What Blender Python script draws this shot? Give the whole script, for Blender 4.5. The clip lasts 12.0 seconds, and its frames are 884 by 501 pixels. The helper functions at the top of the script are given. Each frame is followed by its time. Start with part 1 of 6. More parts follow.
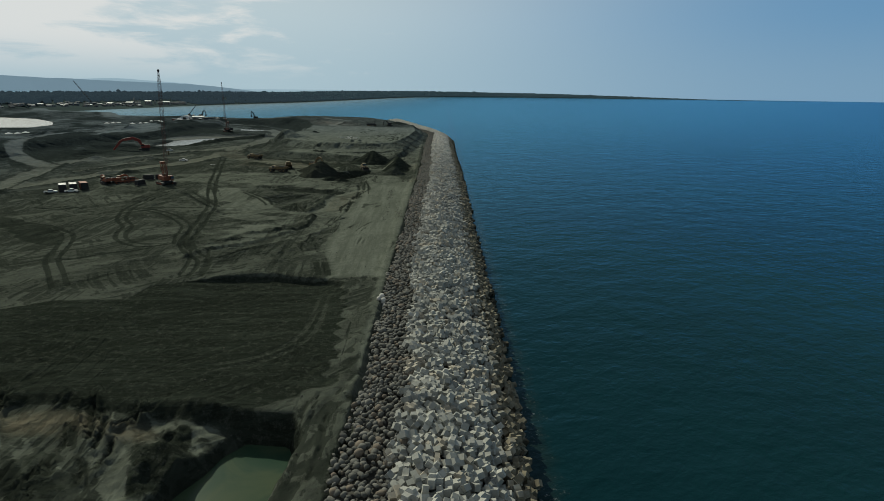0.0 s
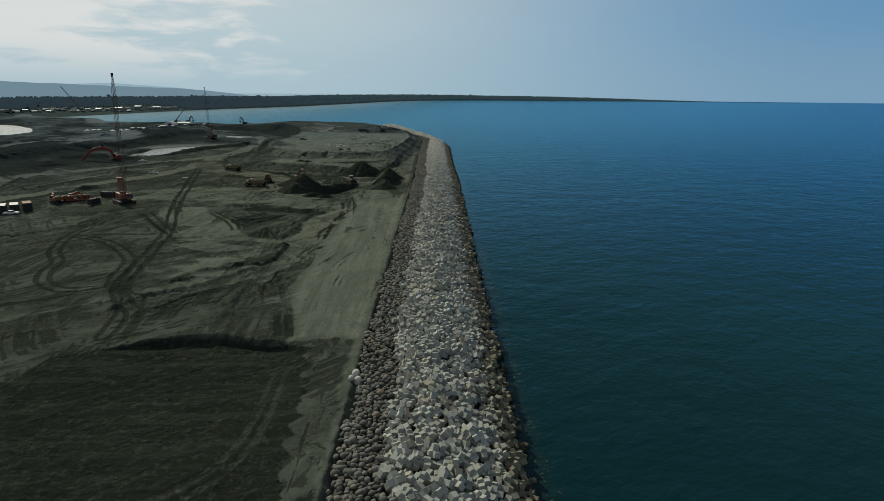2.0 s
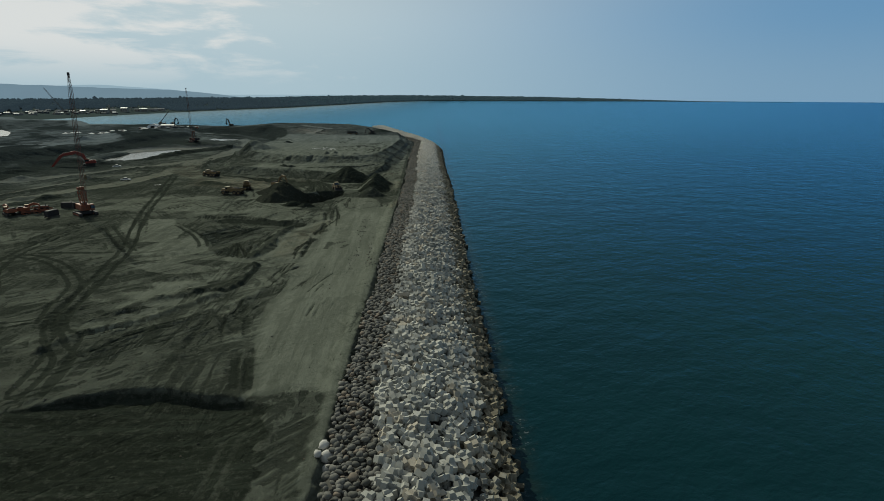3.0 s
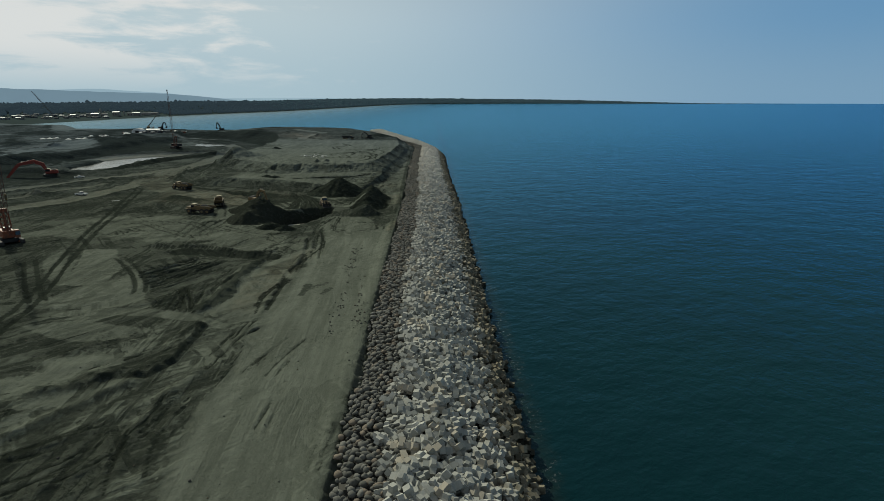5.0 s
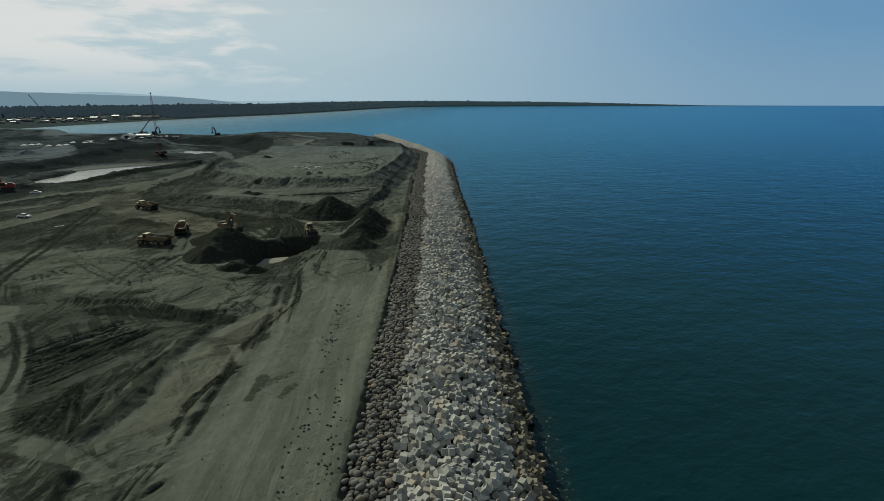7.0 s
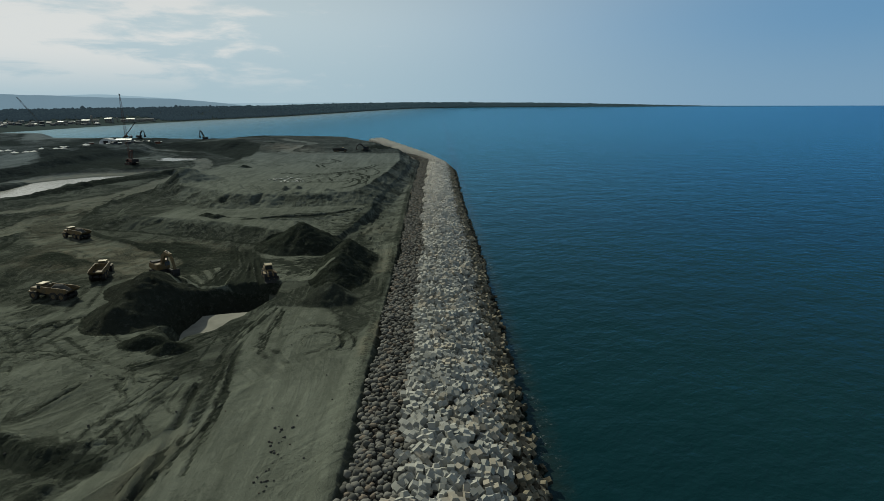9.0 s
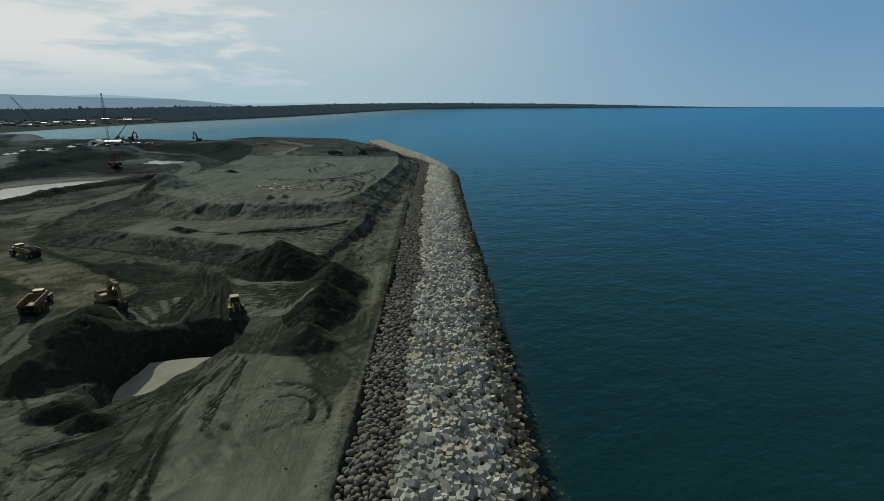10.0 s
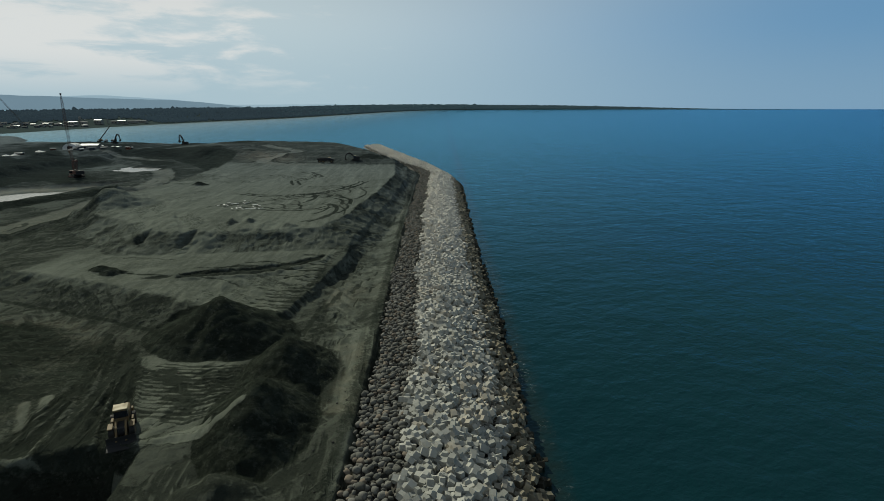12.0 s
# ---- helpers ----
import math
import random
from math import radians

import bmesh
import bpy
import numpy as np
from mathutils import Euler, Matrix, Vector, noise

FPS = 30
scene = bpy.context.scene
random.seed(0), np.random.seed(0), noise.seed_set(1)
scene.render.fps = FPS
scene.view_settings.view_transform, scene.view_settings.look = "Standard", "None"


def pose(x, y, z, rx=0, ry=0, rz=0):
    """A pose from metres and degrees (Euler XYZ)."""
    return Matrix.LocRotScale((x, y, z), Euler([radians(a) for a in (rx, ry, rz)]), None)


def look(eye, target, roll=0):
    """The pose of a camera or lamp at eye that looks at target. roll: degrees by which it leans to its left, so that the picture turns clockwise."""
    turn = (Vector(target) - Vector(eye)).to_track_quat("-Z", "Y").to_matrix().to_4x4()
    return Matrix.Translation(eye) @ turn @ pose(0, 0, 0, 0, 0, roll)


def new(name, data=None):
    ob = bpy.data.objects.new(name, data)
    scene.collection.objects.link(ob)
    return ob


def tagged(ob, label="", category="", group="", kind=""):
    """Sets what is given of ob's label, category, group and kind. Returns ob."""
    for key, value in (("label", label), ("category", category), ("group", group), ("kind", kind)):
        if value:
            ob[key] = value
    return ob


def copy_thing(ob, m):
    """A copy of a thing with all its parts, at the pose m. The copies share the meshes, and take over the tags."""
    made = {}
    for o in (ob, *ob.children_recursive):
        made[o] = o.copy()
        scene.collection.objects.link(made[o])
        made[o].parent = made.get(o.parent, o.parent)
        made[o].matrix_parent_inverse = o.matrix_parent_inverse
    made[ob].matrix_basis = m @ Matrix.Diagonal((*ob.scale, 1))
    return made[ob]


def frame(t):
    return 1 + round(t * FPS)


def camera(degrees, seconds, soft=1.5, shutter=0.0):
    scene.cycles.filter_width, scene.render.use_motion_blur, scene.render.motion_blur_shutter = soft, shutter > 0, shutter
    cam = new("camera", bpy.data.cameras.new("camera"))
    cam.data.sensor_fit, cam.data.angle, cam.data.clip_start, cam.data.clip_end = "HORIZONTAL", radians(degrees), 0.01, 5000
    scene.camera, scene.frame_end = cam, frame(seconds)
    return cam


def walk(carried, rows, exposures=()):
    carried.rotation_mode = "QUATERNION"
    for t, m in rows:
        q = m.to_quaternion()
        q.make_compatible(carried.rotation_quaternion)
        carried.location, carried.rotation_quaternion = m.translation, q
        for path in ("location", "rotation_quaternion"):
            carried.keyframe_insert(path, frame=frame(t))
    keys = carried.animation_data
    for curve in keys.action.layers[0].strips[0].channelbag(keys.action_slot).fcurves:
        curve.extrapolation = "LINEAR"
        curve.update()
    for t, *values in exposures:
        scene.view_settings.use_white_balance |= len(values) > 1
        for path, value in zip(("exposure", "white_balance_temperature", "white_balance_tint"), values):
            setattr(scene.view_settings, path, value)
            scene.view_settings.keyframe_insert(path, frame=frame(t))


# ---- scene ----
cam = camera(76.3, 12.0, soft=0.5)
PATH = [
    (0, (-0.332, -0.267, 37.918), (-0.481, 1.653, 37.381), 0.8),
    (0.5, (-0.735, 6.288, 38.169), (-0.876, 8.21, 37.632), 0.6),
    (1, (-1.185, 13.224, 38.284), (-1.331, 15.147, 37.752), 0.6),
    (1.5, (-1.642, 20.528, 38.499), (-1.789, 22.45, 37.968), 0.5),
    (2, (-2.174, 28.133, 38.627), (-2.313, 30.057, 38.1), 0.5),
    (2.5, (-2.578, 36.378, 38.701), (-2.703, 38.303, 38.174), 0.3),
    (3, (-2.978, 45.109, 38.595), (-3.092, 47.036, 38.07), 0.3),
    (5, (-7.861, 82.311, 37.45), (-7.974, 84.24, 36.935), 0.1),
    (5.5, (-8.965, 91.524, 37.718), (-9.084, 93.453, 37.205), 0.1),
    (6, (-9.894, 101.129, 37.898), (-10.02, 103.059, 37.388), 0.0),
    (6.5, (-11.048, 111.216, 37.901), (-11.177, 113.147, 37.395), 0.1),
    (7, (-11.928, 121.388, 37.938), (-12.061, 123.318, 37.431), -0.0),
    (9, (-14.546, 163.542, 38.054), (-14.688, 165.473, 37.551), -0.2),
    (9.5, (-15.346, 174.27, 38.028), (-15.489, 176.201, 37.526), -0.1),
    (10, (-16.023, 185.31, 37.921), (-16.17, 187.24, 37.421), -0.1),
    (10.5, (-16.774, 196.026, 37.808), (-16.925, 197.957, 37.308), -0.1),
    (11, (-17.799, 206.449, 37.545), (-17.952, 208.38, 37.047), -0.1),
    (11.5, (-18.555, 215.971, 37.789), (-18.709, 217.902, 37.292), -0.0),
    (12, (-19.299, 224.717, 38.232), (-19.452, 226.649, 37.736), 0.0),
]
walk(cam, [(t, look(eye, target, roll)) for t, eye, target, roll in PATH], [(0, 0.0, 6450, 2), (12, 0.0, 6450, 2)])

# ---- world, sun, exposure ----
SUN_AZ, SUN_EL = radians(-42), radians(33)      # from +y, clockwise; height
SEA = -5.5

world = bpy.data.worlds.new("sky")
scene.world = world
world.use_nodes = True
wn, wl = world.node_tree.nodes, world.node_tree.links
wn.clear()


def wnode(kind, **values):
    n = wn.new(kind)
    for key, value in values.items():
        n.inputs[key.replace("_", " ")].default_value = value
    return n


def wmath(op, a, b=None, c=None):
    n = wn.new("ShaderNodeMath")
    n.operation = op
    for i, v in enumerate((a, b, c)):
        if v is None:
            continue
        if isinstance(v, (int, float)):
            n.inputs[i].default_value = v
        else:
            wl.new(v, n.inputs[i])
    return n.outputs[0]


coords = wn.new("ShaderNodeTexCoord")
split = wn.new("ShaderNodeSeparateXYZ")
wl.new(coords.outputs["Generated"], split.inputs[0])
up = wmath("MAXIMUM", split.outputs["Z"], 0.012)
join = wn.new("ShaderNodeCombineXYZ")
wl.new(split.outputs["X"], join.inputs[0])
wl.new(split.outputs["Y"], join.inputs[1])
wl.new(up, join.inputs[2])
sky = wn.new("ShaderNodeTexSky")
sky.sky_type, sky.sun_disc = "NISHITA", False
sky.sun_elevation, sky.sun_rotation = SUN_EL, SUN_AZ % (2 * math.pi)
sky.air_density, sky.dust_density, sky.ozone_density = 1.0, 0.5, 2.5
wl.new(join.outputs[0], sky.inputs[0])
# thin cloud deck, projected on a high plane, denser towards the sun's side
flat = wn.new("ShaderNodeVectorMath")
flat.operation = "MULTIPLY"
flat.inputs[1].default_value = (1.3, 1.3, 6.0)
wl.new(join.outputs[0], flat.inputs[0])
puffs = wnode("ShaderNodeTexNoise", Scale=6.5, Detail=10.0, Roughness=0.6, Distortion=0.25)
wl.new(flat.outputs[0], puffs.inputs["Vector"])
banks = wnode("ShaderNodeTexNoise", Scale=2.2, Detail=3.0)
wl.new(flat.outputs[0], banks.inputs["Vector"])
west = wmath("MULTIPLY_ADD", split.outputs["X"], -0.85, -0.34)
cover = wmath("ADD", wmath("ADD", puffs.outputs["Fac"], west), wmath("MULTIPLY", banks.outputs["Fac"], 0.25))
cloud = wn.new("ShaderNodeMapRange")
cloud.interpolation_type = "SMOOTHSTEP"
wl.new(cover, cloud.inputs["Value"])
cloud.inputs["From Min"].default_value, cloud.inputs["From Max"].default_value = 0.56, 0.80
wl.new(wmath("MULTIPLY", cloud.outputs[0], 0.85), (mixed := wn.new("ShaderNodeMix")).inputs[0])
mixed.data_type = "RGBA"
wl.new(sky.outputs[0], mixed.inputs[6])
mixed.inputs[7].default_value = (9.6, 9.3, 8.8, 1)
# sea haze near the horizon, blue above it, brighter on the sun's side
def wrange(value, low_, high_):
    n = wn.new("ShaderNodeMapRange")
    n.interpolation_type = "SMOOTHSTEP"
    wl.new(value, n.inputs["Value"])
    n.inputs["From Min"].default_value, n.inputs["From Max"].default_value = low_, high_
    return n.outputs[0]


def wmix(fac, a, b):
    n = wn.new("ShaderNodeMix")
    n.data_type = "RGBA"
    for i, v in ((0, fac), (6, a), (7, b)):
        if isinstance(v, tuple):
            n.inputs[i].default_value = (*v, 1)
        else:
            wl.new(v, n.inputs[i])
    return n.outputs[2]


sunward = wrange(split.outputs["X"], 0.56, -0.42)
lowest = wmix(sunward, (2.5, 4.05, 5.9), (5.0, 6.3, 7.3))
above = wmix(sunward, (1.60, 3.35, 5.75), (6.2, 7.1, 7.8))
air = wmix(wrange(up, 0.0, 0.16), lowest, above)
deck = wmix(wmath("MULTIPLY", wmath("MULTIPLY", cloud.outputs[0], 0.75), wrange(up, 0.0, 0.085)), air, (9.5, 9.0, 9.0))
veil = wmix(wrange(up, 1.8, 0.0), mixed.outputs[2], (3.6, 3.9, 4.1))
hazy = wmix(wrange(up, 0.40, 0.10), veil, deck)
back = wnode("ShaderNodeBackground", Strength=0.083)
wl.new(hazy, back.inputs["Color"])
wl.new(back.outputs[0], wn.new("ShaderNodeOutputWorld").inputs[0])

sun_data = bpy.data.lights.new("sun", "SUN")
sun_data.energy, sun_data.angle, sun_data.color = 4.1, radians(0.8), (1.0, 0.945, 0.79)
sun = new("sun", sun_data)
sun.matrix_world = look((0, 0, 0), (-math.sin(SUN_AZ) * math.cos(SUN_EL), -math.cos(SUN_AZ) * math.cos(SUN_EL), -math.sin(SUN_EL)))
scene.view_settings.exposure = 0.0

# ---- materials ----
def material(name):
    m = bpy.data.materials.new(name)
    m.use_nodes = True
    return m, m.node_tree.nodes, m.node_tree.links, m.node_tree.nodes["Principled BSDF"]


def nmath(nt, op, a, b=None, c=None, clamp=False):
    n = nt.nodes.new("ShaderNodeMath")
    n.operation, n.use_clamp = op, clamp
    for i, v in enumerate((a, b, c)):
        if v is None:
            continue
        if isinstance(v, (int, float)):
            n.inputs[i].default_value = v
        else:
            nt.links.new(v, n.inputs[i])
    return n.outputs[0]


def nmix(nt, fac, a, b, blend="MIX"):
    n = nt.nodes.new("ShaderNodeMix")
    n.data_type, n.blend_type = "RGBA", blend
    for i, v in ((0, fac), (6, a), (7, b)):
        if isinstance(v, (int, float)):
            n.inputs[i].default_value = v
        elif isinstance(v, tuple):
            n.inputs[i].default_value = (*v, 1)
        else:
            nt.links.new(v, n.inputs[i])
    return n.outputs[2]


def nnoise(nt, scale, detail=4.0, rough=0.55, stretch=None, turn=0.0, distort=0.0):
    n = nt.nodes.new("ShaderNodeTexNoise")
    n.inputs["Scale"].default_value, n.inputs["Detail"].default_value = scale, detail
    n.inputs["Roughness"].default_value, n.inputs["Distortion"].default_value = rough, distort
    place = nt.nodes.new("ShaderNodeNewGeometry").outputs["Position"]
    if stretch:
        mp = nt.nodes.new("ShaderNodeMapping")
        mp.vector_type = "TEXTURE"
        mp.inputs["Scale"].default_value, mp.inputs["Rotation"].default_value = tuple(1 / k for k in stretch), (0, 0, radians(turn))
        nt.links.new(place, mp.inputs[0])
        place = mp.outputs[0]
    nt.links.new(place, n.inputs["Vector"])
    return n.outputs["Fac"]


def nflow(nt, scale, stretch, turn, swirl, size, detail=8.0, rough=0.72):
    """Streaky noise whose grain bends in wide swirls, like ground dragged by machines."""
    place = nt.nodes.new("ShaderNodeNewGeometry").outputs["Position"]
    bend = nt.nodes.new("ShaderNodeTexNoise")
    bend.inputs["Scale"].default_value, bend.inputs["Detail"].default_value = 1 / size, 2.0
    nt.links.new(place, bend.inputs["Vector"])
    move = nt.nodes.new("ShaderNodeVectorMath")
    move.operation = "MULTIPLY_ADD"
    nt.links.new(bend.outputs["Color"], move.inputs[0])
    move.inputs[1].default_value = (swirl, swirl, 0)
    nt.links.new(place, move.inputs[2])
    mp = nt.nodes.new("ShaderNodeMapping")
    mp.vector_type = "TEXTURE"
    mp.inputs["Scale"].default_value, mp.inputs["Rotation"].default_value = tuple(1 / k for k in stretch), (0, 0, radians(turn))
    nt.links.new(move.outputs[0], mp.inputs[0])
    n = nt.nodes.new("ShaderNodeTexNoise")
    n.inputs["Scale"].default_value, n.inputs["Detail"].default_value, n.inputs["Roughness"].default_value = scale, detail, rough
    nt.links.new(mp.outputs[0], n.inputs["Vector"])
    return n.outputs["Fac"]


def nramp(nt, value, low, high):
    n = nt.nodes.new("ShaderNodeMapRange")
    n.interpolation_type = "SMOOTHSTEP"
    nt.links.new(value, n.inputs[0])
    n.inputs[1].default_value, n.inputs[2].default_value = low, high
    return n.outputs[0]


def nbump(nt, bsdf, height, strength, distance):
    b = nt.nodes.new("ShaderNodeBump")
    b.inputs["Strength"].default_value, b.inputs["Distance"].default_value = strength, distance
    nt.links.new(height, b.inputs["Height"])
    nt.links.new(b.outputs[0], bsdf.inputs["Normal"])


def chance(nt):
    """A random number for each separate piece, loose or joined."""
    a = nt.nodes.new("ShaderNodeObjectInfo").outputs["Random"]
    b = nt.nodes.new("ShaderNodeNewGeometry").outputs["Random Per Island"]
    return nmath(nt, "FRACT", nmath(nt, "ADD", a, b))


def worn(name, colour, dirt, rough=0.55, metal=0.0, scale=1.2, amount=0.45, shine=0.3):
    """Paint, metal or plastic with patchy dirt at two scales and fine relief."""
    m, nodes, links, bsdf = material(name)
    nt = m.node_tree
    patch = nramp(nt, nnoise(nt, scale, 6.0, 0.65), 0.42, 0.72)
    grain = nnoise(nt, scale * 14, 3.0)
    fac = nmath(nt, "MULTIPLY", nmath(nt, "ADD", patch, nmath(nt, "MULTIPLY", grain, 0.3)), amount, clamp=True)
    links.new(nmix(nt, fac, colour, dirt), bsdf.inputs["Base Color"])
    links.new(nmath(nt, "MULTIPLY_ADD", patch, 0.25, rough), bsdf.inputs["Roughness"])
    bsdf.inputs["Metallic"].default_value = metal
    bsdf.inputs["Specular IOR Level"].default_value = shine
    nbump(nt, bsdf, grain, 0.15, 0.02)
    return m


def attribute(nt, name):
    n = nt.nodes.new("ShaderNodeAttribute")
    n.attribute_name = name
    return n.outputs["Fac"]


def nmath_colour(nt, value):
    """A grey out of a number."""
    n = nt.nodes.new("ShaderNodeCombineColor")
    for i in range(3):
        nt.links.new(value, n.inputs[i])
    return n.outputs[0]


def sand_material():
    m, nodes, links, bsdf = material("dark_sand")
    nt = m.node_tree
    wet_or_shade, pale_raw, rut_or_shade, warm = (attribute(nt, n) for n in ("wet_or_shade", "pale", "rut_or_shade", "warm"))
    broad = nnoise(nt, 0.03, 5.0, 0.6)
    patch = nnoise(nt, 0.09, 8.0, 0.7, (1.0, 0.4, 1.0), -40, 0.8)
    fine = nnoise(nt, 1.4, 9.0, 0.82)
    grit = nnoise(nt, 6.0, 4.0, 0.7)
    ragged = nmath(nt, "ADD", nmath(nt, "MULTIPLY", nmath(nt, "SUBTRACT", patch, 0.5), 1.1), nmath(nt, "MULTIPLY", nmath(nt, "SUBTRACT", fine, 0.5), 0.7))
    pale = nmath(nt, "MULTIPLY", nramp(nt, nmath(nt, "ADD", pale_raw, ragged), 0.26, 0.46), nmath(nt, "MULTIPLY_ADD", pale_raw, 0.55, 0.45))
    dry = nmath(nt, "SUBTRACT", 1.0, nmath(nt, "MULTIPLY", pale, 0.55))
    plain = nmath(nt, "SUBTRACT", 1.0, nmath(nt, "MULTIPLY", pale, 0.8))
    colour = nmix(nt, nramp(nt, nmath(nt, "ADD", patch, nmath(nt, "MULTIPLY", nmath(nt, "SUBTRACT", fine, 0.5), 0.25)), 0.44, 0.54), (0.0500, 0.0562, 0.0455), (0.0735, 0.0815, 0.0662))
    colour = nmix(nt, nmath(nt, "MULTIPLY", nramp(nt, broad, 0.42, 0.60), 0.5), colour, (0.0640, 0.0712, 0.0575))
    colour = nmix(nt, pale, colour, nmix(nt, nramp(nt, nflow(nt, 0.4, (1.0, 0.07, 1.0), 6, 5, 40), 0.38, 0.64), (0.0920, 0.1010, 0.0815), (0.1260, 0.1375, 0.1120)))
    mottle = nmath(nt, "MULTIPLY_ADD", nnoise(nt, 0.8, 8.0, 0.85, (1.0, 0.6, 1.0), 15), 1.3, 0.36)
    colour = nmix(nt, nmath(nt, "MULTIPLY_ADD", pale, -0.35, 0.85), colour, nmix(nt, 1.0, colour, nmath_colour(nt, mottle), "MULTIPLY"))
    # scrapes left by blades and tyres: families of thin lines, each in its own patches
    def scrape(scale, along, turn, swirl, size, thin):
        field = nflow(nt, scale, (1.0, along, 1.0), turn, swirl, size, 3.0, 0.55)
        return nramp(nt, nmath(nt, "ABSOLUTE", nmath(nt, "SUBTRACT", field, 0.5)), thin, thin * 0.3)
    here1 = nramp(nt, nnoise(nt, 0.05, 6.0, 0.7, (1, 0.7, 1), 10), 0.50, 0.52)
    here2 = nramp(nt, nnoise(nt, 0.06, 6.0, 0.7, (0.7, 1, 1), 40), 0.53, 0.55)
    here3 = nramp(nt, nnoise(nt, 0.045, 6.0, 0.7, (1, 0.5, 1), 6, 0.6), 0.50, 0.52)
    broken = nramp(nt, fine, 0.38, 0.50)
    mark1 = nmath(nt, "MULTIPLY", scrape(0.26, 0.05, -38, 7, 40, 0.085), here1)
    mark2 = nmath(nt, "MULTIPLY", scrape(0.30, 0.05, 42, 9, 36, 0.078), here2)
    mark3 = nmath(nt, "MULTIPLY", scrape(0.42, 0.04, 8, 4, 50, 0.085), here3)
    mark4 = nmath(nt, "MULTIPLY", scrape(0.5, 0.05, -50, 6, 30, 0.11), nramp(nt, nnoise(nt, 0.055, 6.0, 0.7, (0.6, 1, 1), 70), 0.54, 0.57))
    marks = nmath(nt, "MAXIMUM", nmath(nt, "MAXIMUM", nmath(nt, "MAXIMUM", mark1, mark2), mark3), nmath(nt, "MULTIPLY", mark4, 0.7))
    marks = nmath(nt, "MULTIPLY", nmath(nt, "MULTIPLY", marks, broken), plain)
    crumbs = nmath(nt, "MULTIPLY", nramp(nt, patch, 0.52, 0.44), nramp(nt, fine, 0.50, 0.56))
    specks = nramp(nt, nnoise(nt, 2.6, 3.0, 0.6), 0.66, 0.70)
    crumbs = nmath(nt, "MAXIMUM", nmath(nt, "MULTIPLY", crumbs, plain), nmath(nt, "MULTIPLY", specks, 0.55))
    colour = nmix(nt, nmath(nt, "MULTIPLY", crumbs, 0.75), colour, (0.0300, 0.0340, 0.0275))
    colour = nmix(nt, nmath(nt, "MULTIPLY", marks, 0.72), colour, (0.0205, 0.0248, 0.0200))
    colour = nmix(nt, nmath(nt, "MULTIPLY", nmath(nt, "MULTIPLY", warm, 0.8), nramp(nt, nnoise(nt, 0.3, 5.0), 0.3, 0.6)), colour, (0.1600, 0.1420, 0.1000))
    # one dark tone serves real ruts and the painted shaded faces of ridges
    colour = nmix(nt, nmath(nt, "MULTIPLY", nramp(nt, nmath(nt, "ADD", rut_or_shade, nmath(nt, "MULTIPLY", nmath(nt, "SUBTRACT", fine, 0.5), 1.3)), 0.38, 0.58), 0.72), colour, (0.0185, 0.0228, 0.0180))
    colour = nmix(nt, nmath(nt, "MULTIPLY", nramp(nt, grit, 0.5, 0.7), 0.18), colour, (0.030, 0.033, 0.027))
    # the damp tone also darkens banks and cut faces, painting in their shade
    damp = nmix(nt, nramp(nt, nnoise(nt, 0.5, 8.0, 0.75, (0.12, 1.0, 1.0), 8, 0.4), 0.48, 0.60), (0.0165, 0.0202, 0.0156), (0.0262, 0.0318, 0.0247))
    damp = nmix(nt, nmath(nt, "MULTIPLY", nramp(nt, fine, 0.5, 0.68), 0.55), damp, (0.0385, 0.0425, 0.0338))
    damp = nmix(nt, nmath(nt, "MULTIPLY", nramp(nt, wet_or_shade, 0.90, 0.98), 0.7), damp, (0.0265, 0.0295, 0.0236))
    damp = nmix(nt, nmath(nt, "MULTIPLY", nramp(nt, nnoise(nt, 0.9, 10.0, 0.85), 0.515, 0.60), 0.6), damp, (0.0560, 0.0615, 0.0500))
    colour = nmix(nt, nramp(nt, nmath(nt, "ADD", wet_or_shade, nmath(nt, "MULTIPLY", nmath(nt, "SUBTRACT", fine, 0.5), 0.9)), 0.30, 0.62), colour, damp)
    # aerial haze put into the colour: sand turns bluer far west and north
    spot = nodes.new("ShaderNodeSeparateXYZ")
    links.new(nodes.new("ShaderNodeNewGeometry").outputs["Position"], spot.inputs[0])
    haze_tint = nmath(nt, "MAXIMUM", nramp(nt, spot.outputs["X"], -130, -330), nmath(nt, "MULTIPLY", nramp(nt, spot.outputs["Y"], 260, 640), 0.8))
    colour = nmix(nt, haze_tint, colour, nmix(nt, 1.0, colour, (0.93, 1.02, 1.36), "MULTIPLY"))
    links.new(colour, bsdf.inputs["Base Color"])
    bsdf.inputs["Roughness"].default_value = 0.95
    bsdf.inputs["Specular IOR Level"].default_value = 0.0
    lumps = nmath(nt, "MULTIPLY", fine, nmath(nt, "MULTIPLY_ADD", plain, 0.75, 0.25))
    height = nmath(nt, "SUBTRACT", nmath(nt, "MULTIPLY", lumps, 1.25), nmath(nt, "MULTIPLY", marks, 0.55))
    nbump(nt, bsdf, height, 0.9, 0.38)
    return m


def concrete_material():
    m, nodes, links, bsdf = material("cast_concrete")
    nt = m.node_tree
    pick = chance(nt)
    tone = nmix(nt, pick, (0.200, 0.205, 0.188), (0.345, 0.342, 0.308))
    tone = nmix(nt, nmath(nt, "GREATER_THAN", nmath(nt, "FRACT", nmath(nt, "MULTIPLY", pick, 7.31)), 0.86), tone, (0.285, 0.261, 0.214))
    tone = nmix(nt, nmath(nt, "MULTIPLY", nramp(nt, nnoise(nt, 1.1, 6.0, 0.7), 0.45, 0.75), 0.4), tone, (0.152, 0.152, 0.143))
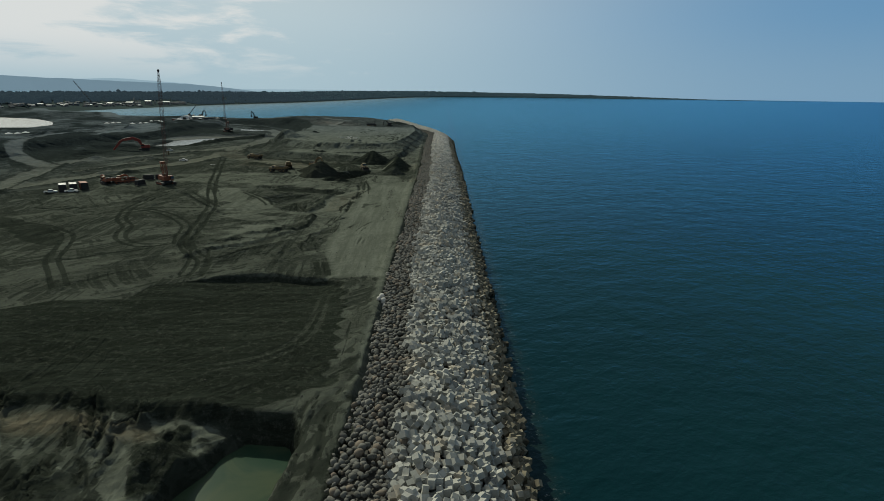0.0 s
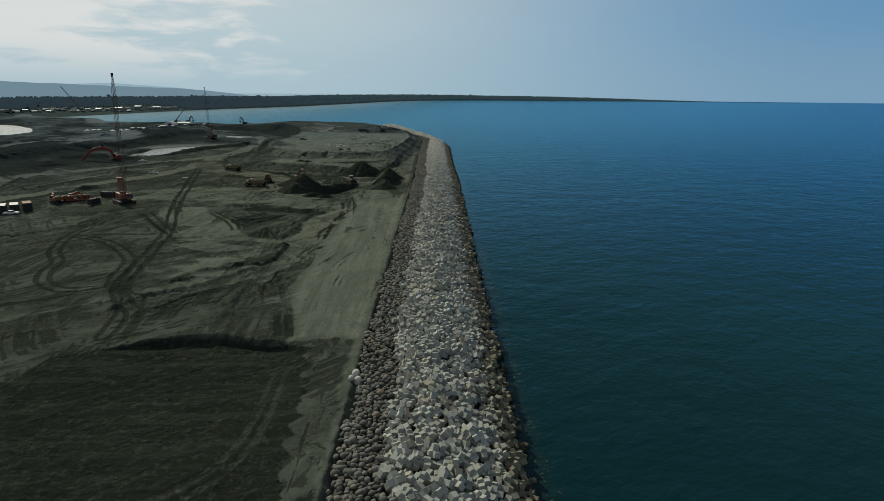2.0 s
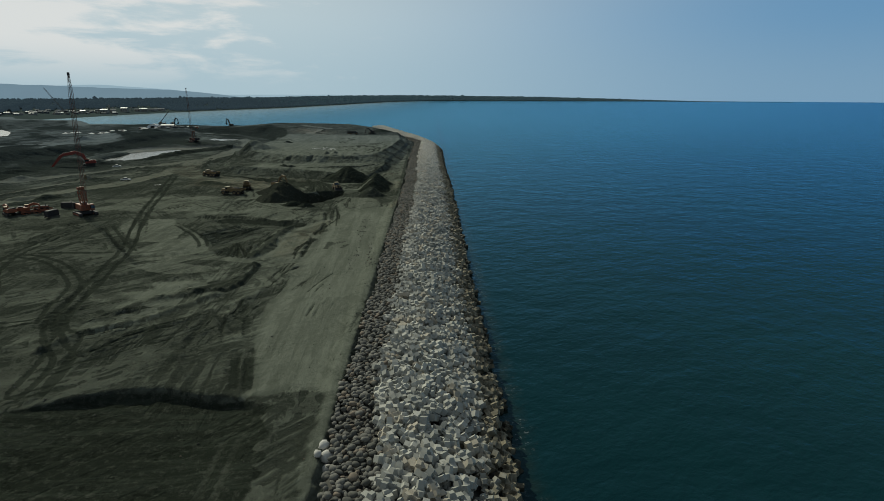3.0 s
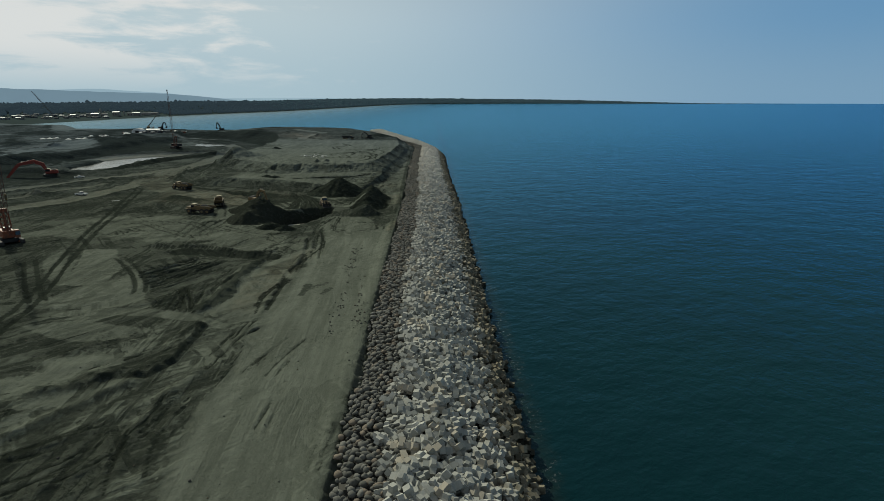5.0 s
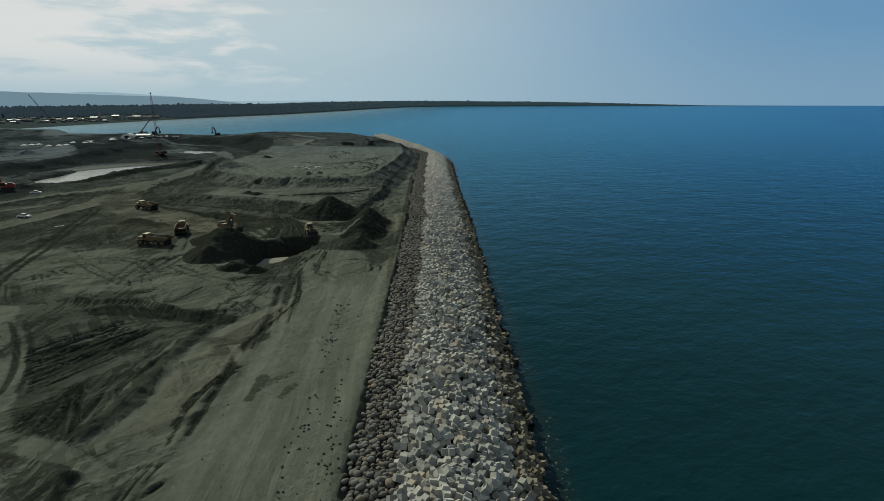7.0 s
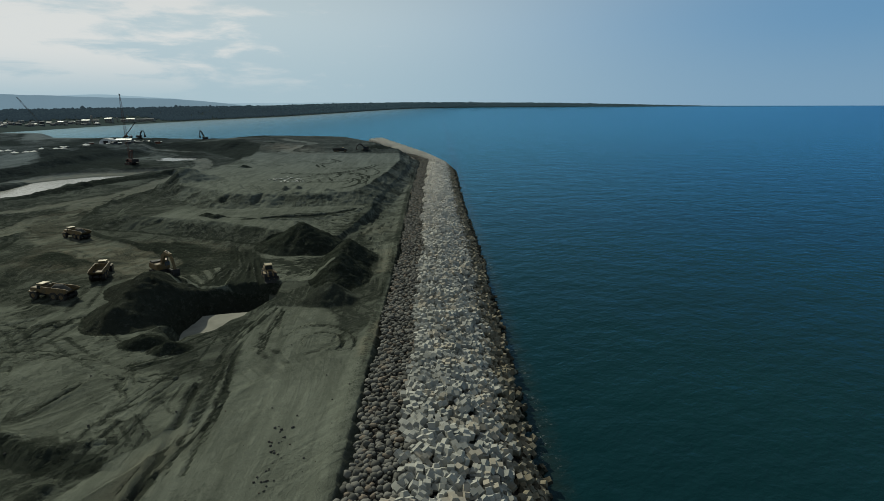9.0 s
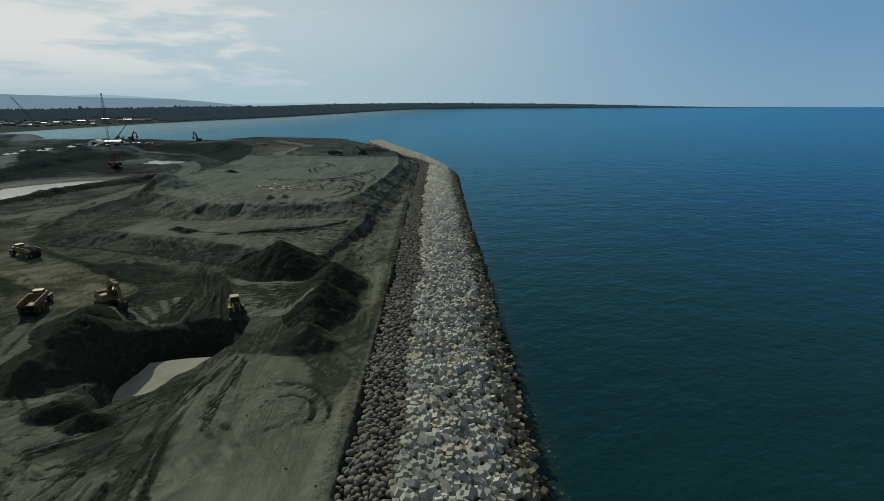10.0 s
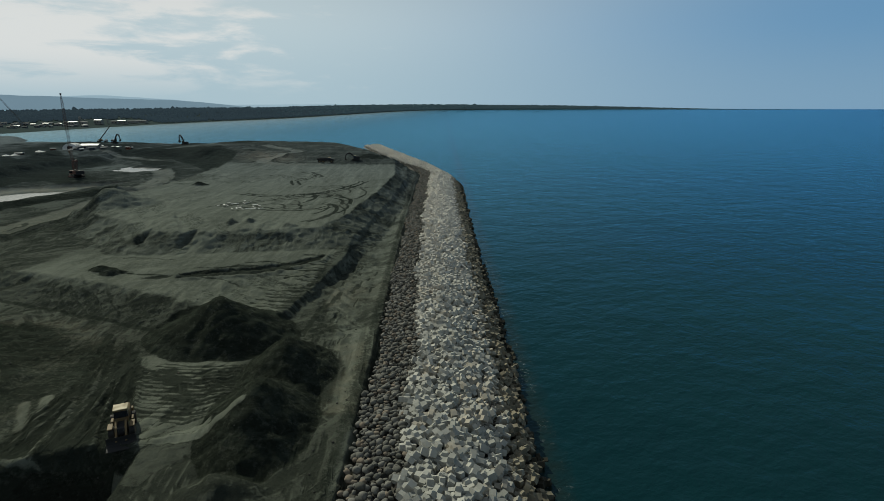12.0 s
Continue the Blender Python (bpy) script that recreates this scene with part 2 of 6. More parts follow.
    # paler along the wall towards its head: distance haze put into the concrete colour
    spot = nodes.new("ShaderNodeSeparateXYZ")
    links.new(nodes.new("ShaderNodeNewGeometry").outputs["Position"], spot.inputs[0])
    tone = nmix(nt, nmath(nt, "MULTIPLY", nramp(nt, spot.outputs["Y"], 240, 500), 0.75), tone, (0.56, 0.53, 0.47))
    # tide stain: brown algae below the splash line, ragged upper edge
    z = nodes.new("ShaderNodeSeparateXYZ")
    links.new(nodes.new("ShaderNodeNewGeometry").outputs["Position"], z.inputs[0])
    edge = nmath(nt, "MULTIPLY_ADD", nnoise(nt, 0.35, 5.0, 0.7), 3.2, -2.8)
    under = nmath(nt, "SUBTRACT", edge, z.outputs["Z"])
    stain = nramp(nt, under, -0.7, 0.8)
    brown = nmix(nt, nramp(nt, nnoise(nt, 0.8, 5.0), 0.35, 0.65), (0.088, 0.078, 0.052), (0.190, 0.165, 0.115))
    tone = nmix(nt, nmath(nt, "MULTIPLY", stain, 0.9), tone, brown)
    links.new(nmix(nt, nmath(nt, "MULTIPLY", nramp(nt, under, 2.5, 3.5), 0.85), tone, (0.0158, 0.0158, 0.0115)), bsdf.inputs["Base Color"])
    bsdf.inputs["Roughness"].default_value = 0.9
    bsdf.inputs["Specular IOR Level"].default_value = 0.1
    nbump(nt, bsdf, nnoise(nt, 9.0, 5.0, 0.7), 0.25, 0.05)
    return m


def stone_material(name, dark, light, rust):
    m, nodes, links, bsdf = material(name)
    nt = m.node_tree
    pick = chance(nt)
    tone = nmix(nt, pick, dark, light)
    tone = nmix(nt, nmath(nt, "GREATER_THAN", nmath(nt, "FRACT", nmath(nt, "MULTIPLY", pick, 5.7)), 0.85), tone, rust)
    tone = nmix(nt, nmath(nt, "MULTIPLY", nramp(nt, nnoise(nt, 2.5, 6.0, 0.7), 0.4, 0.7), 0.4), tone, dark)
    links.new(tone, bsdf.inputs["Base Color"])
    bsdf.inputs["Roughness"].default_value = 0.85
    bsdf.inputs["Specular IOR Level"].default_value = 0.12
    nbump(nt, bsdf, nnoise(nt, 6.0, 5.0, 0.7), 0.3, 0.06)
    return m


def sea_material():
    m, nodes, links, bsdf = material("sea_water")
    nt = m.node_tree
    place = nodes.new("ShaderNodeSeparateXYZ")
    links.new(nodes.new("ShaderNodeNewGeometry").outputs["Position"], place.inputs[0])
    swell = nnoise(nt, 0.10, 4.0, 0.58, (0.75, 1.0, 1.0), 30)
    chop = nnoise(nt, 0.45, 4.0, 0.6, (0.75, 1.0, 1.0), 32, 0.3)
    patch = nnoise(nt, 0.006, 4.0, 0.6, (0.5, 1.0, 1.0), -30)
    deep = nmix(nt, nramp(nt, patch, 0.35, 0.65), (0.0026, 0.0160, 0.0185), (0.0030, 0.0205, 0.0215))
    # bay made paler in colour for the bright sky it reflects
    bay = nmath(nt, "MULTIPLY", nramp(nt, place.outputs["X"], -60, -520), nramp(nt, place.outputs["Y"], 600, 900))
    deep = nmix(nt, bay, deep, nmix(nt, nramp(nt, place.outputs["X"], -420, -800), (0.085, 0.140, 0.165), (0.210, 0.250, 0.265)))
    # the far water carries sky reflection in its colour: turquoise inshore, turning deep blue offshore
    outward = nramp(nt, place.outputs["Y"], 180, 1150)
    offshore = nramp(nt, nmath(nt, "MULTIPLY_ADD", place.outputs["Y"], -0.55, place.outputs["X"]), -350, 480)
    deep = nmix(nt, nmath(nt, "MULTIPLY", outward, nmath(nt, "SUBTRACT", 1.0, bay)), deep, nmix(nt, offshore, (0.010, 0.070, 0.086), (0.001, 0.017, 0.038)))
    # shallow fringe along the breakwater: stones show through, bits of foam
    line = nmath(nt, "MULTIPLY_ADD", place.outputs["Y"], -0.078, 10.6)
    off = nmath(nt, "SUBTRACT", place.outputs["X"], line)
    fringe = nramp(nt, nmath(nt, "ADD", nmath(nt, "ABSOLUTE", off), nmath(nt, "MULTIPLY", nnoise(nt, 0.5, 4.0), 4.0)), 6.4, 2.2)
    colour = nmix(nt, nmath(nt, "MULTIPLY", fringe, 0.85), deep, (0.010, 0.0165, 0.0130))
    foam = nmath(nt, "MULTIPLY", fringe, nmath(nt, "MULTIPLY", nramp(nt, nnoise(nt, 1.6, 7.0, 0.8), 0.56, 0.66), nramp(nt, nnoise(nt, 0.12, 4.0, 0.6), 0.42, 0.60)))
    far = nramp(nt, nnoise(nt, 0.11, 6.0, 0.8), 0.795, 0.82)
    colour = nmix(nt, nmath(nt, "MULTIPLY", nmath(nt, "MAXIMUM", foam, nmath(nt, "MULTIPLY", far, 0.5)), 0.38), colour, (0.6, 0.63, 0.63))
    height = nmath(nt, "ADD", nmath(nt, "MULTIPLY", swell, 1.9), nmath(nt, "MULTIPLY", chop, 0.6))
    bump = nodes.new("ShaderNodeBump")
    bump.inputs["Strength"].default_value, bump.inputs["Distance"].default_value = 0.36, 1.0
    links.new(height, bump.inputs["Height"])
    body = nodes.new("ShaderNodeBsdfDiffuse")
    links.new(colour, body.inputs["Color"])
    links.new(bump.outputs[0], body.inputs["Normal"])
    gloss = nodes.new("ShaderNodeBsdfGlossy")
    gloss.inputs["Color"].default_value, gloss.inputs["Roughness"].default_value = (0.33, 0.66, 0.92, 1), 0.11
    links.new(bump.outputs[0], gloss.inputs["Normal"])
    skin = nodes.new("ShaderNodeFresnel")
    skin.inputs["IOR"].default_value = 1.33
    links.new(bump.outputs[0], skin.inputs["Normal"])
    both = nodes.new("ShaderNodeMixShader")
    links.new(nmath(nt, "MULTIPLY", nmath(nt, "MULTIPLY", skin.outputs[0], nmath(nt, "MULTIPLY_ADD", bay, -0.35, 1.0)), nmath(nt, "MULTIPLY_ADD", skin.outputs[0], 0.30, 0.58)), both.inputs[0])
    links.new(body.outputs[0], both.inputs[1])
    links.new(gloss.outputs[0], both.inputs[2])
    links.new(both.outputs[0], nodes["Material Output"].inputs["Surface"])
    nodes.remove(bsdf)
    return m


def pond_material(name, shallow, deep, shine=0.15, rough=0.2):
    m, nodes, links, bsdf = material(name)
    nt = m.node_tree
    links.new(nmix(nt, nramp(nt, nnoise(nt, 0.12, 4.0, 0.5, None, 0, 0.8), 0.35, 0.65), shallow, deep), bsdf.inputs["Base Color"])
    bsdf.inputs["Roughness"].default_value = rough
    bsdf.inputs["IOR"].default_value = 1.33
    bsdf.inputs["Specular IOR Level"].default_value = shine
    nbump(nt, bsdf, nnoise(nt, 1.5, 3.0), 0.05, 0.1)
    return m


def haze_glow_material(name, colour, glow, strength):
    """A far range seen through miles of air; the haze is put in as an emitted glow."""
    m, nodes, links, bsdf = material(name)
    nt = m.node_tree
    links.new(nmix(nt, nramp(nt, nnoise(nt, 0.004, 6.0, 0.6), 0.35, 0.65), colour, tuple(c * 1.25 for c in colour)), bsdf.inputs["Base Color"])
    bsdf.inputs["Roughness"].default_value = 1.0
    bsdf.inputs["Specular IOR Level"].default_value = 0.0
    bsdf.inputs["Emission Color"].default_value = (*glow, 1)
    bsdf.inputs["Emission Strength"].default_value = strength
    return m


SAND = sand_material()
CONCRETE = concrete_material()
STONE = stone_material("rounded_stone", (0.062, 0.063, 0.056), (0.150, 0.147, 0.132), (0.15, 0.125, 0.098))
RUBBLE = stone_material("dark_rubble", (0.0375, 0.0375, 0.0338), (0.0675, 0.0660, 0.0600), (0.0750, 0.0600, 0.0450))
PALE_STONE = stone_material("pale_stone", (0.3150, 0.3075, 0.2850), (0.4125, 0.4050, 0.3750), (0.3000, 0.2700, 0.2250))
WATER = sea_material()
MILKY = pond_material("milky_pond_water", (0.118, 0.128, 0.122), (0.088, 0.098, 0.096))
MUDDY = pond_material("muddy_water", (0.235, 0.232, 0.200), (0.175, 0.174, 0.150), 0.0, 0.9)
GREEN = pond_material("green_pond_water", (0.046, 0.062, 0.034), (0.020, 0.042, 0.027))
# forest, woods and hills glow to stand for haze; the coast's glow is zero
FOREST = haze_glow_material("hazed_forest_leaves", (0.013, 0.019, 0.021), (0.031, 0.047, 0.061), 0.68)
COAST = haze_glow_material("coast_land", (0.040, 0.053, 0.052), (0.05, 0.08, 0.09), 0.0)
FAR_WOODS = haze_glow_material("far_woods", (0.03, 0.045, 0.05), (0.10, 0.17, 0.21), 0.16)
FAR_HILL = haze_glow_material("far_hills", (0.06, 0.075, 0.085), (0.25, 0.36, 0.46), 0.60)
FARTHER_HILL = haze_glow_material("farther_hills", (0.08, 0.10, 0.12), (0.34, 0.46, 0.55), 0.80)
YELLOW = worn("yellow_machine_paint", (0.122, 0.080, 0.030), (0.066, 0.060, 0.045), 0.7, 0.0, 1.2, 0.9)
ORANGE = worn("orange_machine_paint", (0.19, 0.046, 0.016), (0.08, 0.05, 0.035), 0.6, 0.0, 1.2, 0.8)
RED = worn("red_machine_paint", (0.17, 0.020, 0.014), (0.10, 0.05, 0.035), 0.6, 0.0, 1.2, 0.6)
BLACK = worn("black_rubber", (0.016, 0.016, 0.016), (0.06, 0.056, 0.048), 0.8)
STEEL = worn("worn_steel", (0.10, 0.097, 0.09), (0.09, 0.07, 0.05), 0.5, 0.6)
DARK = worn("dark_steel", (0.024, 0.025, 0.027), (0.05, 0.045, 0.038), 0.7, 0.0, shine=0.1)
WHITE = worn("white_paint", (0.52, 0.52, 0.51), (0.3, 0.28, 0.24), 0.45, 0.0, 0.9, 0.3, shine=0.05)
CANVAS = worn("white_canvas", (0.62, 0.62, 0.61), (0.3, 0.28, 0.25), 0.8, 0.0, 0.3, 0.3, shine=0.05)
BLUEGREY = worn("blue_grey_paint", (0.045, 0.058, 0.072), (0.06, 0.055, 0.05))
PALE_YELLOW = worn("pale_yellow_paint", (0.25, 0.20, 0.11), (0.18, 0.15, 0.1), 0.6)
DARK_RED = worn("weathered_red_steel", (0.10, 0.045, 0.035), (0.05, 0.04, 0.035), 0.7)
RUST = worn("rust_red_paint", (0.22, 0.07, 0.04), (0.10, 0.06, 0.04), 0.75)
ROOF = worn("grey_roof_sheet", (0.12, 0.13, 0.14), (0.1, 0.09, 0.08), 0.8, 0.0, 0.2, shine=0.05)
PLASTER = worn("pale_plaster", (0.20, 0.20, 0.19), (0.12, 0.11, 0.10), 0.85, 0.0, 0.2, shine=0.05)
GLASS, _n, _l, _b = material("dark_window_glass")
_b.inputs["Base Color"].default_value, _b.inputs["Roughness"].default_value = (0.01, 0.014, 0.018, 1), 0.08

# ---- mesh helpers ----
def mesh_from(name, verts, faces, material_, smooth=False):
    me = bpy.data.meshes.new(name)
    me.from_pydata([tuple(v) for v in verts], [], [tuple(f) for f in faces])
    me.materials.append(material_)
    if smooth:
        me.shade_smooth()
    return me


def mesh_arrays(name, verts, faces, material_, smooth=False):
    """A mesh out of numpy arrays; all faces have the same number of corners."""
    me = bpy.data.meshes.new(name)
    count, corners = faces.shape
    me.vertices.add(len(verts))
    me.vertices.foreach_set("co", np.ascontiguousarray(verts, dtype=np.float32).ravel())
    me.loops.add(count * corners)
    me.loops.foreach_set("vertex_index", np.ascontiguousarray(faces, dtype=np.int32).ravel())
    me.polygons.add(count)
    me.polygons.foreach_set("loop_start", np.arange(0, count * corners, corners, dtype=np.int32))
    me.update(calc_edges=True)
    me.materials.append(material_)
    if smooth:
        me.shade_smooth()
    else:
        me.shade_flat()
    return me


def grid_faces(rows, cols):
    i = np.arange(rows * cols).reshape(rows, cols)
    return np.stack([i[:-1, :-1], i[:-1, 1:], i[1:, 1:], i[1:, :-1]], -1).reshape(-1, 4)


def smoothstep(a, b, v):
    s = np.clip((v - a) / (b - a), 0, 1)
    return s * s * (3 - 2 * s)


def lattice(ix, iy, seed):
    h = np.sin(ix * 127.1 + iy * 311.7 + seed * 74.7) * 43758.5453
    return h - np.floor(h)


def value_noise(X, Y, size, seed):
    u, v = X / size, Y / size
    iu, iv = np.floor(u), np.floor(v)
    fu, fv = u - iu, v - iv
    fu, fv = fu * fu * (3 - 2 * fu), fv * fv * (3 - 2 * fv)
    a, b = lattice(iu, iv, seed), lattice(iu + 1, iv, seed)
    c, d = lattice(iu, iv + 1, seed), lattice(iu + 1, iv + 1, seed)
    return (a + (b - a) * fu) * (1 - fv) + (c + (d - c) * fu) * fv - 0.5


def fractal(X, Y, size, seed, octaves=4, gain=0.5):
    total, amp = 0, 1.0
    for k in range(octaves):
        total = total + amp * value_noise(X + 13.7 * k, Y - 7.3 * k, size / 2**k, seed + k)
        amp *= gain
    return total


def inside(X, Y, points):
    """Distance to a polygon's outline, positive within it."""
    best, odd = np.full(X.shape, 1e9), np.zeros(X.shape, bool)
    for (ax, ay), (bx, by) in zip(points, points[1:] + points[:1]):
        dx, dy = bx - ax, by - ay
        s = np.clip(((X - ax) * dx + (Y - ay) * dy) / (dx * dx + dy * dy), 0, 1)
        best = np.minimum(best, np.hypot(X - ax - s * dx, Y - ay - s * dy))
        if ay != by:
            odd ^= ((ay > Y) != (by > Y)) & (X < (bx - ax) * (Y - ay) / (by - ay) + ax)
    return np.where(odd, best, -best)


def rounded(points, steps=7):
    """A smooth line through the points."""
    p = [np.array(q, float) for q in points]
    p = [2 * p[0] - p[1], *p, 2 * p[-1] - p[-2]]
    out = []
    for a, b, c, d in zip(p, p[1:], p[2:], p[3:]):
        for k in range(steps):
            s = k / steps
            out.append(0.5 * (2 * b + (c - a) * s + (2 * a - 5 * b + 4 * c - d) * s**2 + (3 * b - a - 3 * c + d) * s**3))
    return [*out, p[-2]]


# ---- plan of the breakwater: where the land's edge meets the boulders ----
EDGE_Y = [-200, 40, 65, 102, 161, 219, 277, 326, 356, 410, 506, 550, 588, 629, 674, 729, 790]
EDGE_X = [5.0, -14.2, -16.0, -19.2, -24.3, -29.0, -33.6, -38.0, -41.0, -46.0, -54.0, -57.0, -71.0, -90.0, -111.0, -132.0, -160.0]
SHORE_X = [-1600, -1000, -880, -810, -640, -560, -430, -356, -250, -158, 0]
SHORE_Y = [1400, 1300, 1100, 1000, 945, 838, 832, 826, 800, 765, 765]


def edge_x(y):
    """The edge with its corners rounded off."""
    return sum(np.interp(y + k, EDGE_Y, EDGE_X) for k in (-12, -6, 0, 6, 12)) / 5


def wall_profile(d, y=0.0):
    """Height of the breakwater's surface at d metres seaward of the land's edge; it rises towards its head."""
    head = np.interp(y, [540, 680], [0, 5.0]) * np.interp(d, [-1, 12, 22], [1, 1, 0])
    return head + np.interp(d, [-1, 0, 1.5, 5.5, 7.0, 11.5, 15.5, 19.0, 22.4, 30.0], [-0.15, 0.1, 0.45, 0.7, 1.2, 1.0, -0.5, -2.5, -5.4, -11.0])


# ---- the ground, one sheet ----
def spaced(stops):
    """Grid lines from (place, step) to (place, step), the step growing evenly."""
    out = [stops[0][0]]
    for (a, sa), (b, sb) in zip(stops, stops[1:]):
        while out[-1] < b:
            out.append(out[-1] + sa + (sb - sa) * min(1, (out[-1] - a) / (b - a)))
    return np.array(out)


GX = -spaced([(-14, 1.2), (12, 0.30), (80, 0.32), (120, 0.5), (170, 1.0), (300, 2.2), (600, 5.0), (1650, 24)])[::-1]
GY = spaced([(-160, 12), (20, 1.6), (42, 0.38), (300, 0.42), (380, 0.6), (470, 1.3), (620, 2.6), (900, 4.5), (1700, 24)])
X, Y = np.meshgrid(GX, GY)
D = X - edge_x(Y)                     # seaward of the land's edge
wet_or_shade, pale, rut_or_shade, warm = (np.zeros(X.shape) for _ in range(4))


def near(points, margin):
    xs, ys = [p[0] for p in points], [p[1] for p in points]
    i0, i1 = np.searchsorted(GY, [min(ys) - margin, max(ys) + margin])
    j0, j1 = np.searchsorted(GX, [min(xs) - margin, max(xs) + margin])
    return slice(i0, i1), slice(j0, j1)


def line_distance(points, margin):
    """Distance from a line, and side of it, over the part of the ground near it."""
    part_ = near(points, margin)
    x, y = X[part_], Y[part_]
    best, side = np.full(x.shape, 1e9), np.zeros(x.shape)
    for (ax, ay), (bx, by) in zip(points, points[1:]):
        dx, dy = bx - ax, by - ay
        s = np.clip(((x - ax) * dx + (y - ay) * dy) / (dx * dx + dy * dy + 1e-9), 0, 1)
        d = np.hypot(x - ax - s * dx, y - ay - s * dy)
        closer = d < best
        best = np.where(closer, d, best)
        side = np.where(closer, np.sign((x - ax) * dy - (y - ay) * dx), side)
    return part_, best, side


rough = fractal(X, Y, 26, 3, 5)
crumb = fractal(X, Y, 3.2, 11, 3, 0.6)
Z = 0.4 * rough + 0.2 * crumb - 0.24 * np.abs(fractal(X, Y, 8, 15, 3)) + 0.8 * value_noise(X, Y, 90, 8) * smoothstep(-60, -110, X)
wobble = 2.2 * fractal(X, Y, 11, 21, 4, 0.6)
# low windrows and scrapes left by the machines
bent = 9 * fractal(X, Y, 70, 26, 2)
across, along_ = 0.8 * X + 0.6 * Y + bent, -0.6 * X + 0.8 * Y
windrow = 1 - 2 * np.abs(fractal(across, along_ * 0.16, 6.5, 27, 4, 0.6))
calm = smoothstep(-6, 4, inside(X, Y, [(-114, 222), (-92, 160), (-74, 141), (-48, 141), (-46, 222)]) + 2 * wobble)
zone = smoothstep(-0.08, 0.16, fractal(X, Y, 34, 29, 3)) * smoothstep(-36, -48, X) * (1 - 0.8 * calm)
Z += zone * 0.38 * (smoothstep(0.5, 1.0, windrow) - 0.5)
Z += zone * 0.32 * np.abs(fractal(across, along_ * 0.35, 3.4, 83, 3, 0.6))
rut_or_shade = np.maximum(rut_or_shade, 0.16 * zone)
rut_or_shade = np.maximum(rut_or_shade, 0.45 * zone * smoothstep(0.5, 0.3, windrow))

# smooth haul strip beside the breakwater
strip = [(-13, 40), (-17, 62), (-20, 90), (-24, 112), (-33, 111), (-41, 134), (-45, 167), (-48, 200), (-48.5, 225), (-51, 235.5), (-54.5, 244.5), (-57.5, 256), (-57, 264), (-50, 266), (-43, 264),
         (-36, 250), (-35, 300), (-40, 340), (-50, 440), (-56, 540), (-54, 540), (-46, 420), (-36, 310), (-30, 225), (-24, 160), (-18, 95)]
on_strip = smoothstep(-1.5, 2.5, inside(X, Y, strip) + 0.7 * wobble)
Z = Z * (1 - 0.75 * on_strip)
rut_or_shade = rut_or_shade * (1 - on_strip)
pale = np.maximum(pale, on_strip * smoothstep(290, 250, Y) * (0.85 + 0.5 * rough))
pale = np.maximum(pale, 0.8 * on_strip)
warm = np.maximum(warm, 0.3 * on_strip * smoothstep(285, 310, Y))
broad_flat = smoothstep(0.0, 0.25, fractal(X, Y, 46, 51, 4)) * smoothstep(112, 125, Y) * smoothstep(320, 300, Y)
pale = np.maximum(pale, broad_flat * (0.45 + 0.55 * smoothstep(160, 200, Y)) * (0.7 - 0.4 * smoothstep(-80, -115, X)) * smoothstep(-190, -150, X))
wet_or_shade = np.maximum(wet_or_shade, 0.45 * smoothstep(-125, -150, X) * smoothstep(235, 270, Y) * smoothstep(-0.1, 0.15, fractal(X, Y, 24, 87, 4, 0.6)))
# edge ridge of the strip, bladed up by a grader
for ridge, high in (([(-54.5, 166), (-54, 186), (-54, 207), (-52, 230), (-54, 255), (-58, 270)], 0.2),
                    ([(-70, 122), (-68, 129), (-62.6, 134.4), (-58.5, 142.8), (-54.6, 149.5)], 1.25),
                    ([(-86, 113), (-79, 121), (-70, 129)], 0.5), ([(-70, 138), (-66, 144.6), (-61.8, 147.4), (-57.9, 152)], 0.6),
                    ([(-93, 221.6), (-83.5, 221), (-77.5, 221.4), (-70, 217.9), (-63.8, 215), (-59, 217.5)], 1.1),
                    ([(-57.4, 178), (-57.8, 189), (-58.2, 197.3), (-59.6, 204.3), (-59, 210.1)], 0.9), ([(-51, 126), (-48, 133), (-47.4, 143), (-46.6, 153)], 0.5),
                    ([(-60, 131.5), (-53, 139.6), (-47.7, 146.6)], 0.45), ([(-75, 176), (-62, 186), (-54, 199)], 0.4)):
    part_, d, side = line_distance(rounded(ridge), 9)
    crest = 0.55 * high * (0.8 + 0.5 * (rough[part_] + 0.5) + 0.3 * crumb[part_]) * np.exp(-(((d + 0.4 * side * wobble[part_]) / 1.05) ** 2))
    Z[part_] += crest
    # one side of each ridge painted dark as its shaded face
    rut_or_shade[part_] = np.maximum(rut_or_shade[part_], 0.35 * smoothstep(1.6, 0.3, np.abs(d - 0.9)) * (side > 0))

# graded damp basin, with its north scarp, and the lower pit with the green pond
basin = [(-190, 74), (-110, 83), (-86, 87.5), (-80, 92.4), (-67.5, 94.5), (-67.2, 102), (-58.7, 107), (-51.5, 111.5), (-45, 112.3), (-39, 111), (-33, 110.5), (-29, 108.5), (-25, 92), (-22.5, 78), (-20.5, 66), (-29, 58), (-190, 52)]
b = inside(X, Y, basin)
comb = (1.1 * value_noise(X * 0.15, Y, 1.0, 31) + 0.9 * value_noise(X * 0.2, Y, 2.1, 32)) * smoothstep(-45, -25, X)
in_basin = smoothstep(-0.3, 0.9, b + 0.25 * wobble * smoothstep(-30, -60, X))
Z = Z * (1 - 0.75 * in_basin) - in_basin * (1.35 * smoothstep(70, 108, Y) * smoothstep(-24, -36, X) * (0.08 + 0.92 * smoothstep(-63, -50, X)) + 0.12)
Z += in_basin * 0.10 * value_noise(X * 0.12 + Y * 0.02, Y, 0.9, 33)
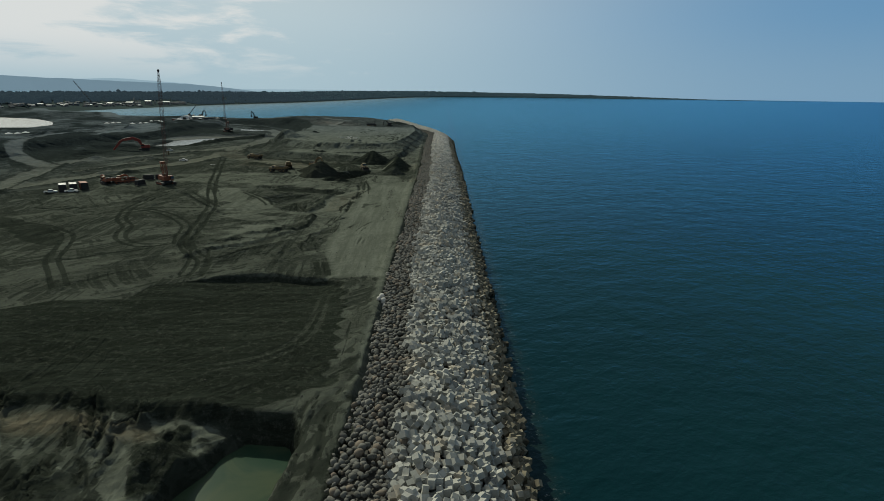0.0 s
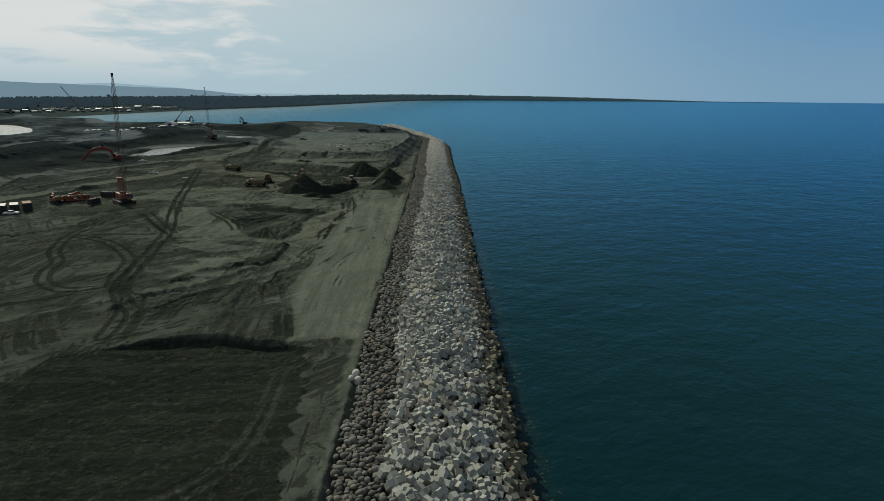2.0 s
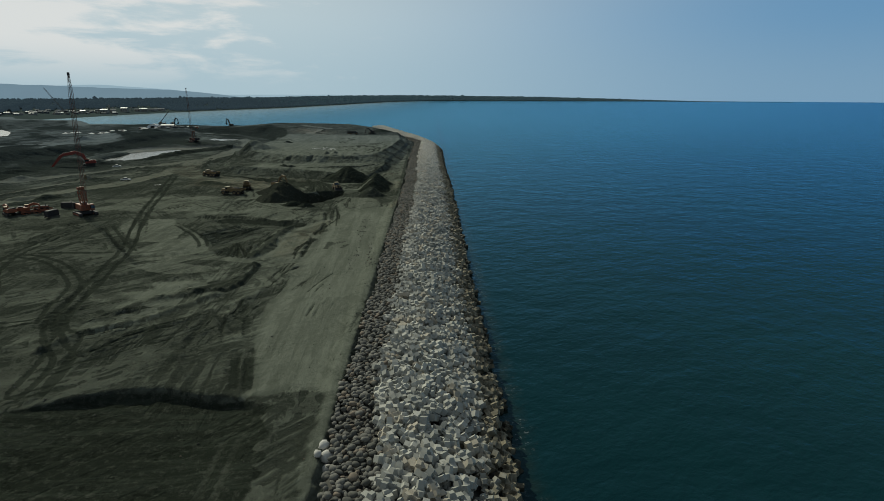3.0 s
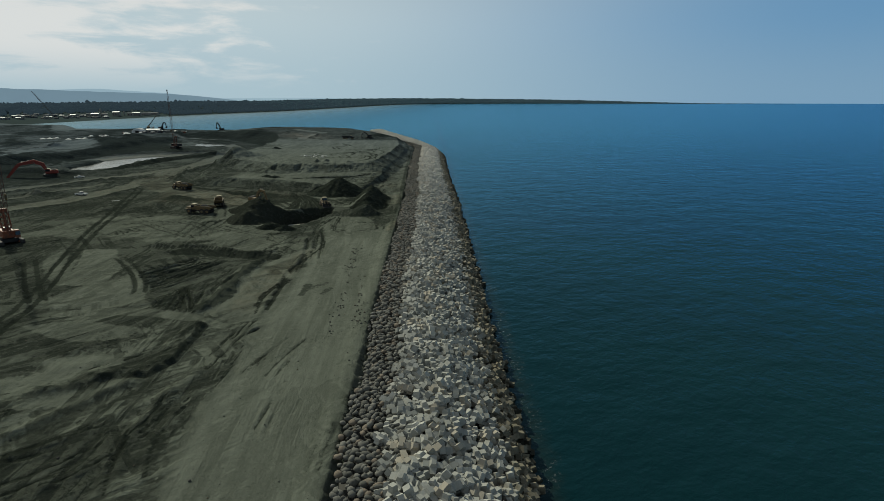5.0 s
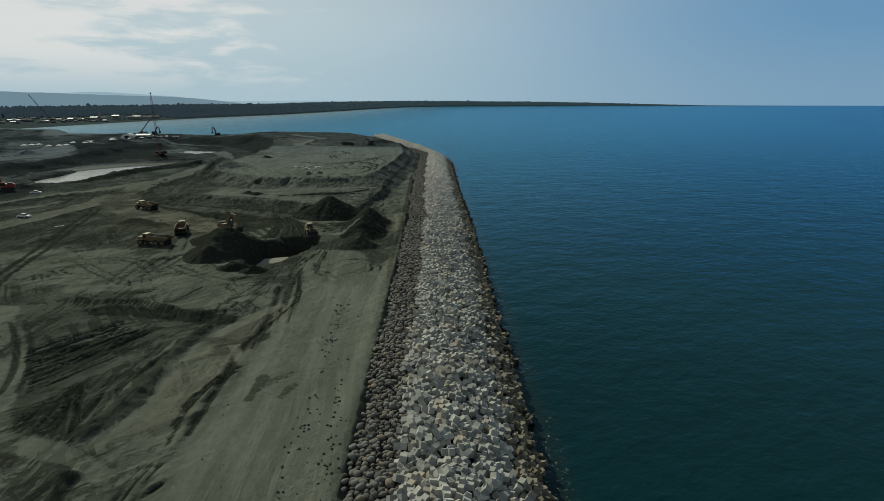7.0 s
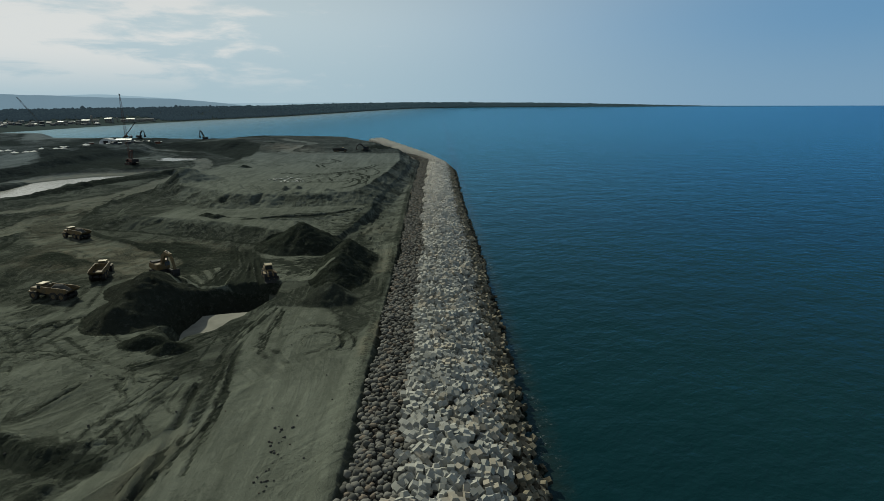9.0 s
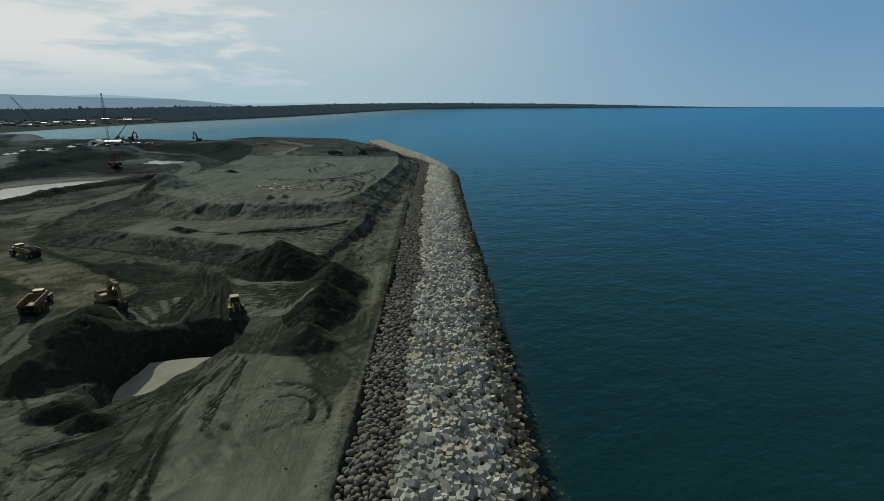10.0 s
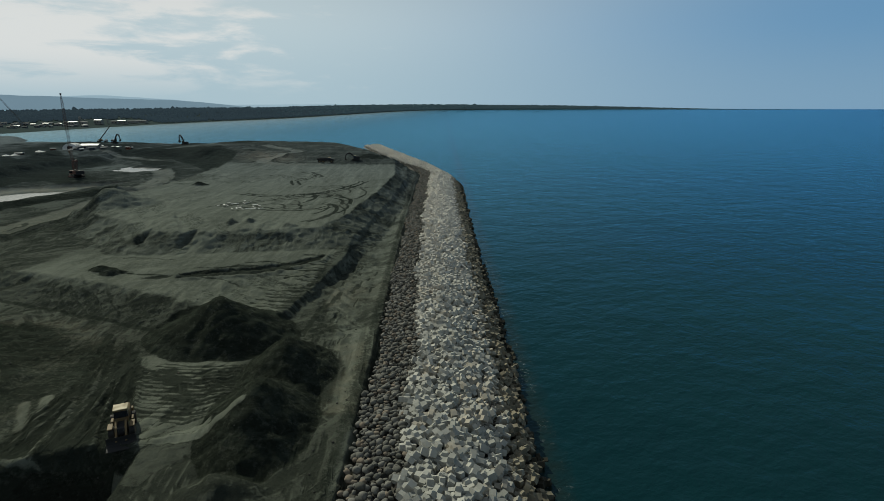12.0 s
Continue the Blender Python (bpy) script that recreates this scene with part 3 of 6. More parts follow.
wet_or_shade = np.maximum(wet_or_shade, 0.86 * smoothstep(-0.5, 1.0, b + 2.2 * comb))
lower = [(-200, 54), (-120, 60), (-62, 60.5), (-47, 61), (-31, 59.5), (-23, 60), (-20.2, 56), (-20.6, 46), (-21.5, 30), (-21, -100), (-200, -100)]
c = inside(X, Y, lower) + 0.9 * wobble * smoothstep(-24, -34, X)
in_lower = smoothstep(-0.2, 2.8, c + 0.5 * np.abs(value_noise(X, Y * 0.3, 1.5, 97)))
Z = Z * (1 - 0.3 * in_lower) - (1.0 + 1.9 * smoothstep(-46, -32, X)) * in_lower
wet_or_shade = wet_or_shade * (1 - smoothstep(0.8, 2.6, c))
# dark band painted down the scarp for its shade
wet_or_shade = np.maximum(wet_or_shade, 0.6 * smoothstep(-0.2, 0.4, c) * smoothstep(2.8, 2.0, c))
pond_edge = [(-34, 30), (-32.3, 48), (-30.5, 54), (-28.5, 58), (-22.8, 58), (-21.5, 54), (-21.2, 49), (-22, 30)]
Z -= 2.6 * smoothstep(-1.4, 1.2, inside(X, Y, pond_edge) + 0.25 * wobble)
lump = np.exp(-(((X + 35.2 + 0.05 * (Y - 50)) / 2.7) ** 2) - ((Y - 51) / 8.0) ** 2)
Z += lump * (2.3 + 1.4 * crumb + 0.7 * wobble * 0.3)
wet_or_shade = np.maximum(wet_or_shade, 0.85 * smoothstep(0.35, 0.6, lump + 0.15 * rough))
warm = np.maximum(warm, smoothstep(2.5, 6, c) * smoothstep(52, 56, Y) * smoothstep(-70, -58, X) * smoothstep(-36, -42, X))
Z += in_lower * (0.3 * crumb + 0.55 * np.abs(fractal(X + 0.5 * Y, Y, 6, 91, 4, 0.65)))
pale = np.maximum(pale * (1 - 0.7 * in_lower), in_lower * 0.5 * smoothstep(0.0, 0.25, fractal(X + Y, 0.6 * Y, 5, 98, 4, 0.7)))
rut_or_shade = np.maximum(rut_or_shade * (1 - in_basin), 0.7 * in_lower * smoothstep(0.02, 0.22, fractal(X + 0.4 * Y, Y, 7, 95, 4)))

# terraces towards the head of the breakwater
terrace = [(-137, 334), (-119, 331), (-104, 326), (-90, 321.5), (-77, 317), (-64, 316), (-55.3, 316), (-54.8, 329), (-53.2, 341), (-53, 356), (-53.5, 440), (-57.5, 515),
           (-63, 555), (-78, 590), (-99, 638), (-122, 690), (-140, 728), (-215, 755), (-330, 760), (-330, 660), (-250, 640), (-208, 600), (-186, 560), (-172, 500), (-169, 440), (-159, 400), (-147, 360)]
t1 = inside(X, Y, terrace) + 0.45 * wobble
gully = 0.8 * np.abs(value_noise(X, Y, 2.6, 41)) + 0.5 * np.abs(value_noise(X, Y, 5.5, 42))
broad = 1 + 3.2 * smoothstep(-165, -200, X) * smoothstep(540, 590, Y)
steep = smoothstep(-64, -58, X) * smoothstep(378, 352, Y) * smoothstep(316, 322, Y)
south1, south2 = (1 + 0.7 * smoothstep(352, 342, Y)) * (1 - 0.8 * steep), 1 + 0.75 * smoothstep(392, 372, Y)


def incline(t, half):
    """A straight slope from -half to half, a little rounded at its crest and foot."""
    return np.clip((t + half) / (2 * half), 0, 1)


def on_slope(t, half):
    return smoothstep(-half - 0.4, -half + 0.5, t) * smoothstep(half + 0.3, half - 0.5, t)


slope1 = incline(t1, 2.8 * broad * south1)
Z += 3.1 * (1 - 0.6 * smoothstep(-82, -58, X) * smoothstep(358, 330, Y)) * slope1 - gully * slope1 * (1 - slope1) * 4.0
Z += 0.12 * np.exp(-(((t1 - 5.0) / 1.6) ** 2)) * smoothstep(345, 335, Y) * (0.6 + rough)
platform = [(-150, 398), (-140, 381), (-124, 372), (-110, 356.5), (-95, 359), (-72, 364), (-60, 366), (-58.5, 385), (-58.5, 440), (-60.5, 490), (-64.5, 525), (-71, 560),
            (-86, 598), (-107, 646), (-129, 692), (-146, 722), (-215, 745), (-310, 745), (-300, 660), (-250, 650), (-206, 606), (-178, 560), (-164, 505), (-158, 450), (-155, 415)]
t2 = inside(X, Y, platform) + 0.5 * wobble
for nx, ny in ((-108.5, 362), (-96.5, 362)):
    t2 -= 6.0 * np.exp(-(((X - nx) / 1.1) ** 2) - ((Y - ny) / 5.0) ** 2)
slope2 = incline(t2, 3.2 * broad * south2)
Z += 3.4 * slope2 - gully * slope2 * (1 - slope2) * 5.0
on_flat = smoothstep(4, 8, t2)
Z -= on_flat * 0.3 * rough
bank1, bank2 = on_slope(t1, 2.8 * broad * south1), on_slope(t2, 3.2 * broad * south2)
pale = np.maximum(pale, 0.9 * smoothstep(2.2, 4.5, t2 + 1.5 * rough) * smoothstep(560, 520, Y))
pale = np.maximum(pale, 0.68 * smoothstep(1.6, 4, t1 + 1.5 * rough) * smoothstep(0, -4, t2))
pale *= 1 - smoothstep(-118, -128, X) * smoothstep(0, -3, t2) * smoothstep(400, 380, Y) * smoothstep(-4, 0, t1)
# shade on the banks painted as damp tone, then partly lifted with pale
bank_shade = smoothstep(-130, -165, X)
wet_or_shade = np.maximum(wet_or_shade, (0.14 + 0.5 * bank_shade + 0.24 * smoothstep(345, 335, Y)) * bank1)
pale = np.maximum(pale * (1 - 0.4 * bank1), 0.35 * bank1 * (1 - bank_shade) * smoothstep(335, 345, Y))
wet_or_shade = np.maximum(wet_or_shade, (0.10 + 0.52 * bank_shade) * bank2)
pale = np.maximum(pale * (1 - 0.4 * bank2), 0.4 * bank2 * (1 - bank_shade))
rut_or_shade = np.maximum(rut_or_shade, 0.8 * np.exp(-(((t1 + 4.6) / 0.8) ** 2)) * smoothstep(342, 332, Y))
bank = inside(X, Y, [(-66, 556), (-100, 556), (-128, 566), (-160, 590), (-210, 620), (-300, 660), (-300, 735), (-200, 735), (-150, 716), (-110, 642), (-88, 592), (-74, 562)]) + 0.8 * wobble
Z += 1.6 * smoothstep(-3, 3, bank)
warm = np.maximum(warm, 0.8 * np.exp(-(((X + 150 + 0.5 * (Y - 560)) / 16) ** 2) - ((Y - 580) / 30.0) ** 2))

# heaps: centre, half-lengths, turn, height, dampness
HEAPS_CUT = [(-48.0, 299.0, 6.6, 10.5, 8, 5.4, 0.6), (-46.8, 285.5, 6.8, 11.5, 8, 5.6, 0.8), (-64.0, 312.0, 12.0, 9.6, -6, 6.6, 0.88),
    (-79.5, 262.5, 8.4, 14.0, 6, 6.2, 1.0), (-85.0, 273.0, 8.0, 10.0, 20, 4.0, 1.0), (-45.2, 269.5, 5.4, 5.0, 0, 3.3, 0.3), (-69.8, 245.6, 4.0, 2.8, 10, 1.7, 0.7),
    (-64.2, 243.4, 3.4, 2.0, 20, 1.4, 0.6), (-79.5, 252.0, 4.5, 3.2, 20, 1.6, 0.95)]
HEAPS_TERRACE = [(-146.0, 404.0, 14.0, 11.0, 30, 4.9, 0.0), (-91.0, 375.5, 2.2, 1.8, 0, 1.6, 0.4), (-86.5, 377.0, 1.9, 1.5, 0, 1.2, 0.2), (-139.0, 451.0, 3.4, 2.4, 10, 1.7, 0.7),
    (-104.0, 338.5, 3.0, 2.2, 0, 1.4, 0.7), (-100.0, 336.0, 2.8, 2.0, 40, 1.2, 0.5), (-73.0, 372.0, 2.5, 2.0, 0, 0.9, 0.2), (-90.0, 566.0, 12.0, 6.0, -20, 2.6, 0.75),
    (-120.0, 585.0, 14.0, 7.0, -20, 2.0, 0.4)]
HEAPS_WEST = [(-172.0, 248.0, 10.0, 4.0, 30, 1.6, 0.5), (-186.0, 300.0, 5.0, 3.0, 20, 2.0, 0.8), (-190.0, 466.0, 22.0, 4.0, 66, 2.6, 0.8), (-206.0, 430.0, 46.0, 5.0, 82, 2.2, 0.85),
    (-215.0, 296.0, 9.0, 5.0, 20, 2.0, 0.8), (-238.0, 318.0, 14.0, 5.0, 30, 1.4, 0.3), (-330.0, 300.0, 30.0, 12.0, 60, 2.4, 0.6), (-300.0, 270.0, 34.0, 12.0, 40, 2.0, 0.7),
    (-215.0, 640.0, 50.0, 12.0, 30, 2.4, 0.3), (-400.0, 760.0, 60.0, 20.0, 10, 2.0, 0.5)]
HEAPS = HEAPS_CUT + HEAPS_TERRACE + HEAPS_WEST
seeded = random.Random(31)
heaped = np.zeros(X.shape)
for _ in range(60):
    HEAPS.append((seeded.uniform(-520, -300), seeded.uniform(380, 730), seeded.uniform(5, 14), seeded.uniform(4, 7), seeded.uniform(0, 180), seeded.uniform(0.8, 2.4), seeded.choice((0.1, 0.5, 0.8))))
for _ in range(26):
    HEAPS.append((seeded.uniform(-250, -185), seeded.uniform(280, 640), seeded.uniform(3, 6), seeded.uniform(2.5, 4), seeded.uniform(0, 180), seeded.uniform(0.5, 1.3), seeded.choice((0.2, 0.7))))
for hx, hy, ha, hb, turn, high, damp in HEAPS:
    part_ = near([(hx, hy)], 1.7 * max(ha, hb))
    x, y = X[part_] - hx, Y[part_] - hy
    co, si = math.cos(radians(turn)), math.sin(radians(turn))
    r = np.hypot((x * co + y * si) / ha, (-x * si + y * co) / hb) + 0.045 * wobble[part_] + 0.07 * crumb[part_]
    shape = np.clip(1.12 - r, 0, None)
    shape = np.where(shape > 1.0, 1.0 + 0.5 * (shape - 1.0), shape) + (0.09 + 0.02 * min(1, 4 / high)) * smoothstep(0.02, 0.2, shape) * crumb[part_]
    cone = high * (shape - 0.35 * gully[part_] * smoothstep(0, 0.2, shape) * smoothstep(0.9, 0.5, shape) * 0.35)
    Z[part_] = np.maximum(Z[part_], cone - 0.25) if high > 5 or damp == 1.0 else Z[part_] + cone
    heaped[part_] = np.maximum(heaped[part_], smoothstep(0.0, 0.1, shape))
    wet_or_shade[part_] = np.maximum(wet_or_shade[part_], damp * smoothstep(-0.02, 0.06, shape))
    pale[part_] *= 1 - smoothstep(0, 0.1, shape) * damp
    rut_or_shade[part_] *= 1 - smoothstep(0, 0.1, shape)
    warm[part_] *= 1 - smoothstep(0, 0.1, shape) * damp

# the cut below the wheel loader, with milky water in it
cut = [(-74, 271.5), (-69.5, 276.5), (-64, 279), (-58, 278), (-56.5, 270), (-57.3, 263.7), (-60.3, 256.5), (-61.5, 252), (-63.4, 249.6), (-65.4, 247.1), (-68.2, 248), (-70.6, 252), (-73.4, 260)]
k = inside(X, Y, cut) + 0.5 * wobble
Z -= 5.6 * smoothstep(-0.4, 3.4, k)
# north face of the cut darkened in colour for the shade there
wet_or_shade = np.maximum(wet_or_shade, smoothstep(-0.4, 0.6, k) * smoothstep(-4.0, 1.0, (Y - 262) - 0.55 * (X + 66)))
shore_ = smoothstep(-0.6, 0.6, k) * smoothstep(-4.6, -4.0, Z) * smoothstep(-1.6, -2.4, Z) * (X > np.interp(Y, [244, 254, 262, 274], [-69, -66.5, -65, -61]))
wet_or_shade = wet_or_shade * (1 - shore_)
pale = np.maximum(pale, shore_)
floor_ = smoothstep(-6, 6, inside(X, Y, [(-52, 306), (-54, 282), (-76, 276), (-100, 282), (-130, 290), (-135, 306), (-100, 316), (-70, 306)]) + 2 * wobble)
warm = np.maximum(warm, 0.4 * floor_ * smoothstep(-72, -92, X))
wet_or_shade = np.maximum(wet_or_shade, (0.28 + 0.30 * smoothstep(-68, -80, X)) * floor_ * (0.6 + 0.8 * (rough + 0.5)))
pale = pale * (1 - 0.6 * floor_)
apron = [(-77, 273), (-60, 280), (-54, 281), (-52, 292), (-58, 303), (-70, 304), (-88, 300), (-92, 290)]
pale = np.maximum(pale, 0.55 * smoothstep(-2, 3, inside(X, Y, apron)) * (1 - smoothstep(-0.4, 0.2, k)))
for n in range(17):
    s = n / 16
    foot, top = (-78 + 21 * s, 273.5 + 6.5 * s), (-90 + 38 * s + 1.5 * math.sin(n * 2.4), 281 + 8 * math.sin(3.1 * s) + 2 * math.sin(n * 1.7))
    tongue = rounded([foot, (0.6 * foot[0] + 0.4 * top[0] + 1.2, 0.6 * foot[1] + 0.4 * top[1]), (top[0] + 3 * s, top[1])])
    part_, d, side = line_distance(tongue, 3)
    lobe = smoothstep(0.95, 0.55, d + 0.3 * wobble[part_])
    Z[part_] += 0.12 * lobe
    rut_or_shade[part_] = np.maximum(rut_or_shade[part_], 0.55 * smoothstep(0.6, 0.9, d) * smoothstep(1.6, 1.0, d))
    rut_or_shade[part_] *= 1 - lobe
    wet_or_shade[part_] *= 1 - 0.85 * lobe
    pale[part_] = np.maximum(pale[part_], 0.85 * lobe)

# western plateau above the settling pond, its bank painted dark for shade
plateau = [(-256, 292), (-272, 304), (-282, 334), (-281, 400), (-277, 440), (-281, 512), (-298, 610), (-310, 690), (-460, 790), (-700, 840), (-1100, 700), (-1100, 240), (-320, 262)]
q = inside(X, Y, plateau) + 1.4 * wobble + 3 * rough
west = smoothstep(-14, 13, q) * smoothstep(-8, 6, q + 2 * wobble)
Z += 4.6 * west * (1 - 0.85 * smoothstep(-330, -440, X)) - gully * west * (1 - west) * 9.0
west_face = smoothstep(-16, -8, q) * smoothstep(13, 6, q) * smoothstep(640, 600, Y)
wet_or_shade = np.maximum(wet_or_shade, 0.9 * west_face)
# shelves and shallow scrapes over the plateau
shelf = fractal(0.75 * X + 0.66 * Y, (0.66 * X - 0.75 * Y) * 0.3, 30, 62, 4, 0.6)
far_side = smoothstep(-185, -240, X)
Z += far_side * 2.2 * shelf
wet_or_shade = np.maximum(wet_or_shade, far_side * 0.65 * smoothstep(0.06, 0.2, shelf))
pale = np.maximum(pale, far_side * 0.42 * smoothstep(-0.05, -0.22, shelf))
wet_or_shade = np.maximum(wet_or_shade, 0.8 * smoothstep(-12, 8, inside(X, Y, [(-250, 298), (-236, 300), (-228, 330), (-250, 350), (-268, 330)]) + 2 * wobble))
patch_ = smoothstep(-3, 4, inside(X, Y, [(-293, 407), (-300, 440), (-302, 515), (-345, 560), (-350, 520), (-328, 466)]) + wobble)
pale = np.maximum(pale, 0.8 * patch_)
wet_or_shade = wet_or_shade * (1 - patch_)

# crumbly surface of banks and heaps
loose = np.clip(np.maximum(bank1, bank2) + wet_or_shade * smoothstep(0.88, 0.95, wet_or_shade) + zone * 0.6 + heaped, 0, 1)
clod = value_noise(X, Y, 0.95, 107) + 0.5 * value_noise(X, Y, 0.6, 108)
Z += loose * (0.42 * fractal(X, Y, 2.4, 101, 2, 0.8) - 0.3 * np.abs(value_noise(X + 0.3 * Y, Y, 1.5, 104)) + 0.22 * clod)

# settling pond, small far pond, lagoon, working pit in the west
for pool, deep, soft_ in (([(-247, 400), (-249, 422), (-260, 470), (-238, 483), (-208, 497), (-211, 480), (-217, 458), (-224, 430), (-218, 398), (-230, 387)], 3.6, 3.0),
                          ([(-249, 556), (-226, 560), (-222, 574), (-246, 580)], 2.6, 3.0), ([(-252, 378), (-222, 376), (-206, 356), (-214, 340), (-250, 346), (-264, 362)], 2.0, 4.0),
                          ([(-512, 602), (-522, 648), (-577, 718), (-652, 783), (-760, 815), (-900, 800), (-950, 560), (-545, 588)], 14.0, 9.0)):
    k = inside(X, Y, pool) + 0.5 * wobble
    Z -= deep * smoothstep(-soft_, soft_, k)
    wet_or_shade = np.maximum(wet_or_shade, 0.55 * smoothstep(-soft_, 0, k))
    if deep > 10:
        Z = np.where(k > -160, np.minimum(Z, -4.6 + 0.045 * np.clip(-k, 0, None)), Z)
bar = smoothstep(-3, 3, inside(X, Y, [(-268, 440), (-266, 470), (-252, 486), (-206, 505), (-204, 498), (-210, 490), (-222, 485), (-240, 475), (-257, 445)]) + 0.7 * wobble)
Z = np.where(bar > 0, Z * (1 - bar) - 1.75 * bar, Z)
pale = np.maximum(pale, bar)
warm = np.maximum(warm, 0.6 * bar)
wet_or_shade = wet_or_shade * (1 - bar)

# haul roads
FAR_LOOP = ([(-116, 536), (-134, 536), (-150, 548), (-155, 575), (-149, 605), (-165, 632), (-192, 656)], 4.5, 0.9)
for road, half, tone in (([(-196, 170), (-178, 235), (-170, 270), (-162, 306), (-164, 338), (-171, 385), (-181, 466), (-196, 520), (-218, 556)], 6.5, 0.85), ([(-186, 190), (-203, 231), (-215, 262), (-219, 284), (-206, 306), (-196, 335), (-186, 362), (-175, 391)], 5.5, 0.8),
                         ([(-215, 262), (-243, 280), (-269, 303), (-291, 330), (-308, 361), (-321, 405), (-318, 439), (-330, 500)], 5.0, 0.75), ([(-95, 290), (-115, 302), (-138, 316), (-158, 338), (-170, 372)], 8.0, 0.45),
                         ([(-480, 590), (-400, 610), (-350, 650), (-300, 640), (-250, 610)], 5.0, 0.6),
                         ([(-192, 250), (-186, 300), (-178, 330)], 3.0, 0.6), FAR_LOOP):
    part_, d, side = line_distance(rounded(road), 18)
    half = 0.82 * half
    on = smoothstep(half + 1.2, half - 0.6, d + 0.5 * wobble[part_])
    wet_or_shade[part_] *= 1 - on
    pale[part_] = np.maximum(pale[part_] * (1 - on), 0.75 * tone * on)
    warm[part_] = np.maximum(warm[part_], 0.22 * on)
    verge = np.exp(-(((d - half - 2.0) / 1.5) ** 2)) * (0.4 + 1.2 * smoothstep(-0.3, 0.3, rough[part_] + 0.25 * side))
    Z[part_] += 0.5 * verge
    rut_or_shade[part_] = np.maximum(rut_or_shade[part_], 0.9 * smoothstep(1.5, 0.3, np.abs(d - half - 1.6)) * smoothstep(-0.2, 0.15, rough[part_] + 0.3 * side))

# wheel tracks: pairs of ruts
rng = random.Random(7)
MAIN = [(-152.5, 316), (-130, 262), (-109.3, 214), (-93.4, 181.8), (-88.3, 167.2), (-83, 152), (-80, 141.4), (-77, 133.5), (-70.5, 125), (-65.2, 120), (-62.5, 113.5), (-61, 107.6)]
WEST_LOOP = [(-121.4, 204), (-120.4, 187), (-117.2, 172.8), (-110, 158), (-102.7, 149.6), (-99.4, 141.8), (-95.6, 136), (-89.8, 132), (-85, 131.5), (-79, 134.5)]
HOOK = [(-150, 150), (-127.6, 146.6), (-119, 142), (-111, 136.6), (-104, 125), (-100, 117), (-91.4, 107.3), (-83.7, 98.6)]
MIDDLE = [(-117, 173), (-110.4, 171.7), (-100, 165.8), (-89, 155.6), (-85, 148.8), (-81.3, 138.8), (-77.7, 132.3)]
# line, half the gauge, strength
TRACKS = [(MAIN, 1.25, 1.0), (WEST_LOOP, 1.2, 1.0), (HOOK, 1.3, 1.0), (MIDDLE, 1.2, 0.9), ([(-115.7, 207.7), (-97.2, 185.6), (-90.2, 178.2)], 1.2, 1.0),
          ([(-86, 158), (-82, 148), (-78, 138), (-74, 131), (-68, 126)], 1.0, 0.8), ([(-70, 128), (-66, 119), (-63, 110)], 2.0, 0.8),
          ([(-101, 116), (-95.7, 117.5), (-91.8, 122.5), (-86.9, 126), (-82, 131)], 0.35, 0.8), ([(-84, 101), (-81.8, 104), (-79.5, 108.6), (-75, 112)], 0.35, 0.7),
          ([(-150, 171), (-138.7, 172), (-129.6, 176.4), (-126.5, 186.3), (-121.8, 202)], 1.1, 0.6), ([(-117, 175), (-105.4, 176.3), (-92.3, 178)], 0.4, 0.7),
          ([(-96, 212), (-85, 200.6), (-77.8, 191), (-74, 184)], 1.0, 0.6), ([(-98, 196), (-126, 248), (-149, 310)], 1.0, 0.5),
          ([(-31.8, 106), (-31, 100), (-29, 88), (-29, 80.3), (-31.2, 74.7), (-34.6, 71.6), (-40, 69)], 0.9, 0.35),
          ([(-39.9, 124), (-35, 111)], 0.4, 0.8), ([(-37.8, 124), (-33, 111)], 0.35, 0.9), ([(-109, 401), (-99, 413), (-88, 427), (-80, 436)], 1.4, 1.0),
          ([(-69, 405), (-75, 398), (-88, 398), (-100, 404)], 1.4, 1.0), ([(-66, 408), (-70, 420), (-84, 424), (-96, 414)], 1.4, 1.0),
          ([(-99, 456), (-104, 470), (-98, 485), (-108, 500)], 1.4, 1.0), ([(-94, 450), (-80, 452), (-66, 446)], 1.4, 1.0), ([(-112, 430), (-96, 426), (-78, 440), (-72, 470)], 1.4, 1.0)]
TRACKS_FAINT = [[(-56, 256), (-50, 250), (-42, 249), (-37, 254), (-36, 262)], [(-54, 250), (-46, 245), (-38, 247), (-34.5, 254)], [(-52, 247), (-44, 241.5), (-38.2, 247), (-37, 255), (-38.8, 267)],
    [(-125, 262), (-105, 244), (-88, 232)], [(-100, 262), (-108, 246), (-112, 232)], [(-118, 252), (-98, 250), (-84, 238)], [(-86.6, 247), (-74.8, 239), (-63, 233.5)],
    [(-86, 235), (-87, 244), (-87.5, 256)], [(-95.7, 252), (-92.9, 240), (-89.8, 229)], [(-130, 264), (-128, 270.4), (-117.4, 265), (-117, 257.6), (-127, 262.5)],
    [(-127.4, 235), (-122.8, 250.4), (-115.7, 265.2), (-104, 276)], [(-112, 290), (-118, 276), (-128, 262)], [(-120, 300), (-112, 284), (-104, 278)]]
TRACKS += [(line, 1.1, 0.5 if line[0][0] < -60 else 0.25) for line in TRACKS_FAINT]
for n in range(46):
    x0, y0, way = rng.uniform(-150, -40), rng.uniform(115, 300), rng.gauss(2.15, 0.55)
    bend, length = rng.gauss(0, 0.02), rng.uniform(20, 70)
    line = []
    for k in range(6):
        a = way + bend * k * length / 5
        line.append((x0, y0))
        x0, y0 = x0 + math.cos(a) * length / 5, y0 + math.sin(a) * length / 5
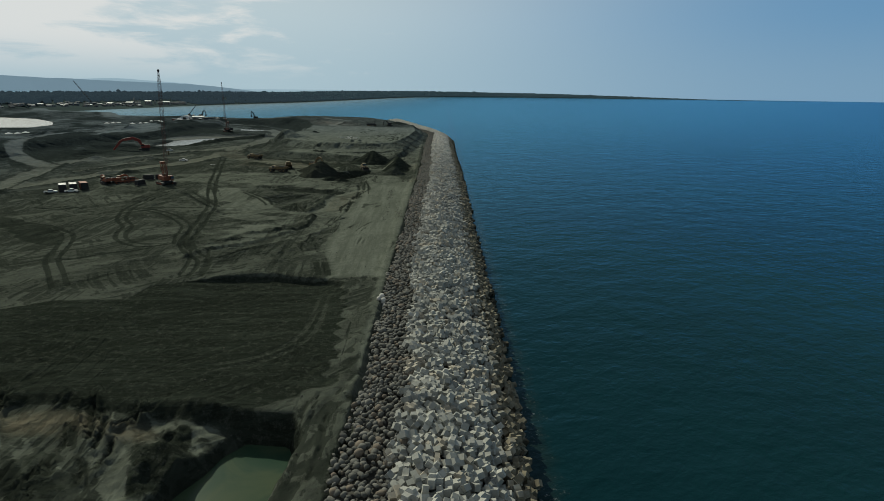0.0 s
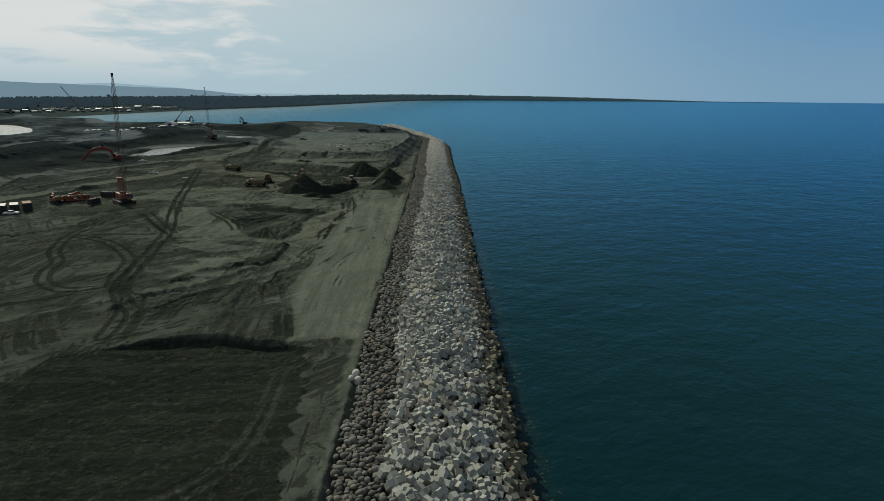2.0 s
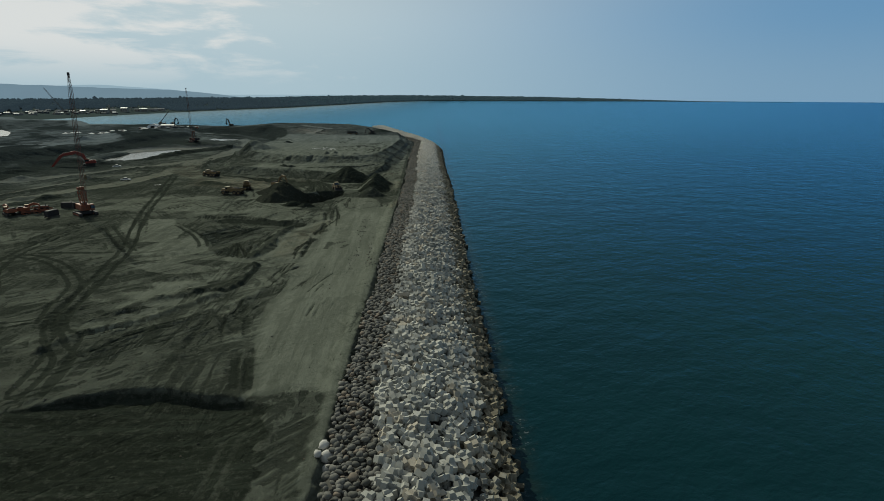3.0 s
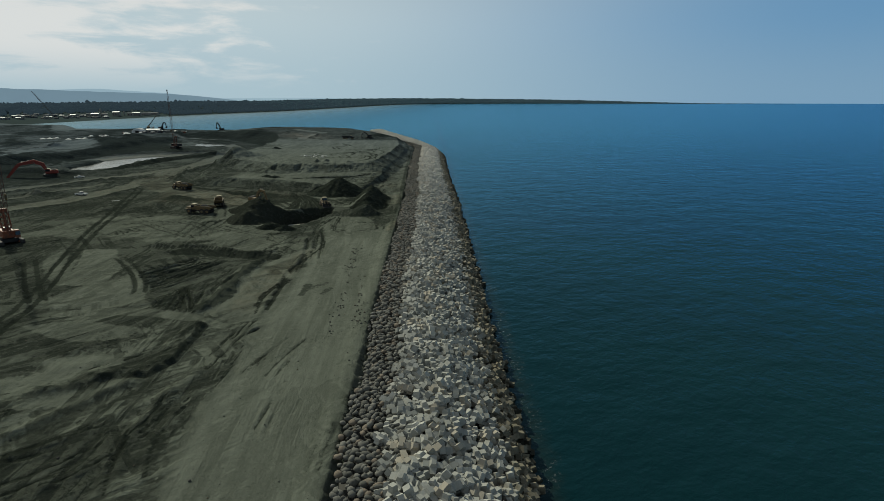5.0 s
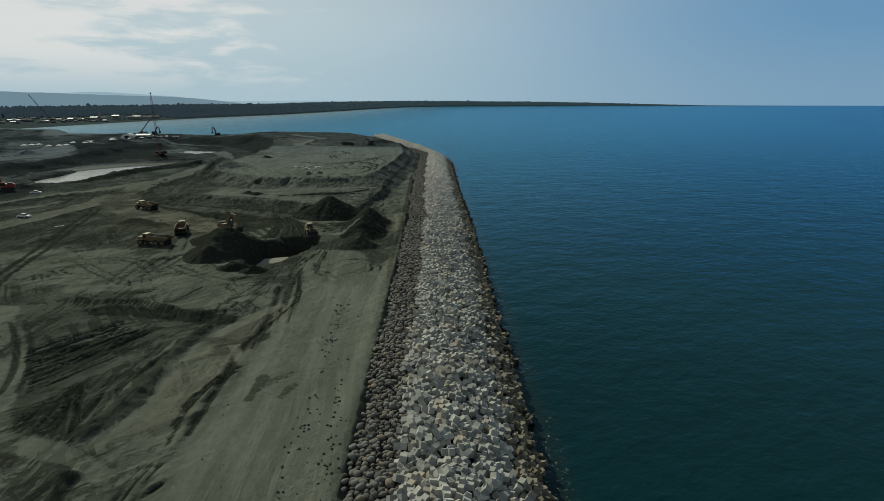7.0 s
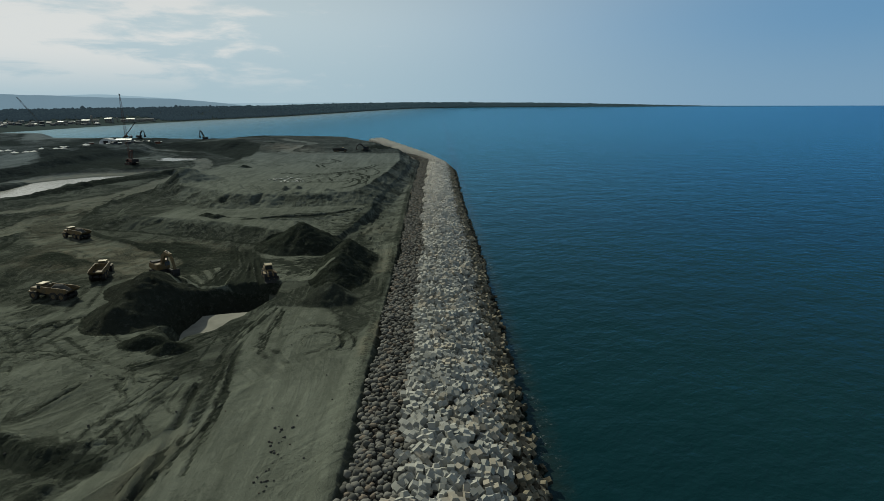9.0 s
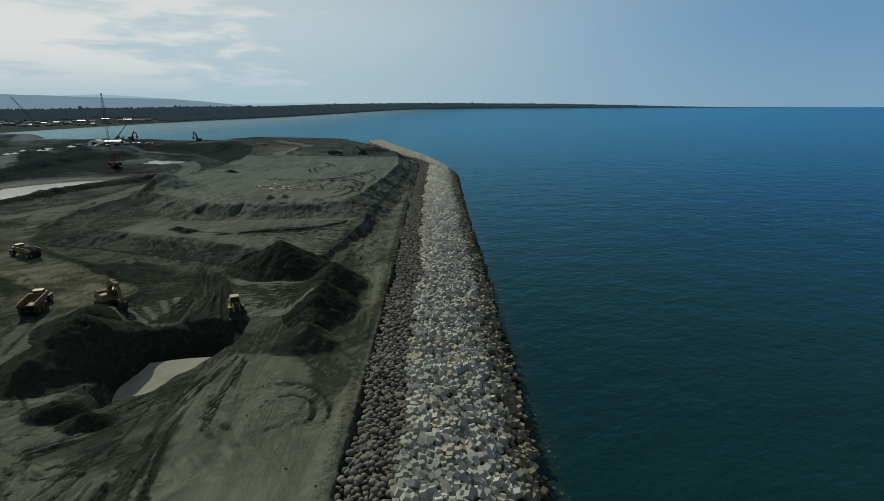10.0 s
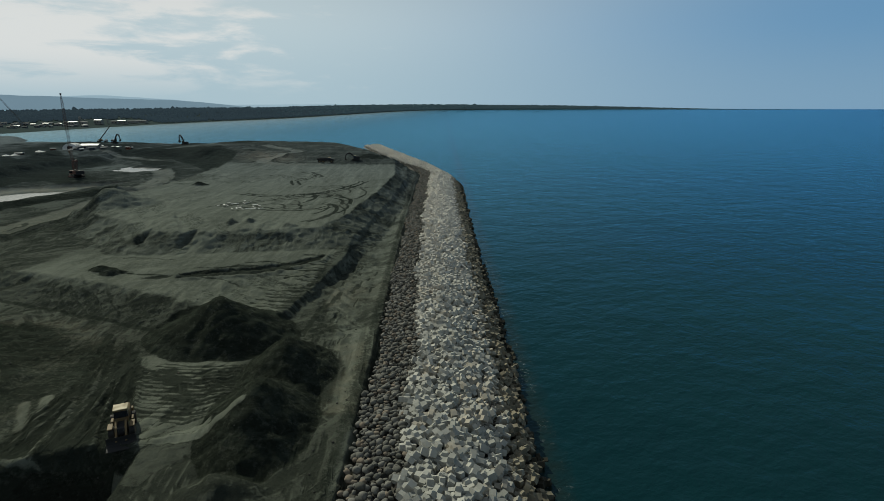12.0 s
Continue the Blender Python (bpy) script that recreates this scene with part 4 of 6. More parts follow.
    if max(p[0] for p in line) < -44 and max(p[1] for p in line) < 322 and not any(p[0] > -114 and 141 < p[1] < 222 for p in line):
        TRACKS.append((line, rng.uniform(0.9, 1.5), rng.uniform(0.2, 0.45)))
for track, gauge, strength in TRACKS:
    part_, d, side = line_distance(rounded(track), 5)
    line = (np.abs(d - gauge) + 0.10 * wobble[part_]) * (1.5 if gauge < 0.5 else 1.0)
    mark = smoothstep(0.75, 0.40, line) * strength * (0.75 + 0.5 * (rough[part_] + 0.5))
    for ex, ey in (track[0], track[-1]):
        mark = mark * smoothstep(0.8, 2.6, np.hypot(X[part_] - ex, Y[part_] - ey))
    rut_or_shade[part_] = np.maximum(rut_or_shade[part_], np.clip(mark, 0, 1))
    pale[part_] *= 1 - 0.8 * np.clip(mark, 0, 1)
    if gauge == 0.9:
        wet_or_shade[part_] *= 1 - np.clip(1.5 * mark, 0, 0.42)
    Z[part_] += -0.16 * smoothstep(0.6, 0.2, line) * strength + 0.09 * np.exp(-(((line - 0.85) / 0.3) ** 2)) * strength
dark_patch = inside(X, Y, [(-150, 156), (-131, 150.6), (-126, 148), (-114.5, 140), (-110.5, 135.5), (-106.8, 127), (-112, 127), (-128, 138), (-150, 148)]) + wobble
rut_or_shade = np.maximum(rut_or_shade, 1.0 * smoothstep(-0.5, 1.0, dark_patch))
# fan of blade strokes between the ridges, with clods thrown up along them
fan_rng = random.Random(17)


def stroke(points, half, deep, dark):
    """A narrow furrow with a bank on one side."""
    part_, d, side = line_distance(rounded(points, 5), 4)
    d = d + 0.12 * wobble[part_] * (half / 0.5)
    Z[part_] += -deep * smoothstep(half, half * 0.4, d) + 0.9 * deep * np.exp(-(((d - 1.8 * half) / (0.7 * half)) ** 2)) * (side > 0)
    rut_or_shade[part_] = np.maximum(rut_or_shade[part_], dark * smoothstep(half * 1.2, half * 0.5, d))
    pale[part_] *= 1 - 0.6 * dark * smoothstep(half * 1.7, half * 0.7, d)


fan_floor = smoothstep(-1.0, 1.5, inside(X, Y, [(-84, 202), (-80, 196), (-73, 185), (-67, 176.5), (-57, 175.5), (-59.5, 188), (-62, 206), (-66, 213), (-77, 213), (-86, 211)]) + 0.8 * wobble)
rut_or_shade = np.maximum(rut_or_shade, 0.28 * fan_floor)
pale = pale * (1 - 0.8 * fan_floor)
for n in range(34):
    s = n / 33
    begin = (-72.3 - 11 * s + fan_rng.uniform(-0.8, 0.8), 185.2 + 15 * s + fan_rng.uniform(-1, 1))
    end_ = (-66 - 11 * s + fan_rng.uniform(-1, 1), 208 + 4 * s + fan_rng.uniform(-6, 2))
    bow = (0.5 * (begin[0] + end_[0]) + fan_rng.uniform(-0.6, 0.3), 0.5 * (begin[1] + end_[1]))
    stroke([begin, bow, end_], fan_rng.uniform(0.2, 0.36), fan_rng.uniform(0.14, 0.26), fan_rng.uniform(0.7, 1.0))
for n in range(20):
    s = n / 19
    begin = (-67.5 + 9.5 * s + fan_rng.uniform(-0.4, 0.4), 177.6 - 2 * s + fan_rng.uniform(-0.5, 0.5))
    end_ = (-68 + 2.5 * s + fan_rng.uniform(-0.6, 0.6), 186 + 2 * math.sin(3 * s) + fan_rng.uniform(-2, 1.5))
    stroke([begin, (0.55 * begin[0] + 0.45 * end_[0], 0.5 * (begin[1] + end_[1])), end_], fan_rng.uniform(0.2, 0.32), fan_rng.uniform(0.14, 0.22), fan_rng.uniform(0.7, 1.0))
for points in ([(-61.3, 187.9), (-61, 197.6)], [(-64.5, 181), (-63, 193), (-63.2, 203)], [(-60, 178), (-61.8, 186)], [(-70.4, 158), (-68.1, 162), (-64.1, 166.6)], [(-72, 155), (-69.4, 160.4), (-66, 164)],
               [(-66, 160), (-62, 166)], [(-59.7, 156.5), (-56.4, 162)], [(-61, 156), (-58, 161.4), (-56, 166)], [(-58.4, 155), (-54.6, 161)], [(-63, 153), (-60, 157.5)], [(-76, 160), (-72, 166)]):
    stroke(points, fan_rng.uniform(0.24, 0.36), fan_rng.uniform(0.16, 0.26), fan_rng.uniform(0.8, 1.0))
for n in range(30):
    x = -91 + 1.05 * n + fan_rng.uniform(-0.3, 0.3)
    y = float(np.interp(x, [-93, -77.5, -70, -59], [221.4, 221.2, 217.8, 216.5]))
    stroke([(x, y), (x + 0.5, y - fan_rng.uniform(2.4, 4.0))], fan_rng.uniform(0.22, 0.35), 0.14, 0.9)


def bundle(points, count, spread, half, deep, dark):
    """Thin parallel furrows along a line, each beginning and ending by chance."""
    (ax, ay), (bx, by) = points[0], points[-1]
    long = math.hypot(bx - ax, by - ay)
    ux, uy = -(by - ay) / long, (bx - ax) / long
    for _ in range(count):
        off, lo, hi = fan_rng.uniform(-spread, spread), fan_rng.uniform(0, 0.55), fan_rng.uniform(0.45, 1.0)
        fine = [tuple(p) for p in rounded(points, 6)]
        fine = [(x + ux * off, y + uy * off) for x, y in fine[int(lo * len(fine)):max(int(lo * len(fine)) + 3, int(hi * len(fine)))]]
        if len(fine) > 1:
            stroke(fine[::2] + [fine[-1]], half * fan_rng.uniform(0.8, 1.3), deep * fan_rng.uniform(0.6, 1.3), dark * fan_rng.uniform(0.6, 1.05))


for points, count, spread, half, deep, dark in (
        ([(-47.6, 150), (-46.6, 143.8), (-45.7, 135), (-41, 124)], 9, 2.6, 0.2, 0.14, 0.75), ([(-47, 176), (-46.6, 165), (-47, 152)], 4, 1.2, 0.2, 0.18, 0.8),
        ([(-43.3, 171), (-45.5, 167)], 2, 0.3, 0.3, 0.2, 0.95), ([(-43.8, 162.3), (-42.9, 154.5), (-42.5, 147)], 2, 0.2, 0.22, 0.12, 0.8),
        ([(-35.6, 167), (-37.4, 158), (-38, 152)], 8, 2.6, 0.2, 0.1, 0.6), ([(-32, 148), (-32.2, 138)], 6, 2.2, 0.2, 0.1, 0.6), ([(-24.9, 141), (-24.1, 128)], 4, 1.2, 0.2, 0.1, 0.5),
        ([(-54.5, 246), (-50.9, 235.5), (-48.7, 226), (-45.5, 211)], 11, 2.6, 0.2, 0.14, 0.75), ([(-56.5, 242), (-58.5, 232.7), (-59.6, 220), (-57.5, 206)], 9, 3.0, 0.22, 0.14, 0.75),
        ([(-57, 256), (-55.5, 245)], 3, 2.2, 0.2, 0.1, 0.6), ([(-40, 125), (-36, 112)], 4, 2.6, 0.2, 0.12, 0.45), ([(-56, 125), (-51, 130), (-47.6, 136)], 9, 2.0, 0.26, 0.15, 0.85),
        ([(-62, 126), (-56, 133), (-50, 140)], 10, 2.5, 0.26, 0.15, 0.8), ([(-46, 198), (-49, 186), (-47, 174)], 5, 1.4, 0.2, 0.15, 0.8), ([(-49, 226), (-50, 212), (-48, 198)], 5, 1.4, 0.2, 0.15, 0.8), ([(-20.6, 64), (-19.4, 54), (-18.4, 44)], 10, 2.0, 0.24, 0.2, 0.8),
        ([(-90, 232), (-82, 242), (-74, 250)], 8, 5.0, 0.22, 0.1, 0.7), ([(-98, 240), (-86, 244), (-72, 242)], 8, 5.0, 0.22, 0.1, 0.7), ([(-70, 236), (-64, 242), (-60, 250)], 8, 3.0, 0.26, 0.15, 0.85)):
    bundle(points, count, spread, half, deep, dark)
for n in range(95):
    x, y, long = fan_rng.uniform(-135, -50), fan_rng.uniform(113, 262), fan_rng.uniform(7, 20)
    if x > -56 and y > 150 or n % 3 and x < -105 or x > -112 and 140 < y < 222:
        continue
    way = fan_rng.gauss(0.85, 0.2) if y < 195 or fan_rng.random() < 0.5 else fan_rng.choice((1.55, 2.5, 2.2)) + fan_rng.gauss(0, 0.15)
    bow = fan_rng.gauss(0, 0.8)
    bundle([(x, y), (x + 0.5 * long * math.cos(way) - bow, y + 0.5 * long * math.sin(way) + bow), (x + long * math.cos(way), y + long * math.sin(way))],
           fan_rng.randint(4, 9), fan_rng.uniform(0.8, 2.4), fan_rng.uniform(0.22, 0.32), fan_rng.uniform(0.08, 0.18), fan_rng.uniform(0.55, 0.9))
for points, half, deep, dark in (([(-60.5, 208), (-60, 198), (-60.4, 187)], 0.5, 0.2, 0.7),
                                 ([(-49, 213), (-49.5, 202), (-47.5, 190), (-46, 178)], 0.5, 0.25, 0.8), ([(-54, 232), (-51, 220), (-49.5, 210)], 0.6, 0.3, 0.7)):
    stroke(points, half, deep, dark)
# scarp below the wavy ridge, its shaded face painted dark; band of clods along the fan, stained and trodden places on
# the strip
part_, d, side = line_distance(rounded([(-83, 216.3), (-78, 216.4), (-73, 216), (-66.5, 215), (-62, 214.2), (-57, 214)]), 6)
teeth = value_noise(X[part_], Y[part_] * 0.25, 0.9, 61)
rut_or_shade[part_] = np.maximum(rut_or_shade[part_], 0.75 * smoothstep(2.3, 1.3, d + 1.1 * teeth))
Z[part_] -= 0.4 * side * smoothstep(0.0, 1.6, d) * smoothstep(5.5, 2.0, d) * (0.8 + 0.4 * teeth)
part_, d, side = line_distance(rounded([(-57.2, 178), (-57.1, 184.3), (-58.6, 189.1), (-58.6, 194.3), (-58.3, 199.6), (-58.9, 204), (-58.5, 208.5)]), 6)
clod = smoothstep(2.4, 1.2, d + 1.2 * wobble[part_] * side)
Z[part_] += clod * (0.15 + 0.55 * np.abs(fractal(X[part_], Y[part_], 1.6, 63, 3, 0.6)))
rut_or_shade[part_] = np.maximum(rut_or_shade[part_], 0.75 * clod)
for points, half, dark in (([(-42, 186.5), (-42.4, 192.5)], 0.7, 0.6), ([(-41, 191), (-39, 194)], 0.8, 0.5), ([(-38, 187.5), (-37.2, 191)], 0.9, 0.55)):
    part_, d, side = line_distance(rounded(points), 4)
    rut_or_shade[part_] = np.maximum(rut_or_shade[part_], dark * smoothstep(2.0 * half, 0.5 * half, d + 0.7 * wobble[part_]))
for flat in ([(-57, 206.5), (-55.6, 213), (-50.5, 223.5), (-49.5, 222), (-53.6, 211.5), (-55.4, 206.5)], [(-52.5, 203), (-50.4, 203.5), (-47.6, 198.5), (-48.8, 197.5)], [(-61, 223.5), (-59, 228), (-57, 227), (-58.6, 223.5)]):
    k = smoothstep(-0.5, 0.5, inside(X, Y, flat) + 0.3 * wobble)
    pale, rut_or_shade, Z = np.maximum(pale, 0.8 * k), rut_or_shade * (1 - k), Z * (1 - 0.6 * k)
brown = smoothstep(-1.5, 1.5, inside(X, Y, [(-53, 177), (-56, 190), (-55, 200), (-53, 210), (-50, 222), (-48.6, 220), (-48, 205), (-48.6, 195), (-48.6, 185), (-49.5, 177)]) + wobble)
warm = np.maximum(warm, 0.22 * brown)
# slumped furrows in the pit
for n in range(34):
    x, y, long, way = fan_rng.uniform(-66, -37), fan_rng.uniform(40, 58), fan_rng.uniform(4, 11), fan_rng.gauss(2.0, 0.35)
    bundle([(x, y), (x + 0.5 * long * math.cos(way) + 0.6, y + 0.5 * long * math.sin(way)), (x + long * math.cos(way), y + long * math.sin(way))], 3, 1.2, 0.3, 0.3, 0.8)
# cracks along the terrace's edge, sweeps over terrace, platform and the loader's floor
for n in range(20):
    y = 319 + 1.9 * n + fan_rng.uniform(-0.6, 0.6)
    stroke([(-55.5, y), (-58, y + fan_rng.uniform(-0.3, 0.3)), (-58.5 - fan_rng.uniform(1, 8), y + fan_rng.uniform(-0.2, 0.8))], fan_rng.uniform(0.25, 0.45), 0.12, fan_rng.uniform(0.6, 0.95))
for n in range(12):
    x, y = fan_rng.uniform(-112, -70), fan_rng.uniform(334, 350)
    stroke([(x, y), (x + 6, y + fan_rng.uniform(0, 2)), (x + 13, y + fan_rng.uniform(-3, 1))], fan_rng.uniform(0.3, 0.5), 0.12, fan_rng.uniform(0.5, 0.85))
for n in range(5):
    stroke([(-92 + 0.9 * n, 333), (-84 + n, 338 + 0.8 * n), (-76 + 1.1 * n, 346)], 0.35, 0.12, 0.75)
for k in (0, 1.7, 3.2):
    stroke([(-84, 334.5 + k), (-75, 339 + k), (-66, 345 + k), (-58.5, 352 + k)], 0.9, 0.45, 0.75)
for n in range(16):
    x, y, r = fan_rng.uniform(-92, -72), fan_rng.uniform(385, 440), fan_rng.uniform(5, 13)
    a = fan_rng.uniform(-1.2, 0.6)
    stroke([(x + r * math.cos(a + k * 0.5), y + 1.6 * r * math.sin(a + k * 0.5)) for k in range(5)], 0.5, 0.12, fan_rng.uniform(0.7, 1.0))
for n in range(30):
    x, y = fan_rng.uniform(-150, -68), fan_rng.uniform(380, 520)
    stroke([(x, y), (x + fan_rng.uniform(4, 9), y + fan_rng.uniform(1, 5))], fan_rng.uniform(0.4, 0.7), 0.15, fan_rng.uniform(0.5, 0.9))
for n in range(26):
    s = n / 25
    foot_ = (-76 + 17 * s, 275.5 + 2.2 * s)
    apex_ = (-84 + 11 * s + fan_rng.uniform(-1, 1), 309 - 7 * s + fan_rng.uniform(-2, 2))
    mid_ = (foot_[0] + 0.55 * (apex_[0] - foot_[0]) + 3.2 * (1 - s), foot_[1] + 0.5 * (apex_[1] - foot_[1]))
    stroke([foot_, mid_, apex_] if n % 2 else [foot_, mid_], fan_rng.uniform(0.25, 0.5), 0.16, fan_rng.uniform(0.7, 1.0))
for n in range(16):
    x, y = -69 + 0.75 * n + fan_rng.uniform(-1.5, 1.5), 300.5 - 1.05 * n
    stroke([(x, y), (0.5 * (x - 54.5), y - 0.6), (-54.5, y + 1.0)], fan_rng.uniform(0.22, 0.42), 0.12, fan_rng.uniform(0.7, 1.0))
for n in range(12):
    stroke([(-77 + 0.7 * n, 302 - 1.5 * n + fan_rng.uniform(-0.4, 0.4)), (-67 + 0.4 * n, 297.5 - 1.1 * n), (-56.5, 299 - 1.25 * n)], fan_rng.uniform(0.25, 0.4), 0.08, fan_rng.uniform(0.6, 0.9))
for n in range(26):
    x, y = fan_rng.uniform(-52, -41), fan_rng.uniform(300, 365)
    if float(edge_x(y)) - x > 3:
        stroke([(x, y), (x + fan_rng.uniform(-0.4, 0.4), y + fan_rng.uniform(2, 5))], 0.35, 0.15, fan_rng.uniform(0.6, 0.9))
# windrow along the lane: a crumbly back and a steep face painted dark as shaded
part_, d, side = line_distance(rounded([(-65, 146), (-61.5, 148.2), (-59, 150.1), (-55.2, 151), (-53.2, 152.6), (-52.5, 155), (-52.3, 158.4), (-52.8, 163), (-53.4, 169.4)]), 7)
right = side * d + 0.35 * wobble[part_]
lumpy = np.abs(fractal(X[part_], Y[part_], 2.2, 67, 3, 0.6))
firm = 0.35 + 0.65 * smoothstep(149, 153, Y[part_])
Z[part_] += (0.5 * firm + 0.9 * lumpy) * smoothstep(0.9, -0.3, right) * smoothstep(-4.5, -0.6, right)
rut_or_shade[part_] = np.maximum(rut_or_shade[part_] * (1 - smoothstep(0.8, 1.4, right) * smoothstep(4.5, 3.0, right)), 0.95 * firm * smoothstep(-0.5, 0.0, right) * smoothstep(1.1, 0.7, right))
rut_or_shade[part_] = np.maximum(rut_or_shade[part_], 0.55 * smoothstep(0.12, 0.3, lumpy) * smoothstep(-4.0, -1.5, right) * smoothstep(0.3, -0.3, right))
for flat, tone in (([(-94.7, 187.8), (-111.6, 206.2), (-113.7, 216.6), (-100.2, 217.6), (-88, 202), (-86, 190)], 0.62), ([(-71.5, 155.5), (-66, 157.8), (-60.5, 157), (-59.5, 155), (-62.3, 152.8), (-68, 151)], 0.6),
                   ([(-85, 167), (-77.5, 170.8), (-68, 169.5), (-62, 168), (-66, 163.5), (-74, 162.5)], 0.55), ([(-84.3, 171.5), (-87.5, 178), (-84.5, 178.5), (-80.4, 172.6)], 0.8), ([(-90, 182), (-82, 177.5), (-78, 179), (-84, 186)], 0.5),
                   ([(-94, 207), (-86, 199), (-79, 191.5), (-77.5, 192.5), (-84, 201), (-92, 209)], 0.5), ([(-79, 205), (-72, 199), (-68, 206), (-72, 211)], 0.4)):
    k = smoothstep(-1.0, 1.0, inside(X, Y, flat) + 0.5 * wobble)
    pale = np.maximum(pale, tone * k * (1 - smoothstep(0.3, 0.7, rut_or_shade)))
# sweeps of the loader over the strip's end: closed arcs, and a fan spread from the cut
turned_over = smoothstep(-3, 3, inside(X, Y, [(-58, 240), (-56, 258), (-50, 263), (-40, 258), (-35, 252), (-34, 244), (-38, 236), (-50, 234)]) + 2 * wobble)
pale = pale * (1 - 0.26 * turned_over)
rut_or_shade = np.maximum(rut_or_shade, 0.14 * turned_over)
for points, count, spread, dark in (([(-44.6, 242), (-47.5, 249.6), (-46, 255), (-40.1, 254.8), (-35.9, 250.4), (-35.3, 245.9), (-39, 244)], 8, 1.3, 0.55), ([(-42.2, 243.7), (-44.6, 249.8), (-42.4, 252.5), (-38.4, 250.7), (-37.4, 247.1), (-39.6, 245.6)], 7, 1.0, 0.6),
                                    ([(-55.1, 265), (-55.4, 256.6), (-56, 248.9), (-55.9, 241.9)], 9, 2.2, 0.75), ([(-53.3, 263.5), (-52.3, 254.5), (-50.9, 246.5), (-49.7, 241.6)], 7, 1.4, 0.65), ([(-52.6, 263.5), (-50.4, 254.6), (-48.1, 246.7)], 5, 1.0, 0.6),
                                    ([(-57.3, 253), (-60.6, 248.6), (-63.3, 242.1)], 7, 1.6, 0.75)):
    bundle(points, count, spread, 0.22, 0.12, dark)
part_, d, side = line_distance(rounded([(-33, 243.6), (-33.3, 248.7), (-31.5, 262.3), (-33.1, 278.6)]), 4)
warm[part_] = np.maximum(warm[part_], 0.45 * smoothstep(1.8, 0.5, d + 0.5 * wobble[part_]))
west_flat = smoothstep(-4, 4, inside(X, Y, [(-140, 228), (-132, 262), (-106, 262), (-90, 250), (-78, 244), (-62, 241), (-55, 236), (-54, 224), (-90, 225)]) + 2 * wobble)
rut_or_shade = rut_or_shade * (1 - 0.15 * west_flat)
pale = np.maximum(pale, 0.48 * west_flat * (1 - smoothstep(0.45, 0.8, rut_or_shade)))
wet_or_shade = wet_or_shade * (1 - 0.7 * west_flat * (heaped < 0.1))
flat_path = smoothstep(2.6, 1.2, np.abs(Y - np.interp(X, [-90, -79, -72, -65, -57, -49], [173, 174.2, 175.3, 175, 172.9, 169])) + 0.4 * wobble) * smoothstep(-92, -84, X) * smoothstep(-47, -51, X)
rut_or_shade = rut_or_shade * (1 - 0.8 * flat_path)
Z = Z * (1 - 0.5 * flat_path)
pale = np.maximum(pale * (1 - 0.5 * flat_path), 0.46 * flat_path)
churned = smoothstep(-2, 2, inside(X, Y, [(-44, 300), (-41, 320), (-47, 352), (-51, 350), (-50, 318)]) + wobble)
Z += churned * 0.4 * value_noise(X * 0.3, Y, 1.2, 75)

# lane between the terrace's foot and the boulders
lane = smoothstep(-1.0, 1.2, inside(X, Y, [(-35.5, 288), (-39, 330), (-42, 356), (-47, 410), (-54.5, 506), (-57.5, 540), (-58.5, 538), (-51, 447), (-51, 399), (-51.5, 352), (-52, 330), (-45, 314), (-40.5, 300), (-39.5, 288)]) + 0.5 * wobble)
pale = np.maximum(pale * (1 - 0.6 * lane), 0.45 * lane * (0.7 + 0.9 * (rough + 0.3)))
warm = np.maximum(warm, 0.3 * lane * smoothstep(-0.1, 0.25, rough))
wet_or_shade = wet_or_shade * (1 - lane)
# rutted lip beside the green pond
lip = smoothstep(-1.5, 1.5, inside(X, Y, [(-14, 20), (-22, 20), (-22.5, 62), (-26, 78), (-20, 84), (-16.5, 66)]) + 0.6 * wobble)
furrow = value_noise(X - 0.25 * Y, Y * 0.22, 1.2, 111) + 0.6 * value_noise(X, Y, 1.7, 113)
Z += lip * 0.5 * furrow
rut_or_shade = np.maximum(rut_or_shade, lip * (0.25 + 0.6 * smoothstep(0.0, 0.3, -furrow)))
# gravel shoulder along the boulders, then under the breakwater; shores
shoulder = np.exp(-(((D + 1.8) / 1.5) ** 2))
Z += 0.35 * shoulder
rut_or_shade = np.maximum(rut_or_shade, 0.55 * shoulder * smoothstep(150, 270, Y))
Z = np.where(D > -0.6, np.minimum(Z, -0.25 - 0.75 * (D + 0.6) + np.interp(Y, [540, 680], [0, 5.0])), Z)
land = np.interp(X, SHORE_X, SHORE_Y) - Y + 3 * wobble
Z = np.where(Y > 660, np.minimum(Z, 2.5 + 5.5 * smoothstep(-320, -230, X) + 0.1 * wobble), Z)
Z = np.where(land < 30, np.minimum(Z, Z * smoothstep(-5, 30, land) - 9 * smoothstep(12, -25, land)), Z)
beach = smoothstep(40, 10, np.abs(land - 12)) * smoothstep(-420, -560, X)
pale = np.maximum(pale, beach)
wet_or_shade = wet_or_shade * (1 - beach)
Z = np.clip(Z, -13, 30)

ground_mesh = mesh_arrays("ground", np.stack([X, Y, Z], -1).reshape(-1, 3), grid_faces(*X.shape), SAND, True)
for name_, field in (("wet_or_shade", wet_or_shade), ("pale", pale), ("rut_or_shade", rut_or_shade), ("warm", warm)):
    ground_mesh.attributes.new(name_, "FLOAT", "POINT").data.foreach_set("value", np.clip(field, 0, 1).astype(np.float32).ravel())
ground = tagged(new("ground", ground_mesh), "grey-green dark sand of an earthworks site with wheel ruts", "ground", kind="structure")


def ground_z(x, y):
    """Height of the ground at a place."""
    i, j = int(np.clip(np.searchsorted(GY, y), 1, len(GY) - 1)), int(np.clip(np.searchsorted(GX, x), 1, len(GX) - 1))
